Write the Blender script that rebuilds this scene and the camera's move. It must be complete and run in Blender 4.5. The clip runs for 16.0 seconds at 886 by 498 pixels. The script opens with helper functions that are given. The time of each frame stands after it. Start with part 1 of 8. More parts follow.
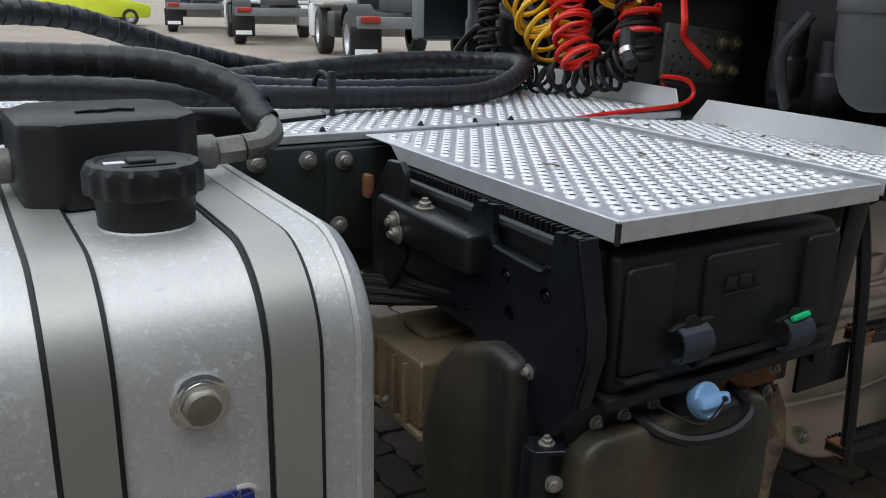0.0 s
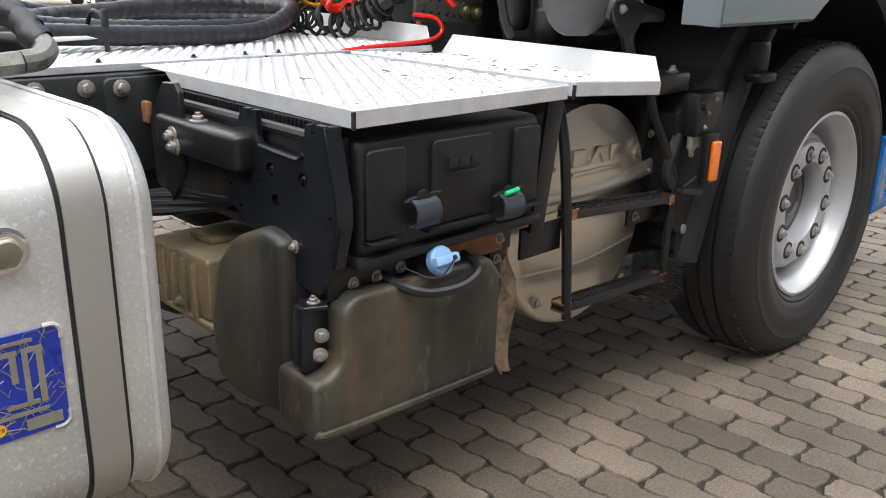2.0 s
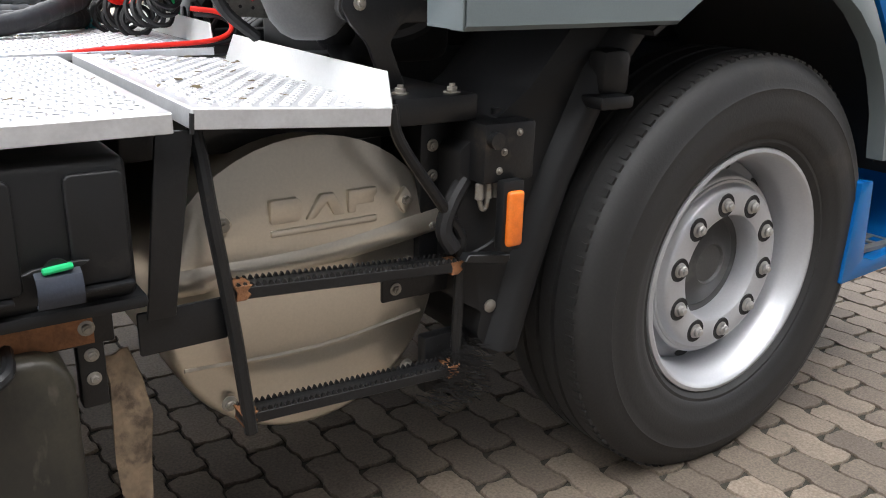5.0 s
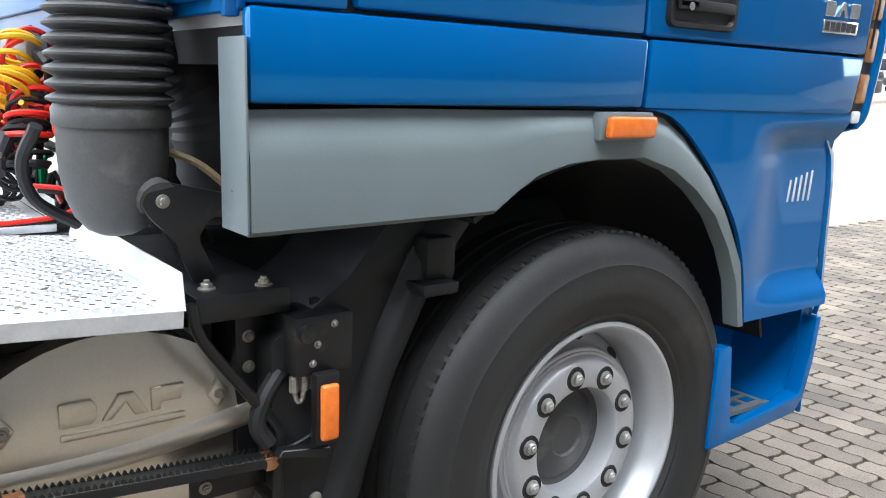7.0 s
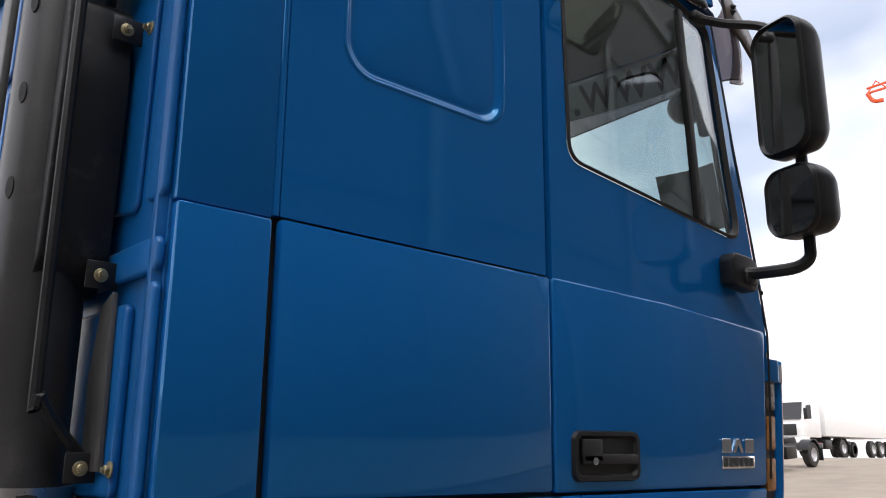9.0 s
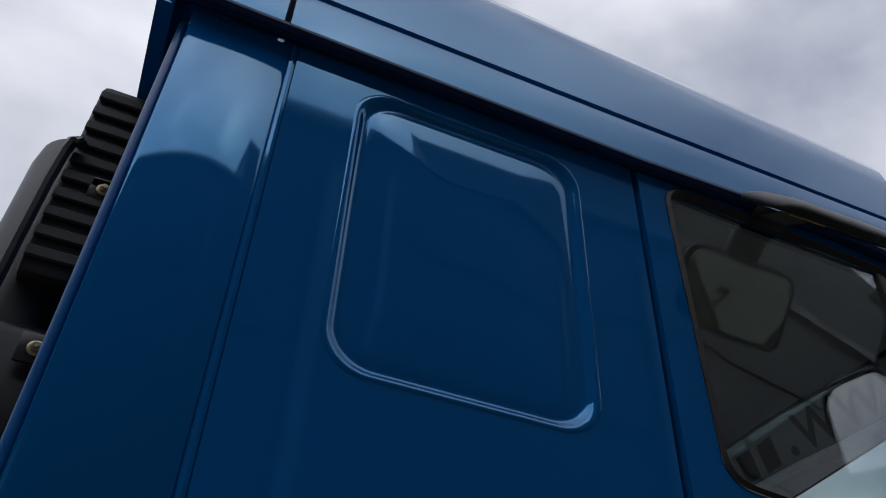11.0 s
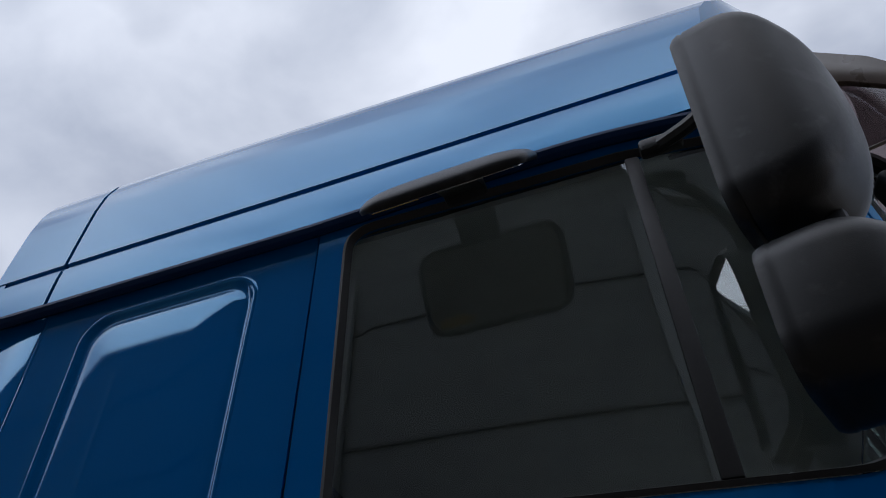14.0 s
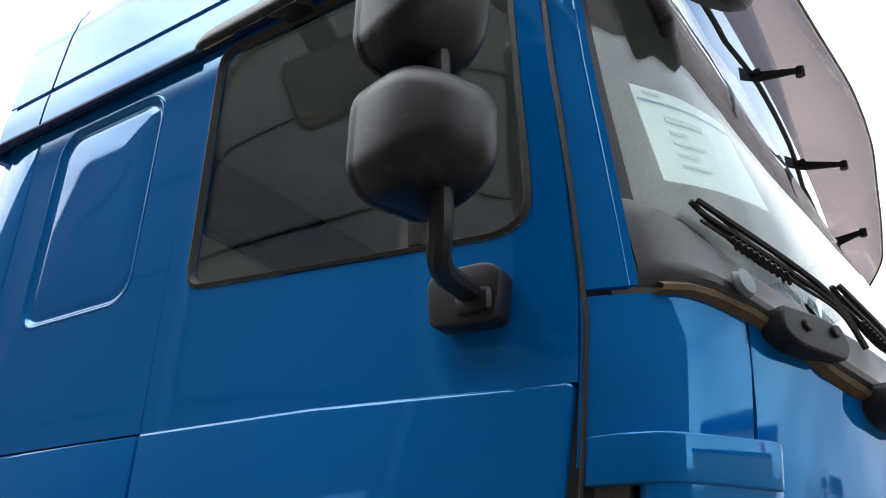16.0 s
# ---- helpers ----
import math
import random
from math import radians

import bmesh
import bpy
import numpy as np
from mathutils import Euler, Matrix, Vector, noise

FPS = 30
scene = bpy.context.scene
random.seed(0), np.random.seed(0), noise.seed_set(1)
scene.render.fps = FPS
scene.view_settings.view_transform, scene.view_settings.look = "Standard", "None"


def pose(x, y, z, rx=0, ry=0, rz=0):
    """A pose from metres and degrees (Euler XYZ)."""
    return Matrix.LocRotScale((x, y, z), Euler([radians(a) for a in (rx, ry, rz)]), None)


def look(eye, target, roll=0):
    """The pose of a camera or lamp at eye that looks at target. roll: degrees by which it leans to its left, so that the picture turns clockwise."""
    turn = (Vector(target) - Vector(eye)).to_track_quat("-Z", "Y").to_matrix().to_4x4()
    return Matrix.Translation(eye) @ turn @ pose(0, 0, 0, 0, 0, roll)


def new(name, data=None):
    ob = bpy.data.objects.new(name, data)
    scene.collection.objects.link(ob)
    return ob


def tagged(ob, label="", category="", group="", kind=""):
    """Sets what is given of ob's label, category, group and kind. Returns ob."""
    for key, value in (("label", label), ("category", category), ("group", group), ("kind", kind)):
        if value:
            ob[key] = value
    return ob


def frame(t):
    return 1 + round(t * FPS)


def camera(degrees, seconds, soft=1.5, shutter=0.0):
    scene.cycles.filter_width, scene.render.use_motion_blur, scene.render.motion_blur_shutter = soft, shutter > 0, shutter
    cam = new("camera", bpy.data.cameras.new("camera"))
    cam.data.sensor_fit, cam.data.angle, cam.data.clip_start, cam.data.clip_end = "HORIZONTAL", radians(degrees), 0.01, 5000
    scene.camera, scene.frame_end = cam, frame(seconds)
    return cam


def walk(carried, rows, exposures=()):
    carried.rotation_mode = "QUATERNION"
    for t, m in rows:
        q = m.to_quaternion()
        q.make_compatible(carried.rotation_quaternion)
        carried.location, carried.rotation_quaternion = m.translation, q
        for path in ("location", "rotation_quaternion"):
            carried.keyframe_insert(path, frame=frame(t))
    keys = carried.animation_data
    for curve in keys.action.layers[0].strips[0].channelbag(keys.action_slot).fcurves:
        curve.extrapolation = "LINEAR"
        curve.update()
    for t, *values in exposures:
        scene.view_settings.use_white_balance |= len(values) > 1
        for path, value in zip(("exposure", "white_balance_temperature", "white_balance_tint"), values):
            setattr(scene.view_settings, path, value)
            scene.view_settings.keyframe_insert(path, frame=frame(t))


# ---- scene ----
cam = camera(56.0, 16.0, 1.05)
PATH = [
    (0, (-2.605, -0.709, 1.253), (-1.625, 0.936, 0.677), 1.4),
    (0.5, (-2.729, -0.831, 1.231), (-1.606, 0.722, 0.661), 1.8),
    (1, (-2.842, -0.901, 1.209), (-1.599, 0.545, 0.606), 1.8),
    (1.1, (-2.867, -0.913, 1.214), (-1.598, 0.507, 0.604), 1.9),
    (1.5, (-2.848, -0.935, 1.205), (-1.521, 0.425, 0.581), 1.7),
    (2, (-2.713, -0.997, 1.2), (-1.384, 0.356, 0.565), 1.5),
    (2.5, (-2.577, -1.039, 1.197), (-1.302, 0.362, 0.554), 1.4),
    (3, (-2.388, -1.001, 1.183), (-1.196, 0.466, 0.53), 1.3),
    (3.5, (-2.227, -0.997, 1.168), (-1.099, 0.519, 0.512), 1.2),
    (4, (-2.023, -1.048, 1.183), (-0.939, 0.501, 0.532), 1.1),
    (4.5, (-1.833, -1.098, 1.189), (-0.764, 0.461, 0.534), 1.3),
    (4.7, (-1.759, -1.102, 1.189), (-0.686, 0.453, 0.533), 1.4),
    (6.8, (-1.391, -1.145, 1.319), (-0.174, 0.364, 0.828), 2.5),
    (7, (-1.399, -1.215, 1.336), (-0.209, 0.345, 0.947), 1.8),
    (7.5, (-1.412, -1.253, 1.395), (-0.189, 0.321, 1.232), 1.3),
    (8, (-1.432, -1.239, 1.442), (-0.186, 0.324, 1.51), 1.0),
    (8.5, (-1.433, -1.252, 1.482), (-0.177, 0.279, 1.765), 0.7),
    (9, (-1.401, -1.259, 1.53), (-0.108, 0.189, 2.011), 0.4),
    (9.5, (-1.312, -1.24, 1.564), (-0.041, 0.125, 2.287), -0.8),
    (10, (-1.211, -1.17, 1.595), (-0.029, 0.151, 2.522), -0.3),
    (10.2, (-1.144, -1.12, 1.604), (-0.032, 0.205, 2.609), 0.3),
    (12.3, (-0.017, -0.835, 1.72), (-0.262, 0.39, 3.282), 7.0),
    (12.5, (0.07, -0.838, 1.731), (-0.174, 0.419, 3.268), 4.7),
    (13, (0.313, -0.909, 1.737), (-0.065, 0.369, 3.228), 4.4),
    (13.5, (0.511, -0.997, 1.679), (0.064, 0.258, 3.17), 3.2),
    (14, (0.773, -1.063, 1.655), (0.242, 0.26, 3.059), -0.0),
    (14.5, (1.002, -1.032, 1.644), (0.287, 0.277, 2.976), 1.5),
    (15, (1.242, -1.119, 1.624), (0.409, 0.254, 2.816), 1.5),
    (15.5, (1.422, -1.109, 1.588), (0.514, 0.338, 2.629), 1.2),
    (16, (1.573, -1.109, 1.559), (0.562, 0.392, 2.409), 1.4),
]
EXPOSURE = [(0.0, 0.1, 6400, 7), (0.5, 0.57, 6600, 9), (1.0, 0.9, 6750, 9), (2.0, 1.42, 6850, 10), (3.0, 1.56, 6850, 11), (4.5, 1.46, 6850, 11), (7.0, 1.80, 6300, 6), (7.5, 1.65, 6200, 7),
            (8.0, 1.40, 6250, 7), (8.5, 1.02, 6850, 11), (9.0, 0.47, 6850, 13), (9.5, 0.0, 6750, 15), (10.0, -0.42, 6400, 14), (12.3, -0.98, 6150, 13), (13.2, -0.92, 5950, 12),
            (14.0, -0.82, 6000, 12), (14.5, -0.66, 6100, 12), (15.2, -0.32, 6250, 11), (15.6, 0.22, 6100, 9), (16.0, 0.90, 6450, 9)]
walk(cam, [(t, look(eye, target, roll)) for t, eye, target, roll in PATH], EXPOSURE)

# ---- world, sun, exposure ----
world = bpy.data.worlds.new("overcast_sky")
scene.world = world
world.use_nodes = True
wn, wl = world.node_tree.nodes, world.node_tree.links
wn.clear()
w_out = wn.new("ShaderNodeOutputWorld")
w_bg = wn.new("ShaderNodeBackground")
w_sky = wn.new("ShaderNodeTexSky")
w_sky.sky_type = "NISHITA"
w_sky.sun_disc = False
w_sky.sun_elevation, w_sky.sun_rotation = radians(52), radians(169)
w_sky.air_density, w_sky.dust_density = 1.0, 2.0
w_co = wn.new("ShaderNodeTexCoord")
w_map = wn.new("ShaderNodeMapping")
w_map.inputs["Scale"].default_value = (1.0, 1.0, 1.6)
w_n1 = wn.new("ShaderNodeTexNoise")
w_n1.inputs["Scale"].default_value, w_n1.inputs["Detail"].default_value = 2.4, 7.0
w_n1.inputs["Roughness"].default_value = 0.50
w_n1.inputs["Distortion"].default_value = 0.35
w_ramp = wn.new("ShaderNodeValToRGB")
w_ramp.color_ramp.elements[0].position, w_ramp.color_ramp.elements[0].color = 0.32, (4.3, 4.75, 5.7, 1)
w_ramp.color_ramp.elements[1].position, w_ramp.color_ramp.elements[1].color = 0.68, (10.3, 10.5, 10.9, 1)
w_cov = wn.new("ShaderNodeValToRGB")
w_cov.color_ramp.elements[0].position, w_cov.color_ramp.elements[0].color = 0.34, (0.30, 0.30, 0.30, 1)
w_cov.color_ramp.elements[1].position, w_cov.color_ramp.elements[1].color = 0.48, (1, 1, 1, 1)
w_n2 = wn.new("ShaderNodeTexNoise")
w_n2.inputs["Scale"].default_value, w_n2.inputs["Detail"].default_value = 1.7, 4.0
w_mix = wn.new("ShaderNodeMix")
w_mix.data_type = "RGBA"
wl.new(w_co.outputs["Generated"], w_map.inputs["Vector"])
wl.new(w_map.outputs["Vector"], w_n1.inputs["Vector"])
wl.new(w_map.outputs["Vector"], w_n2.inputs["Vector"])
wl.new(w_n1.outputs["Fac"], w_ramp.inputs["Fac"])
wl.new(w_n2.outputs["Fac"], w_cov.inputs["Fac"])
wl.new(w_cov.outputs["Color"], w_mix.inputs["Factor"])
wl.new(w_sky.outputs["Color"], w_mix.inputs["A"])
wl.new(w_ramp.outputs["Color"], w_mix.inputs["B"])
wl.new(w_mix.outputs["Result"], w_bg.inputs["Color"])
w_bg.inputs["Strength"].default_value = 0.150
# bright cloud round the hidden sun
w_dot = wn.new("ShaderNodeVectorMath")
w_dot.operation = "DOT_PRODUCT"
w_dot.inputs[1].default_value = Vector((-0.30, -0.60, 0.74)).normalized()
w_pos = wn.new("ShaderNodeMath")
w_pos.operation = "MAXIMUM"
w_pos.inputs[1].default_value = 0.0
w_pow = wn.new("ShaderNodeMath")
w_pow.operation = "POWER"
w_pow.inputs[1].default_value = 7.0
w_gain = wn.new("ShaderNodeMath")
w_gain.operation = "MULTIPLY_ADD"
w_gain.inputs[1].default_value, w_gain.inputs[2].default_value = 2.2, 1.0
w_sc = wn.new("ShaderNodeVectorMath")
w_sc.operation = "SCALE"
wl.new(w_co.outputs["Generated"], w_dot.inputs[0])
wl.new(w_dot.outputs["Value"], w_pos.inputs[0])
wl.new(w_pos.outputs[0], w_pow.inputs[0])
wl.new(w_pow.outputs[0], w_gain.inputs[0])
wl.new(w_mix.outputs["Result"], w_sc.inputs[0])
wl.new(w_gain.outputs[0], w_sc.inputs["Scale"])
wl.new(w_sc.outputs["Vector"], w_bg.inputs["Color"])
wl.new(w_bg.outputs["Background"], w_out.inputs["Surface"])

sun = new("sun", bpy.data.lights.new("sun", "SUN"))
sun.data.energy, sun.data.angle, sun.data.color = 0.6, radians(150), (1.0, 0.97, 0.92)
sun.matrix_world = look((1.2, -6.0, 7.9), (0, 0, 0))


# ---- materials ----
def mat(name, col, rough=0.5, metal=0.0, var=0.12, scale=6.0, bump=0.0, bscale=90.0, coat=0.0,
        dirt=None, dirt_at=0.6, dirt_scale=4.0, rvar=0.1, soft=0.12, spec=0.5, tint=None, chalk=0.0):
    m = bpy.data.materials.new(name)
    m.use_nodes = True
    n, l = m.node_tree.nodes, m.node_tree.links
    b = n["Principled BSDF"]
    co = n.new("ShaderNodeTexCoord")
    n1 = n.new("ShaderNodeTexNoise")
    n1.inputs["Scale"].default_value, n1.inputs["Detail"].default_value = scale, 6.0
    n2 = n.new("ShaderNodeTexNoise")
    n2.inputs["Scale"].default_value, n2.inputs["Detail"].default_value = bscale, 3.0
    l.new(co.outputs["Object"], n1.inputs["Vector"])
    l.new(co.outputs["Object"], n2.inputs["Vector"])
    mixn = n.new("ShaderNodeMath")
    mixn.operation = "MULTIPLY_ADD"
    mixn.inputs[1].default_value, mixn.inputs[2].default_value = 0.35, 0.0
    l.new(n2.outputs["Fac"], mixn.inputs[0])
    add = n.new("ShaderNodeMath")
    add.operation = "MULTIPLY_ADD"
    add.inputs[1].default_value = 0.65
    l.new(n1.outputs["Fac"], add.inputs[0])
    l.new(mixn.outputs[0], add.inputs[2])
    ramp = n.new("ShaderNodeValToRGB")
    e = ramp.color_ramp.elements
    e[0].position, e[0].color = 0.32, (*[c * (1 - var) for c in col], 1)
    e[1].position, e[1].color = 0.68, (*[min(1, c * (1 + var)) for c in col], 1)
    l.new(add.outputs[0], ramp.inputs["Fac"])
    out = ramp.outputs["Color"]
    if dirt:
        n3 = n.new("ShaderNodeTexNoise")
        n3.inputs["Scale"].default_value, n3.inputs["Detail"].default_value = dirt_scale, 8.0
        n3.inputs["Roughness"].default_value = 0.65
        l.new(co.outputs["Object"], n3.inputs["Vector"])
        r3 = n.new("ShaderNodeValToRGB")
        r3.color_ramp.elements[0].position = dirt_at
        r3.color_ramp.elements[1].position = min(0.99, dirt_at + soft)
        l.new(n3.outputs["Fac"], r3.inputs["Fac"])
        mx = n.new("ShaderNodeMix")
        mx.data_type = "RGBA"
        l.new(r3.outputs["Color"], mx.inputs["Factor"])
        l.new(out, mx.inputs["A"])
        mx.inputs["B"].default_value = (*dirt, 1)
        out = mx.outputs["Result"]
    l.new(out, b.inputs["Base Color"])
    rr = n.new("ShaderNodeMath")
    rr.operation = "MULTIPLY_ADD"
    rr.inputs[1].default_value, rr.inputs[2].default_value = rvar * 2, rough - rvar
    rr.use_clamp = True
    l.new(n1.outputs["Fac"], rr.inputs[0])
    l.new(rr.outputs[0], b.inputs["Roughness"])
    b.inputs["Metallic"].default_value = metal
    if chalk:
        ck = n.new("ShaderNodeMath")
        ck.operation = "MULTIPLY_ADD"
        ck.inputs[1].default_value, ck.inputs[2].default_value = -chalk * metal, metal
        l.new(r3.outputs["Color"], ck.inputs[0])
        l.new(ck.outputs[0], b.inputs["Metallic"])
    b.inputs["Specular IOR Level"].default_value = spec
    b.inputs["Coat Weight"].default_value = coat
    b.inputs["Coat Roughness"].default_value = 0.03
    if tint:
        b.inputs["Specular Tint"].default_value = (*tint, 1)
        b.inputs["IOR"].default_value = 1.62
    if bump:
        bp = n.new("ShaderNodeBump")
        bp.inputs["Strength"].default_value, bp.inputs["Distance"].default_value = bump, 0.004
        l.new(n2.outputs["Fac"], bp.inputs["Height"])
        l.new(bp.outputs["Normal"], b.inputs["Normal"])
    return m


M = {}
M["blue"] = mat("blue_lacquer", (0.001, 0.104, 0.338), 0.045, 0.0, 0.05, 1.2, 0.007, 2.2, rvar=0.015, spec=0.95, tint=(0.15, 0.58, 1.0))
M["bluerear"] = mat("dusty_blue_lacquer", (0.0, 0.110, 0.355), 0.34, 0.0, 0.10, 2.0, 0.02, 60, rvar=0.08, spec=0.4, dirt=(0.02, 0.10, 0.28), dirt_at=0.60)
# darkened copy of the blue lacquer: the shade of channels and seams
M["bluedk"] = mat("blue_lacquer_shaded", (0.001, 0.018, 0.07), 0.6, 0.0, 0.05, 2.0, spec=0.15)
M["grey"] = mat("grey_plastic", (0.145, 0.175, 0.184), 0.42, 0.0, 0.08, 3.0, 0.05, 300)
M["black"] = mat("black_plastic", (0.010, 0.0105, 0.0115), 0.46, 0.0, 0.25, 7.0, 0.07, 420, dirt=(0.034, 0.032, 0.030), dirt_at=0.62, spec=0.4)
M["blacksteel"] = mat("black_painted_steel", (0.011, 0.0115, 0.0125), 0.34, 0.0, 0.3, 9.0, 0.12, 160, dirt=(0.095, 0.070, 0.048), dirt_at=0.60, dirt_scale=7.0, soft=0.22, spec=0.45)
M["mirrorblack"] = mat("scuffed_black_housing", (0.009, 0.0095, 0.010), 0.40, 0.0, 0.3, 12.0, 0.10, 700, dirt=(0.042, 0.042, 0.044), dirt_at=0.56, dirt_scale=16.0, soft=0.2, spec=0.32)
M["chassis"] = mat("dark_chassis_paint", (0.020, 0.024, 0.025), 0.5, 0.0, 0.3, 6.0, 0.15, 120, dirt=(0.07, 0.065, 0.055), dirt_at=0.6)
M["hoseblack"] = mat("black_hose_wrap", (0.022, 0.023, 0.025), 0.45, 0.0, 0.25, 14.0, 0.2, 150, dirt=(0.09, 0.085, 0.08), dirt_at=0.62, dirt_scale=9)
M["rubber"] = mat("tyre_rubber", (0.019, 0.019, 0.019), 0.58, 0.0, 0.25, 5.0, 0.12, 160, dirt=(0.070, 0.060, 0.048), dirt_at=0.57, dirt_scale=3.5, soft=0.3)
M["seal"] = mat("black_seal_rubber", (0.012, 0.012, 0.013), 0.6, 0.0, 0.2, 12.0)
M["tank"] = mat("weathered_aluminium", (0.565, 0.565, 0.550), 0.50, 0.62, 0.14, 5.0, 0.05, 220, dirt=(0.64, 0.65, 0.65), dirt_at=0.56, dirt_scale=120.0, soft=0.05, chalk=0.85)
M["band"] = mat("satin_steel_band", (0.44, 0.435, 0.410), 0.48, 0.70, 0.08, 3.0, 0.03, 260, dirt=(0.40, 0.39, 0.37), dirt_at=0.62, dirt_scale=20)
M["dullzinc"] = mat("dull_dirty_zinc", (0.19, 0.185, 0.165), 0.48, 0.25, 0.3, 30.0, 0.2, 200, dirt=(0.05, 0.045, 0.04), dirt_at=0.55, dirt_scale=24)
M["strap"] = mat("blue_grey_rubber", (0.030, 0.037, 0.052), 0.45, 0.0, 0.25, 20.0, 0.1, 200)
M["galvrim"] = mat("worn_bright_rims", (0.76, 0.77, 0.785), 0.34, 0.35, 0.10, 40.0)
M["galv"] = mat("galvanised_tread_plate", (0.61, 0.62, 0.635), 0.36, 0.45, 0.12, 22.0, 0.06, 160, dirt=(0.60, 0.61, 0.62), dirt_at=0.6, dirt_scale=30)
M["whitemet"] = mat("pale_sheet_metal", (0.74, 0.75, 0.74), 0.42, 0.3, 0.05, 9.0, 0.03, 160, dirt=(0.35, 0.34, 0.32), dirt_at=0.70, dirt_scale=18)
M["inox"] = mat("stainless_shield", (0.70, 0.64, 0.54), 0.31, 0.80, 0.08, 2.0, 0.02, 200)
M["wheel"] = mat("silver_wheel_paint", (0.52, 0.53, 0.55), 0.38, 0.45, 0.07, 6.0, 0.04, 160, dirt=(0.20, 0.18, 0.16), dirt_at=0.68)
M["wheelnut"] = mat("zinc_wheel_nut", (0.50, 0.49, 0.47), 0.38, 0.8, 0.2, 40.0)
M["bolt"] = mat("zinc_bolt", (0.32, 0.30, 0.265), 0.46, 0.6, 0.2, 40.0, dirt=(0.2, 0.13, 0.07), dirt_at=0.6, dirt_scale=30)
M["brass"] = mat("yellow_zinc", (0.42, 0.36, 0.22), 0.4, 0.8, 0.2, 40.0)
M["orange"] = mat("amber_lens", (0.85, 0.19, 0.02), 0.18, 0.0, 0.12, 60.0, 0.1, 300, coat=0.6)
M["rust"] = mat("rusty_paint", (0.25, 0.108, 0.046), 0.75, 0.0, 0.35, 30.0, 0.4, 200)
M["dirtplastic"] = mat("dirty_grey_plastic", (0.036, 0.0345, 0.027), 0.42, 0.0, 0.35, 5.0, 0.12, 180, dirt=(0.105, 0.092, 0.062), dirt_at=0.44, dirt_scale=4.0, soft=0.34)
M["sump"] = mat("muddy_metal_housing", (0.26, 0.20, 0.12), 0.62, 0.2, 0.3, 8.0, 0.3, 120)
M["bluecap"] = mat("light_blue_plastic", (0.25, 0.45, 0.72), 0.4, 0.0, 0.08, 20.0)
M["green"] = mat("green_plastic", (0.01, 0.55, 0.20), 0.4, 0.0, 0.08, 20.0)
M["red"] = mat("red_hose", (0.72, 0.025, 0.015), 0.32, 0.0, 0.12, 14.0)
M["yellow"] = mat("yellow_hose", (0.80, 0.45, 0.015), 0.32, 0.0, 0.12, 14.0)
M["teal"] = mat("teal_cord", (0.02, 0.22, 0.26), 0.5, 0.0, 0.12, 14.0)
M["decal"] = mat("dark_blue_decal", (0.008, 0.03, 0.33), 0.3, 0.0, 0.12, 20.0, coat=0.3)
M["gold"] = mat("faded_gold_print", (0.25, 0.24, 0.19), 0.45, 0.2, 0.15, 40.0)
M["white"] = mat("white_paint", (0.80, 0.80, 0.79), 0.4, 0.0, 0.05, 4.0, coat=0.2)
M["paper"] = mat("white_paper", (0.80, 0.81, 0.82), 0.7, 0.0, 0.03, 4.0)
M["print"] = mat("blue_print", (0.20, 0.24, 0.45), 0.7, 0.0, 0.05, 4.0)
M["faint"] = mat("faint_print", (0.55, 0.57, 0.60), 0.6, 0.0, 0.2, 40.0)
M["chrome"] = mat("chrome_letters", (0.80, 0.80, 0.80), 0.14, 1.0, 0.03, 10.0, rvar=0.04)
M["interior"] = mat("grey_cab_lining", (0.50, 0.50, 0.50), 0.8, 0.0, 0.1, 8.0, 0.1, 200)
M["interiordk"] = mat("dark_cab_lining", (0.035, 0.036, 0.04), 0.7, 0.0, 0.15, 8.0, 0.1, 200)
M["oldmetal"] = mat("perforated_bracket_steel", (0.19, 0.19, 0.18), 0.5, 0.5, 0.2, 14.0, 0.15, 160, dirt=(0.06, 0.055, 0.05), dirt_at=0.55, dirt_scale=8)
M["castgrey"] = mat("grey_moulded_duct", (0.066, 0.066, 0.066), 0.5, 0.0, 0.25, 9.0, 0.12, 220, dirt=(0.19, 0.19, 0.18), dirt_at=0.56, dirt_scale=7, soft=0.25)
M["duct"] = mat("satin_grey_duct", (0.026, 0.025, 0.025), 0.36, 0.0, 0.25, 9.0, 0.06, 220, dirt=(0.075, 0.07, 0.065), dirt_at=0.58, dirt_scale=7, soft=0.25)
M["bellows"] = mat("dusty_rubber", (0.054, 0.054, 0.054), 0.55, 0.0, 0.25, 9.0, 0.1, 220, dirt=(0.10, 0.10, 0.095), dirt_at=0.55, dirt_scale=9, soft=0.25)
M["clamp"] = mat("steel_hose_clamp", (0.55, 0.54, 0.52), 0.3, 1.0, 0.1, 30.0)
M["leafbits"] = mat("dry_leaf", (0.14, 0.11, 0.06), 0.8, 0.0, 0.3, 30.0)
M["mirror"] = mat("mirror_glass", (0.85, 0.86, 0.87), 0.03, 1.0, 0.0, 3.0, rvar=0.01)
M["claddark"] = mat("grey_wall_cladding", (0.074, 0.077, 0.082), 0.6, 0.0, 0.1, 0.6, 0.05, 20)
M["cladlight"] = mat("pale_steel_column", (0.17, 0.175, 0.18), 0.5, 0.3, 0.08, 2.0)
M["asphalt"] = mat("far_yard_surface", (0.25, 0.21, 0.165), 0.85, 0.0, 0.22, 0.8, 0.3, 40)
M["tarp"] = mat("pale_trailer_side", (0.55, 0.57, 0.58), 0.5, 0.0, 0.08, 1.5)
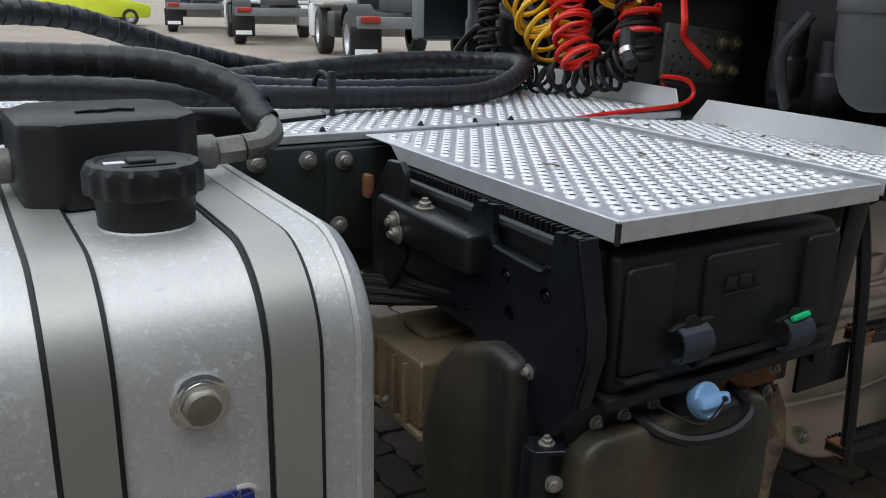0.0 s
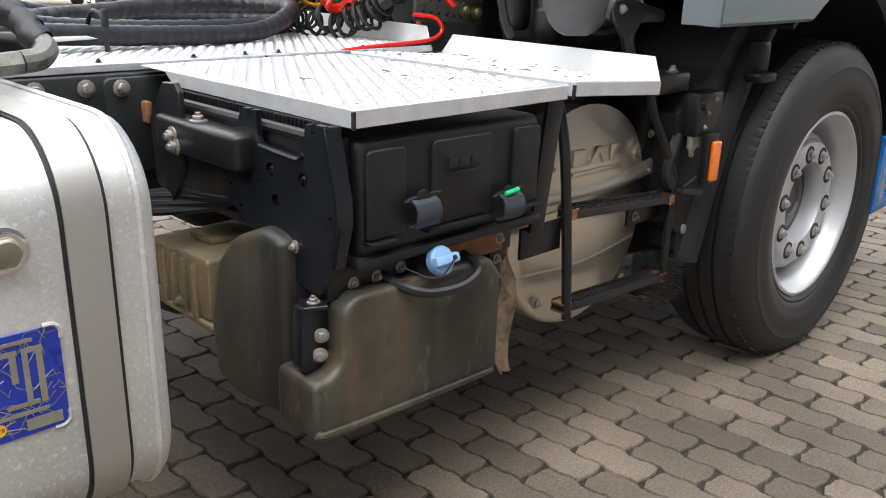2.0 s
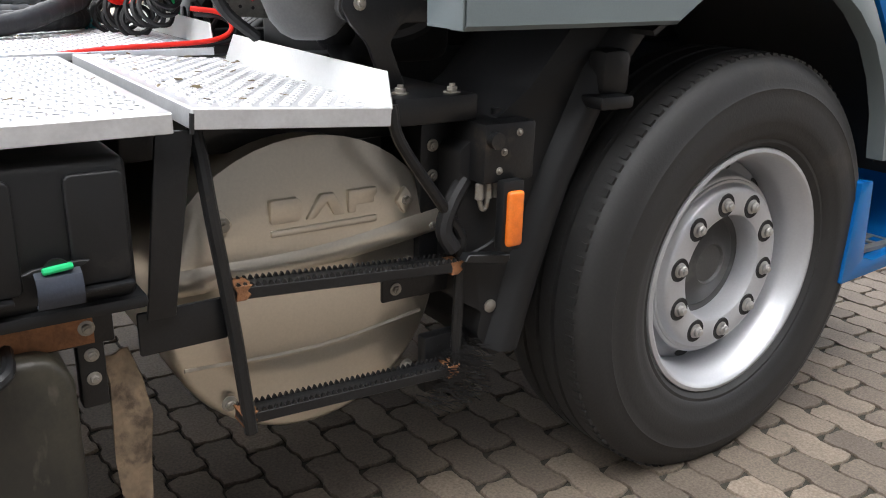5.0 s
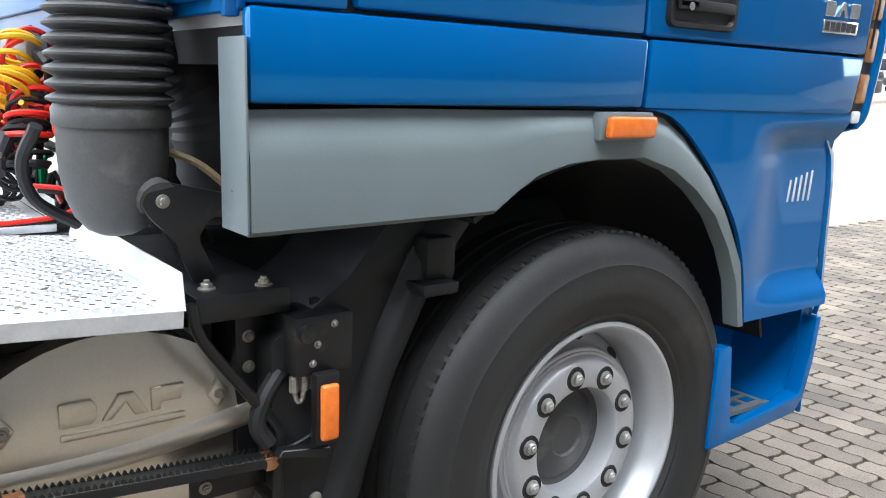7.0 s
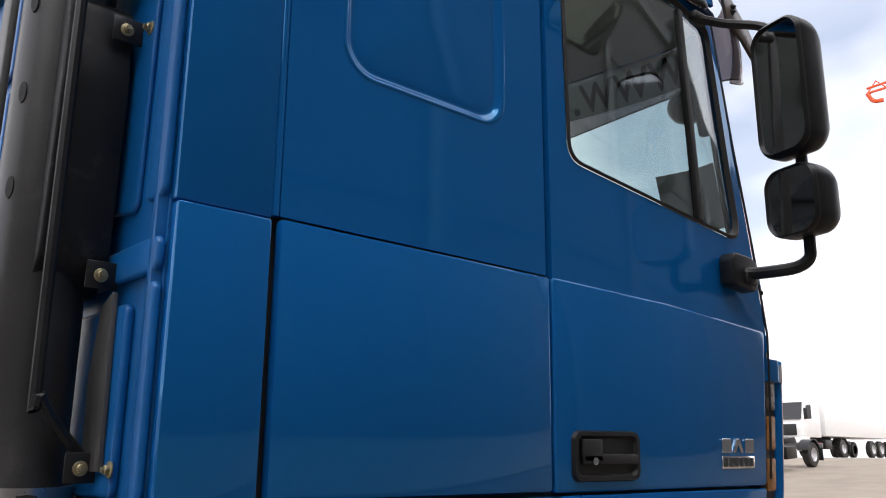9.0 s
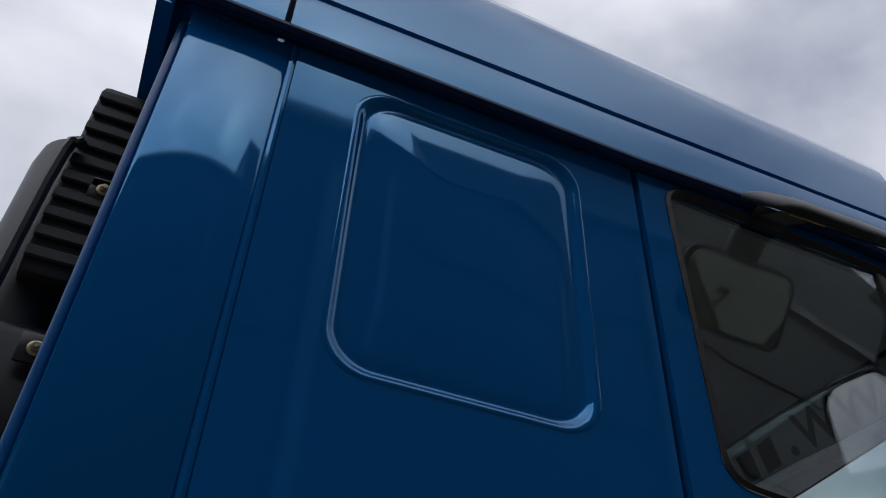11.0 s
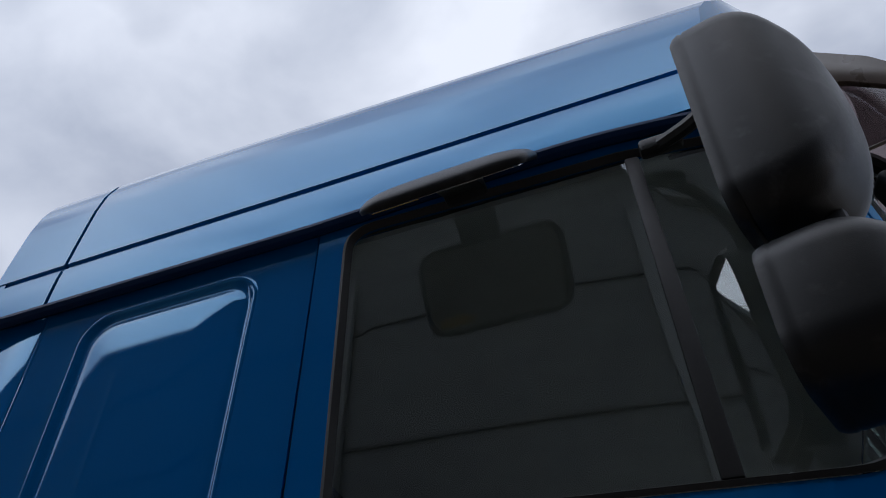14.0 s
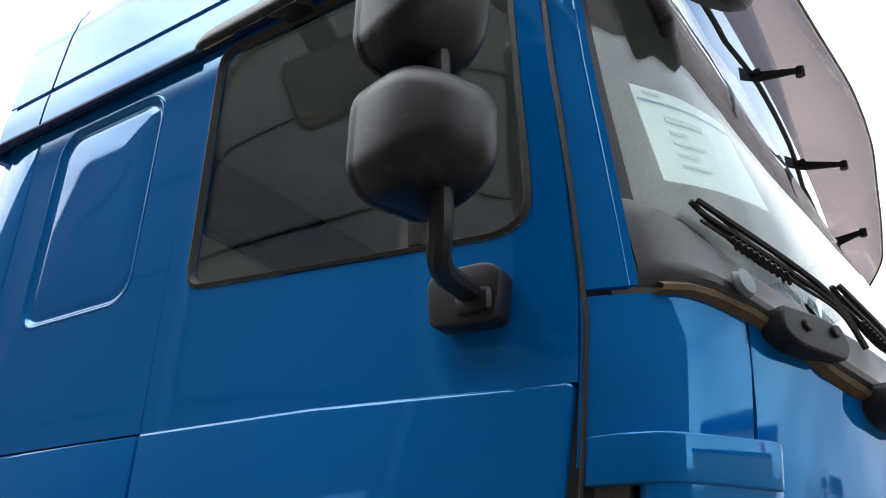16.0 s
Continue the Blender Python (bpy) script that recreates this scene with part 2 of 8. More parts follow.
# for black parts, and for parts darkened to stand for shade
M["farblack"] = mat("black_and_shaded_parts", (0.011, 0.0115, 0.012), 0.6, 0.0, 0.2, 4.0)
M["darkred"] = mat("dark_red_lamp_lens", (0.30, 0.025, 0.015), 0.3, 0.0, 0.2, 20.0)
M["darkamber"] = mat("dull_amber_lens", (0.34, 0.15, 0.045), 0.22, 0.0, 0.3, 30.0, 0.1, 300)
M["bed"] = mat("dark_joint_earth", (0.030, 0.027, 0.019), 0.95, 0.0, 0.5, 9.0, 0.4, 90)
M["farorange"] = mat("orange_red_panels", (0.75, 0.10, 0.03), 0.5, 0.0, 0.1, 4.0)
M["lime"] = mat("lime_yellow_paint", (0.55, 0.62, 0.03), 0.4, 0.0, 0.08, 3.0, coat=0.4)


def stained_plastic():
    """Dusty black plastic with damp runs and a little rust that came down from above."""
    m = M["dirtplastic"]
    n, l = m.node_tree.nodes, m.node_tree.links
    b = n["Principled BSDF"]
    base = b.inputs["Base Color"].links[0].from_socket
    co = n.new("ShaderNodeTexCoord")
    for sc, at, wide, col in (((5.0, 5.0, 0.7), 0.49, 0.10, (0.014, 0.014, 0.013)), ((6.0, 6.0, 1.0), 0.60, 0.16, (0.13, 0.062, 0.026)), ((40.0, 40.0, 14.0), 0.60, 0.14, (0.11, 0.10, 0.08))):
        mp = n.new("ShaderNodeMapping")
        mp.inputs["Scale"].default_value = sc
        mp.inputs["Location"].default_value = (at * 7, at * 3, at)
        l.new(co.outputs["Object"], mp.inputs["Vector"])
        ns = n.new("ShaderNodeTexNoise")
        ns.inputs["Scale"].default_value, ns.inputs["Detail"].default_value = 1.0, 4.0
        l.new(mp.outputs["Vector"], ns.inputs["Vector"])
        rp = n.new("ShaderNodeValToRGB")
        rp.color_ramp.elements[0].position, rp.color_ramp.elements[1].position = at, at + wide
        rp.color_ramp.elements[1].color = (0.75, 0.75, 0.75, 1)
        l.new(ns.outputs["Fac"], rp.inputs["Fac"])
        mx = n.new("ShaderNodeMix")
        mx.data_type = "RGBA"
        l.new(rp.outputs["Color"], mx.inputs["Factor"])
        l.new(base, mx.inputs["A"])
        mx.inputs["B"].default_value = (*col, 1)
        base = mx.outputs["Result"]
    l.new(base, b.inputs["Base Color"])


stained_plastic()


def brick_material():
    m = bpy.data.materials.new("grey_brown_paving")
    m.use_nodes = True
    n, l = m.node_tree.nodes, m.node_tree.links
    b = n["Principled BSDF"]
    info = n.new("ShaderNodeObjectInfo")
    geo = n.new("ShaderNodeNewGeometry")
    s = n.new("ShaderNodeMath")
    s.operation = "ADD"
    l.new(info.outputs["Random"], s.inputs[0])
    l.new(geo.outputs["Random Per Island"], s.inputs[1])
    fr = n.new("ShaderNodeMath")
    fr.operation = "FRACT"
    l.new(s.outputs[0], fr.inputs[0])
    r = n.new("ShaderNodeValToRGB")
    r.color_ramp.elements[0].color = (0.106, 0.084, 0.064, 1)
    r.color_ramp.elements[1].color = (0.208, 0.167, 0.127, 1)
    l.new(fr.outputs[0], r.inputs["Fac"])
    co = n.new("ShaderNodeNewGeometry")
    n1 = n.new("ShaderNodeTexNoise")
    n1.inputs["Scale"].default_value, n1.inputs["Detail"].default_value = 150, 5
    n2 = n.new("ShaderNodeTexNoise")
    n2.inputs["Scale"].default_value, n2.inputs["Detail"].default_value = 2.2, 6
    l.new(co.outputs["Position"], n1.inputs["Vector"])
    l.new(co.outputs["Position"], n2.inputs["Vector"])
    k1 = n.new("ShaderNodeMapRange")
    k1.inputs["From Min"].default_value, k1.inputs["From Max"].default_value = 0.3, 0.7
    k1.inputs["To Min"].default_value, k1.inputs["To Max"].default_value = 0.72, 1.28
    l.new(n1.outputs["Fac"], k1.inputs["Value"])
    k2 = n.new("ShaderNodeMapRange")
    k2.inputs["From Min"].default_value, k2.inputs["From Max"].default_value = 0.3, 0.7
    k2.inputs["To Min"].default_value, k2.inputs["To Max"].default_value = 0.62, 1.20
    l.new(n2.outputs["Fac"], k2.inputs["Value"])
    mm = n.new("ShaderNodeMath")
    mm.operation = "MULTIPLY"
    l.new(k1.outputs[0], mm.inputs[0])
    l.new(k2.outputs[0], mm.inputs[1])
    v = n.new("ShaderNodeVectorMath")
    v.operation = "SCALE"
    l.new(r.outputs["Color"], v.inputs[0])
    l.new(mm.outputs[0], v.inputs["Scale"])
    l.new(v.outputs["Vector"], b.inputs["Base Color"])
    b.inputs["Roughness"].default_value = 0.82
    bp = n.new("ShaderNodeBump")
    bp.inputs["Strength"].default_value, bp.inputs["Distance"].default_value = 0.35, 0.004
    l.new(n1.outputs["Fac"], bp.inputs["Height"])
    l.new(bp.outputs["Normal"], b.inputs["Normal"])
    return m


M["brick"] = brick_material()


def glass_material(name, tint, rough=0.0, base=0.045):
    """Thin pane: see-through with a clean surface reflection."""
    m = bpy.data.materials.new(name)
    m.use_nodes = True
    n, l = m.node_tree.nodes, m.node_tree.links
    n.clear()
    out = n.new("ShaderNodeOutputMaterial")
    tr = n.new("ShaderNodeBsdfTransparent")
    tr.inputs["Color"].default_value = (*tint, 1)
    gl = n.new("ShaderNodeBsdfGlossy")
    gl.inputs["Roughness"].default_value = rough
    gl.inputs["Color"].default_value = (0.95, 0.97, 0.98, 1)
    fr = n.new("ShaderNodeLayerWeight")
    fr.inputs["Blend"].default_value = 0.5
    pw = n.new("ShaderNodeMath")
    pw.operation = "POWER"
    pw.inputs[1].default_value = 5.0
    bo = n.new("ShaderNodeMath")
    bo.operation = "MULTIPLY_ADD"
    bo.inputs[1].default_value, bo.inputs[2].default_value = 0.95, base
    bo.use_clamp = True
    mx = n.new("ShaderNodeMixShader")
    l.new(fr.outputs["Facing"], pw.inputs[0])
    l.new(pw.outputs[0], bo.inputs[0])
    l.new(bo.outputs[0], mx.inputs["Fac"])
    l.new(tr.outputs[0], mx.inputs[1])
    l.new(gl.outputs[0], mx.inputs[2])
    l.new(mx.outputs[0], out.inputs["Surface"])
    return m


def film_material(name, col):
    """Milky film: lets half of the light straight through and scatters the rest."""
    m = bpy.data.materials.new(name)
    m.use_nodes = True
    n, l = m.node_tree.nodes, m.node_tree.links
    n.clear()
    out, mx = n.new("ShaderNodeOutputMaterial"), n.new("ShaderNodeMixShader")
    tr, tl = n.new("ShaderNodeBsdfTransparent"), n.new("ShaderNodeBsdfTranslucent")
    tr.inputs["Color"].default_value = (*(c * 2.0 for c in col), 1)
    tl.inputs["Color"].default_value = (*col, 1)
    mx.inputs["Fac"].default_value = 0.45
    l.new(tr.outputs[0], mx.inputs[1])
    l.new(tl.outputs[0], mx.inputs[2])
    l.new(mx.outputs[0], out.inputs["Surface"])
    return m


M["hanger"] = mat("satin_black_plate", (0.007, 0.0085, 0.012), 0.30, 0.0, 0.3, 11.0, 0.05, 260, dirt=(0.055, 0.055, 0.058), dirt_at=0.60, dirt_scale=7.0, soft=0.3)
M["flap"] = mat("dirty_brown_sheet", (0.20, 0.145, 0.095), 0.7, 0.0, 0.4, 22.0, 0.4, 90, dirt=(0.07, 0.05, 0.035), dirt_at=0.52, dirt_scale=12)
M["gunmetal"] = mat("dull_olive_cap", (0.22, 0.21, 0.16), 0.4, 0.6, 0.2, 30.0)
M["cowl"] = mat("worn_cowl_plastic", (0.045, 0.046, 0.050), 0.34, 0.0, 0.3, 9.0, 0.08, 300, dirt=(0.10, 0.085, 0.07), dirt_at=0.6, dirt_scale=6.0, soft=0.3)
M["lip"] = mat("dusty_rubber_lip", (0.12, 0.075, 0.035), 0.6, 0.0, 0.4, 30.0, 0.2, 160)
M["visorrim"] = mat("smoked_plastic_edge", (0.10, 0.075, 0.06), 0.3, 0.0, 0.1, 20.0)
M["glass"] = glass_material("window_glass", (0.88, 0.93, 0.92), 0.0, 0.088)
M["tan"] = mat("tan_render_wall", (0.55, 0.38, 0.22), 0.7, 0.0, 0.08, 0.8)
M["clearglass"] = glass_material("windscreen_glass", (0.87, 0.93, 0.91))
M["strip"] = film_material("sun_strip_film", (0.26, 0.28, 0.28))
M["visor"] = glass_material("smoked_visor", (0.44, 0.40, 0.40), 0.08, 0.03)


# ---- mesh helpers ----
def join(bm, tmp):
    me = bpy.data.meshes.new("tmp")
    tmp.to_mesh(me)
    tmp.free()
    bm.from_mesh(me)
    bpy.data.meshes.remove(me)


def bevelled(tmp, off, seg=2, lim=30.0):
    if off <= 0:
        return
    es = [e for e in tmp.edges if len(e.link_faces) == 2 and e.calc_face_angle(0) > radians(lim)]
    bmesh.ops.bevel(tmp, geom=es, offset=off, segments=seg, profile=0.5, affect="EDGES", clamp_overlap=True)


def box(bm, lo, hi, bev=0.0, seg=2, m=None):
    t = bmesh.new()
    bmesh.ops.create_cube(t, size=1.0)
    for v in t.verts:
        v.co = Vector([(lo[i] + hi[i]) / 2 + v.co[i] * (hi[i] - lo[i]) for i in range(3)])
    bevelled(t, bev, seg)
    if m is not None:
        t.transform(m)
    join(bm, t)


def flat_pt(axis, u, v, w):
    return {"x": (w, u, v), "y": (u, w, v), "z": (u, v, w)}[axis]


def prism(bm, pts, axis, a, b, bev=0.0, seg=2, m=None):
    """A polygon drawn in the plane across the axis, pulled from a to b."""
    t = bmesh.new()
    va = [t.verts.new(flat_pt(axis, u, v, a)) for u, v in pts]
    f = t.faces.new(va)
    r = bmesh.ops.extrude_face_region(t, geom=[f])
    d = Vector(flat_pt(axis, 0, 0, b - a))
    for g in r["geom"]:
        if isinstance(g, bmesh.types.BMVert):
            g.co += d
    bmesh.ops.recalc_face_normals(t, faces=t.faces)
    bevelled(t, bev, seg, 25.0)
    if m is not None:
        t.transform(m)
    join(bm, t)


def frame_of(d):
    d = Vector(d).normalized()
    a = Vector((0, 0, 1)) if abs(d.z) < 0.9 else Vector((1, 0, 0))
    u = a.cross(d).normalized()
    return u, d.cross(u), d


def lathe(bm, prof, at, axis, n=24, closed=False):
    """prof: (radius, height along the axis)."""
    u, v, d = frame_of(axis)
    at = Vector(at)
    rings = []
    for r, h in prof:
        if r < 1e-6:
            rings.append([bm.verts.new(at + d * h)])
        else:
            rings.append([bm.verts.new(at + d * h + (u * math.cos(6.283185 * k / n) + v * math.sin(6.283185 * k / n)) * r) for k in range(n)])
    pairs = list(zip(rings, rings[1:]))
    if closed:
        pairs.append((rings[-1], rings[0]))
    for A, B in pairs:
        for k in range(n):
            j = (k + 1) % n
            if len(A) == 1 and len(B) == 1:
                continue
            if len(A) == 1:
                bm.faces.new((A[0], B[k], B[j]))
            elif len(B) == 1:
                bm.faces.new((A[k], A[j], B[0]))
            else:
                bm.faces.new((A[k], A[j], B[j], B[k]))


def cyl(bm, p, q, r, r2=None, n=14, bev=0.0):
    p, q = Vector(p), Vector(q)
    h, r2 = (q - p).length, r if r2 is None else r2
    c = min(bev, r * 0.4, h * 0.4)
    if c > 0:
        prof = [(0, 0), (r - c, 0), (r, c), (r2, h - c), (r2 - c, h), (0, h)]
    else:
        prof = [(0, 0), (r, 0), (r2, h), (0, h)]
    lathe(bm, prof, p, q - p, n)


def smooth_path(pts, k=6):
    pts = [Vector(p) for p in pts]
    if len(pts) < 3:
        return pts
    out = []
    P = [pts[0] * 2 - pts[1]] + pts + [pts[-1] * 2 - pts[-2]]
    for i in range(1, len(P) - 2):
        a, b, c, d = P[i - 1:i + 3]
        for j in range(k):
            t = j / k
            out.append(0.5 * ((2 * b) + (c - a) * t + (2 * a - 5 * b + 4 * c - d) * t * t + (3 * b - a - 3 * c + d) * t ** 3))
    out.append(pts[-1])
    return out


def tube(bm, pts, r, n=8, k=6, smooth=True, ridges=0.0, pitch=0.03):
    path = smooth_path(pts, k) if smooth else [Vector(p) for p in pts]
    if ridges:
        fine, s, acc = [path[0]], pitch / 2, 0.0
        for a, b in zip(path, path[1:]):
            L = (b - a).length
            while acc + s <= L:
                acc += s
                fine.append(a.lerp(b, acc / L))
            acc -= L
        path = fine
    u = None
    rings = []
    for i, p in enumerate(path):
        d = (path[min(i + 1, len(path) - 1)] - path[max(i - 1, 0)])
        if d.length < 1e-9:
            d = Vector((0, 0, 1))
        d.normalize()
        if u is None:
            u = frame_of(d)[0]
        else:
            u = (u - d * u.dot(d))
            u = u.normalized() if u.length > 1e-6 else frame_of(d)[0]
        v = d.cross(u)
        rr = r * (1 - ridges * (i % 2)) if not callable(r) else r(i / max(1, len(path) - 1))
        rings.append([bm.verts.new(p + (u * math.cos(6.283185 * q / n) + v * math.sin(6.283185 * q / n)) * rr) for q in range(n)])
    for A, B in zip(rings, rings[1:]):
        for q in range(n):
            j = (q + 1) % n
            bm.faces.new((A[q], A[j], B[j], B[q]))
    bm.faces.new(rings[0][::-1])
    bm.faces.new(rings[-1])


def grid(bm, rows, thick=0.0):
    t = bmesh.new()
    V = [[t.verts.new(p) for p in r] for r in rows]
    for a, b in zip(V, V[1:]):
        for i in range(len(a) - 1):
            t.faces.new((a[i], a[i + 1], b[i + 1], b[i]))
    bmesh.ops.recalc_face_normals(t, faces=t.faces)
    if thick:
        bmesh.ops.remove_doubles(t, verts=t.verts, dist=1e-4)
        bmesh.ops.solidify(t, geom=t.faces[:], thickness=thick)
        bmesh.ops.recalc_face_normals(t, faces=t.faces)
    join(bm, t)


def round_rect(x0, x1, z0, z1, r, n=5):
    out = []
    for cx, cz, a in ((x1 - r, z1 - r, 0), (x0 + r, z1 - r, 90), (x0 + r, z0 + r, 180), (x1 - r, z0 + r, 270)):
        for k in range(n + 1):
            t = radians(a + 90 * k / n)
            out.append((cx + r * math.cos(t), cz + r * math.sin(t)))
    return out


def round_poly(pts, r, n=4):
    """A polygon with its corners rounded; r is one radius or one for each corner."""
    out, N = [], len(pts)
    for i, p in enumerate(pts):
        rr = r[i] if isinstance(r, (list, tuple)) else r
        p, a, b = Vector(p), Vector(pts[i - 1]), Vector(pts[(i + 1) % N])
        if rr <= 0:
            out.append(tuple(p))
            continue
        da, db = (a - p), (b - p)
        c = min(rr, da.length * 0.45, db.length * 0.45)
        s, e = p + da.normalized() * c, p + db.normalized() * c
        for k in range(n + 1):
            t = k / n
            q = s * (1 - t) ** 2 + p * 2 * t * (1 - t) + e * t * t
            out.append(tuple(q))
    return out


def holed(bm, outer, holes, axis, a, b, bev=0.0):
    """A flat plate with openings that go through it."""
    t = bmesh.new()
    loops = []
    for loop in [outer] + holes:
        vs = [t.verts.new(flat_pt(axis, u, v, a)) for u, v in loop]
        loops.append([t.edges.new((vs[i], vs[(i + 1) % len(vs)])) for i in range(len(vs))])
    bmesh.ops.triangle_fill(t, use_beauty=True, use_dissolve=False, edges=[e for lp in loops for e in lp])
    r = bmesh.ops.extrude_face_region(t, geom=t.faces[:])
    d = Vector(flat_pt(axis, 0, 0, b - a))
    for g in r["geom"]:
        if isinstance(g, bmesh.types.BMVert):
            g.co += d
    bmesh.ops.recalc_face_normals(t, faces=t.faces)
    if bev:
        es = [e for e in t.edges if len(e.link_faces) == 2 and e.calc_face_angle(0) > radians(50)
              and abs((e.verts[0].co - e.verts[1].co).dot(Vector(flat_pt(axis, 0, 0, 1)))) < 1e-6
              and abs(e.verts[0].co.dot(Vector(flat_pt(axis, 0, 0, 1))) - a) < 1e-6]
        bmesh.ops.bevel(t, geom=es, offset=bev, segments=2, profile=0.5, affect="EDGES", clamp_overlap=True)
    join(bm, t)


def mesh_of(name, bm, material, sharp=32.0):
    bmesh.ops.remove_doubles(bm, verts=bm.verts[:], dist=1e-6)
    me = bpy.data.meshes.new(name)
    bm.to_mesh(me)
    bm.free()
    me.materials.append(material)
    me.polygons.foreach_set("use_smooth", [True] * len(me.polygons))
    me.set_sharp_from_angle(angle=radians(sharp))
    return me


def thing(name, at, label, category, group="", kind=""):
    e = new(name)
    e.empty_display_size = 0.1
    e.matrix_world = pose(*at)
    return tagged(e, label, category, group, kind)


DRAWING = []


def proportion(p):
    """From the drawn place on the cab to the true one: longer towards the front, taller above the waist line."""
    x, y, z = p
    ahead = float(np.interp(x, (-0.665, -0.535, -0.13, 0.01, 0.07, 0.60, 0.83, 0.87, 1.20, 1.30), (0.0, 0.008, 0.043, 0.056, 0.063, 0.114, 0.153, 0.176, 0.212, 0.218)))
    low = 0.38 + 0.18 * max(0.0, min(1.0, (x - 0.5) / 0.35))
    ahead *= float(np.interp(z, (1.2, 1.3, 1.45, 1.9), (low, 0.65, 0.82, 1.0)))
    fore = max(0.0, min(1.0, x / 0.83))
    up = float(np.interp(z, (1.30, 1.45, 1.935, 2.864, 3.02, 3.60), (-0.003, -0.002, 0.004, 0.078, 0.092, 0.122)))
    up += fore * float(np.interp(z, (0.9, 1.3, 1.45, 1.9, 2.9, 3.05), (-0.025, -0.008, 0.0, 0.034, 0.036, 0.0)))
    out = max(0.0, min(1.0, (min(y, 2 * YC - y) + 0.13) / 0.08)) * max(0.0, min(1.0, (x - 0.55) / 0.28))
    nose = out * float(np.interp(z, (1.45, 1.70, 1.95, 2.15, 2.45, 2.85), (0.0, 0.022, 0.028, 0.020, 0.002, -0.006)))
    return Vector((x + ahead + nose, y, z + up))


def part(name, bm, material, parent=None, label="", sharp=32.0):
    if DRAWING:
        for v in bm.verts:
            v.co = proportion(v.co)
    ob = new(name, mesh_of(name, bm, material, sharp))
    if parent is not None:
        root = parent
        while root.parent is not None:
            root = root.parent
        ob.parent = parent
        if root is parent:
            ob.matrix_parent_inverse = root.matrix_basis.inverted()
    if label:
        ob["label"] = label
    return ob


def solid(name, bm, material, label, category, group="", kind="", sharp=32.0):
    return tagged(part(name, bm, material, None, "", sharp), label, category, group, kind)


B = bmesh.new


def piece(name, me, m, parent, label=""):
    """An object on a shared mesh, at the pose m, under a thing or a part."""
    if DRAWING:
        m = Matrix.Translation(proportion(m.translation) - m.translation) @ m
    ob = new(name, me)
    root = parent
    while root.parent is not None:
        root = root.parent
    ob.parent = parent
    ob.matrix_parent_inverse = root.matrix_basis.inverted() if root is parent else Matrix.Identity(4)
    ob.matrix_basis = m
    if label:
        ob["label"] = label
    return ob


def aim(at, axis, s=1.0, spin=0.0):
    """The pose of a piece whose own z runs along the axis."""
    u, v, d = frame_of(axis)
    r = Matrix((u, v, d)).transposed().to_4x4()
    return Matrix.Translation(at) @ r @ pose(0, 0, 0, 0, 0, spin) @ Matrix.Scale(s, 4)


def bolt_mesh(name, material, washer=True):
    b = B()
    if washer:
        lathe(b, [(0, 0), (0.0125, 0), (0.0125, 0.002), (0.010, 0.003), (0, 0.003)], (0, 0, 0), (0, 0, 1), 14)
    hexa = [(0.0085 * math.cos(k * 1.0472), 0.0085 * math.sin(k * 1.0472)) for k in range(6)]
    prism(b, hexa, "z", 0.002, 0.009, 0.0012, 1)
    cyl(b, (0, 0, 0.008), (0, 0, 0.013), 0.0045, n=8)
    return mesh_of(name, b, material)


BOLT = bolt_mesh("bolt", M["bolt"])
BRASSBOLT = bolt_mesh("bolt", M["brass"])
DARKBOLT = bolt_mesh("bolt", M["blacksteel"])


def bolts(parent, places, axis, s=1.0, me=None, name="bolt"):
    for i, p in enumerate(places):
        piece(name, me or BOLT, aim(p, axis, s, 23 * i), parent)


# ---- ground ----
def yard_z(x):
    """The far side of the yard rises a little."""
    return 0.065 * max(0.0, min(x, 40.0) - 16.0)


b = B()
grid(b, [[(x, y, yard_z(x) - 0.012) for x in (-400, -30, -3, 16, 22, 30, 40, 60, 400)] for y in (-400, -40, -6, 6, 40, 400)])
ground = solid("ground", b, M["asphalt"], "open truck yard paved in grey-brown blocks", "ground", kind="structure")


# ---- the building on the camera's side of the yard ----
def warehouse():
    t = thing("warehouse", (0, -9, 0), "long dark grey clad warehouse with pale steel columns", "building")
    b = B()
    box(b, (-45, -19, 0), (34, -8.6, 12.6))
    part("wall", b, M["claddark"], t)
    for z in (2.6, 5.4, 8.2, 10.4):
        b = B()
        box(b, (-45, -8.6, z), (34, -8.55, z + 0.06), 0.01)
        part("joint_strip", b, M["farblack"], t)
    for x in range(-41, 34, 6):
        b = B()
        box(b, (x, -8.59, 0), (x + 0.28, -8.45, 11.6), 0.02)
        part("column", b, M["cladlight"], t)
    b = B()
    box(b, (-45.3, -19.2, 12.6), (34.3, -8.4, 12.85), 0.03)
    part("roof_edge", b, M["cladlight"], t)
    # unseen wing, its height chosen to darken what the mirrors reflect
    b = B()
    box(b, (-44, -8.6, 0), (-34, 9.0, 19.0))
    part("wing", b, M["claddark"], t)
    # unseen bay, added to darken reflections at the front of the cab side
    b = B()
    box(b, (2.6, -19, 12.85), (34, -8.6, 15.8))
    part("unseen_bay", b, M["claddark"], t)
    for y in (-6.0, -1.0, 4.0):
        b = B()
        box(b, (-34.0, y, 0), (-33.9, y + 0.28, 18.8), 0.02)
        part("column", b, M["cladlight"], t)
    for x in (-33, -21, -9):
        d = B()
        box(d, (x, -8.57, 0.0), (x + 3.6, -8.5, 4.2), 0.02)
        door = part("loading_door", d, M["tarp"], t)
        for k in range(1, 6):
            d = B()
            box(d, (x, -8.5, 0.7 * k - 0.02), (x + 3.6, -8.485, 0.7 * k + 0.02))
            part("slat", d, M["cladlight"], door)


warehouse()


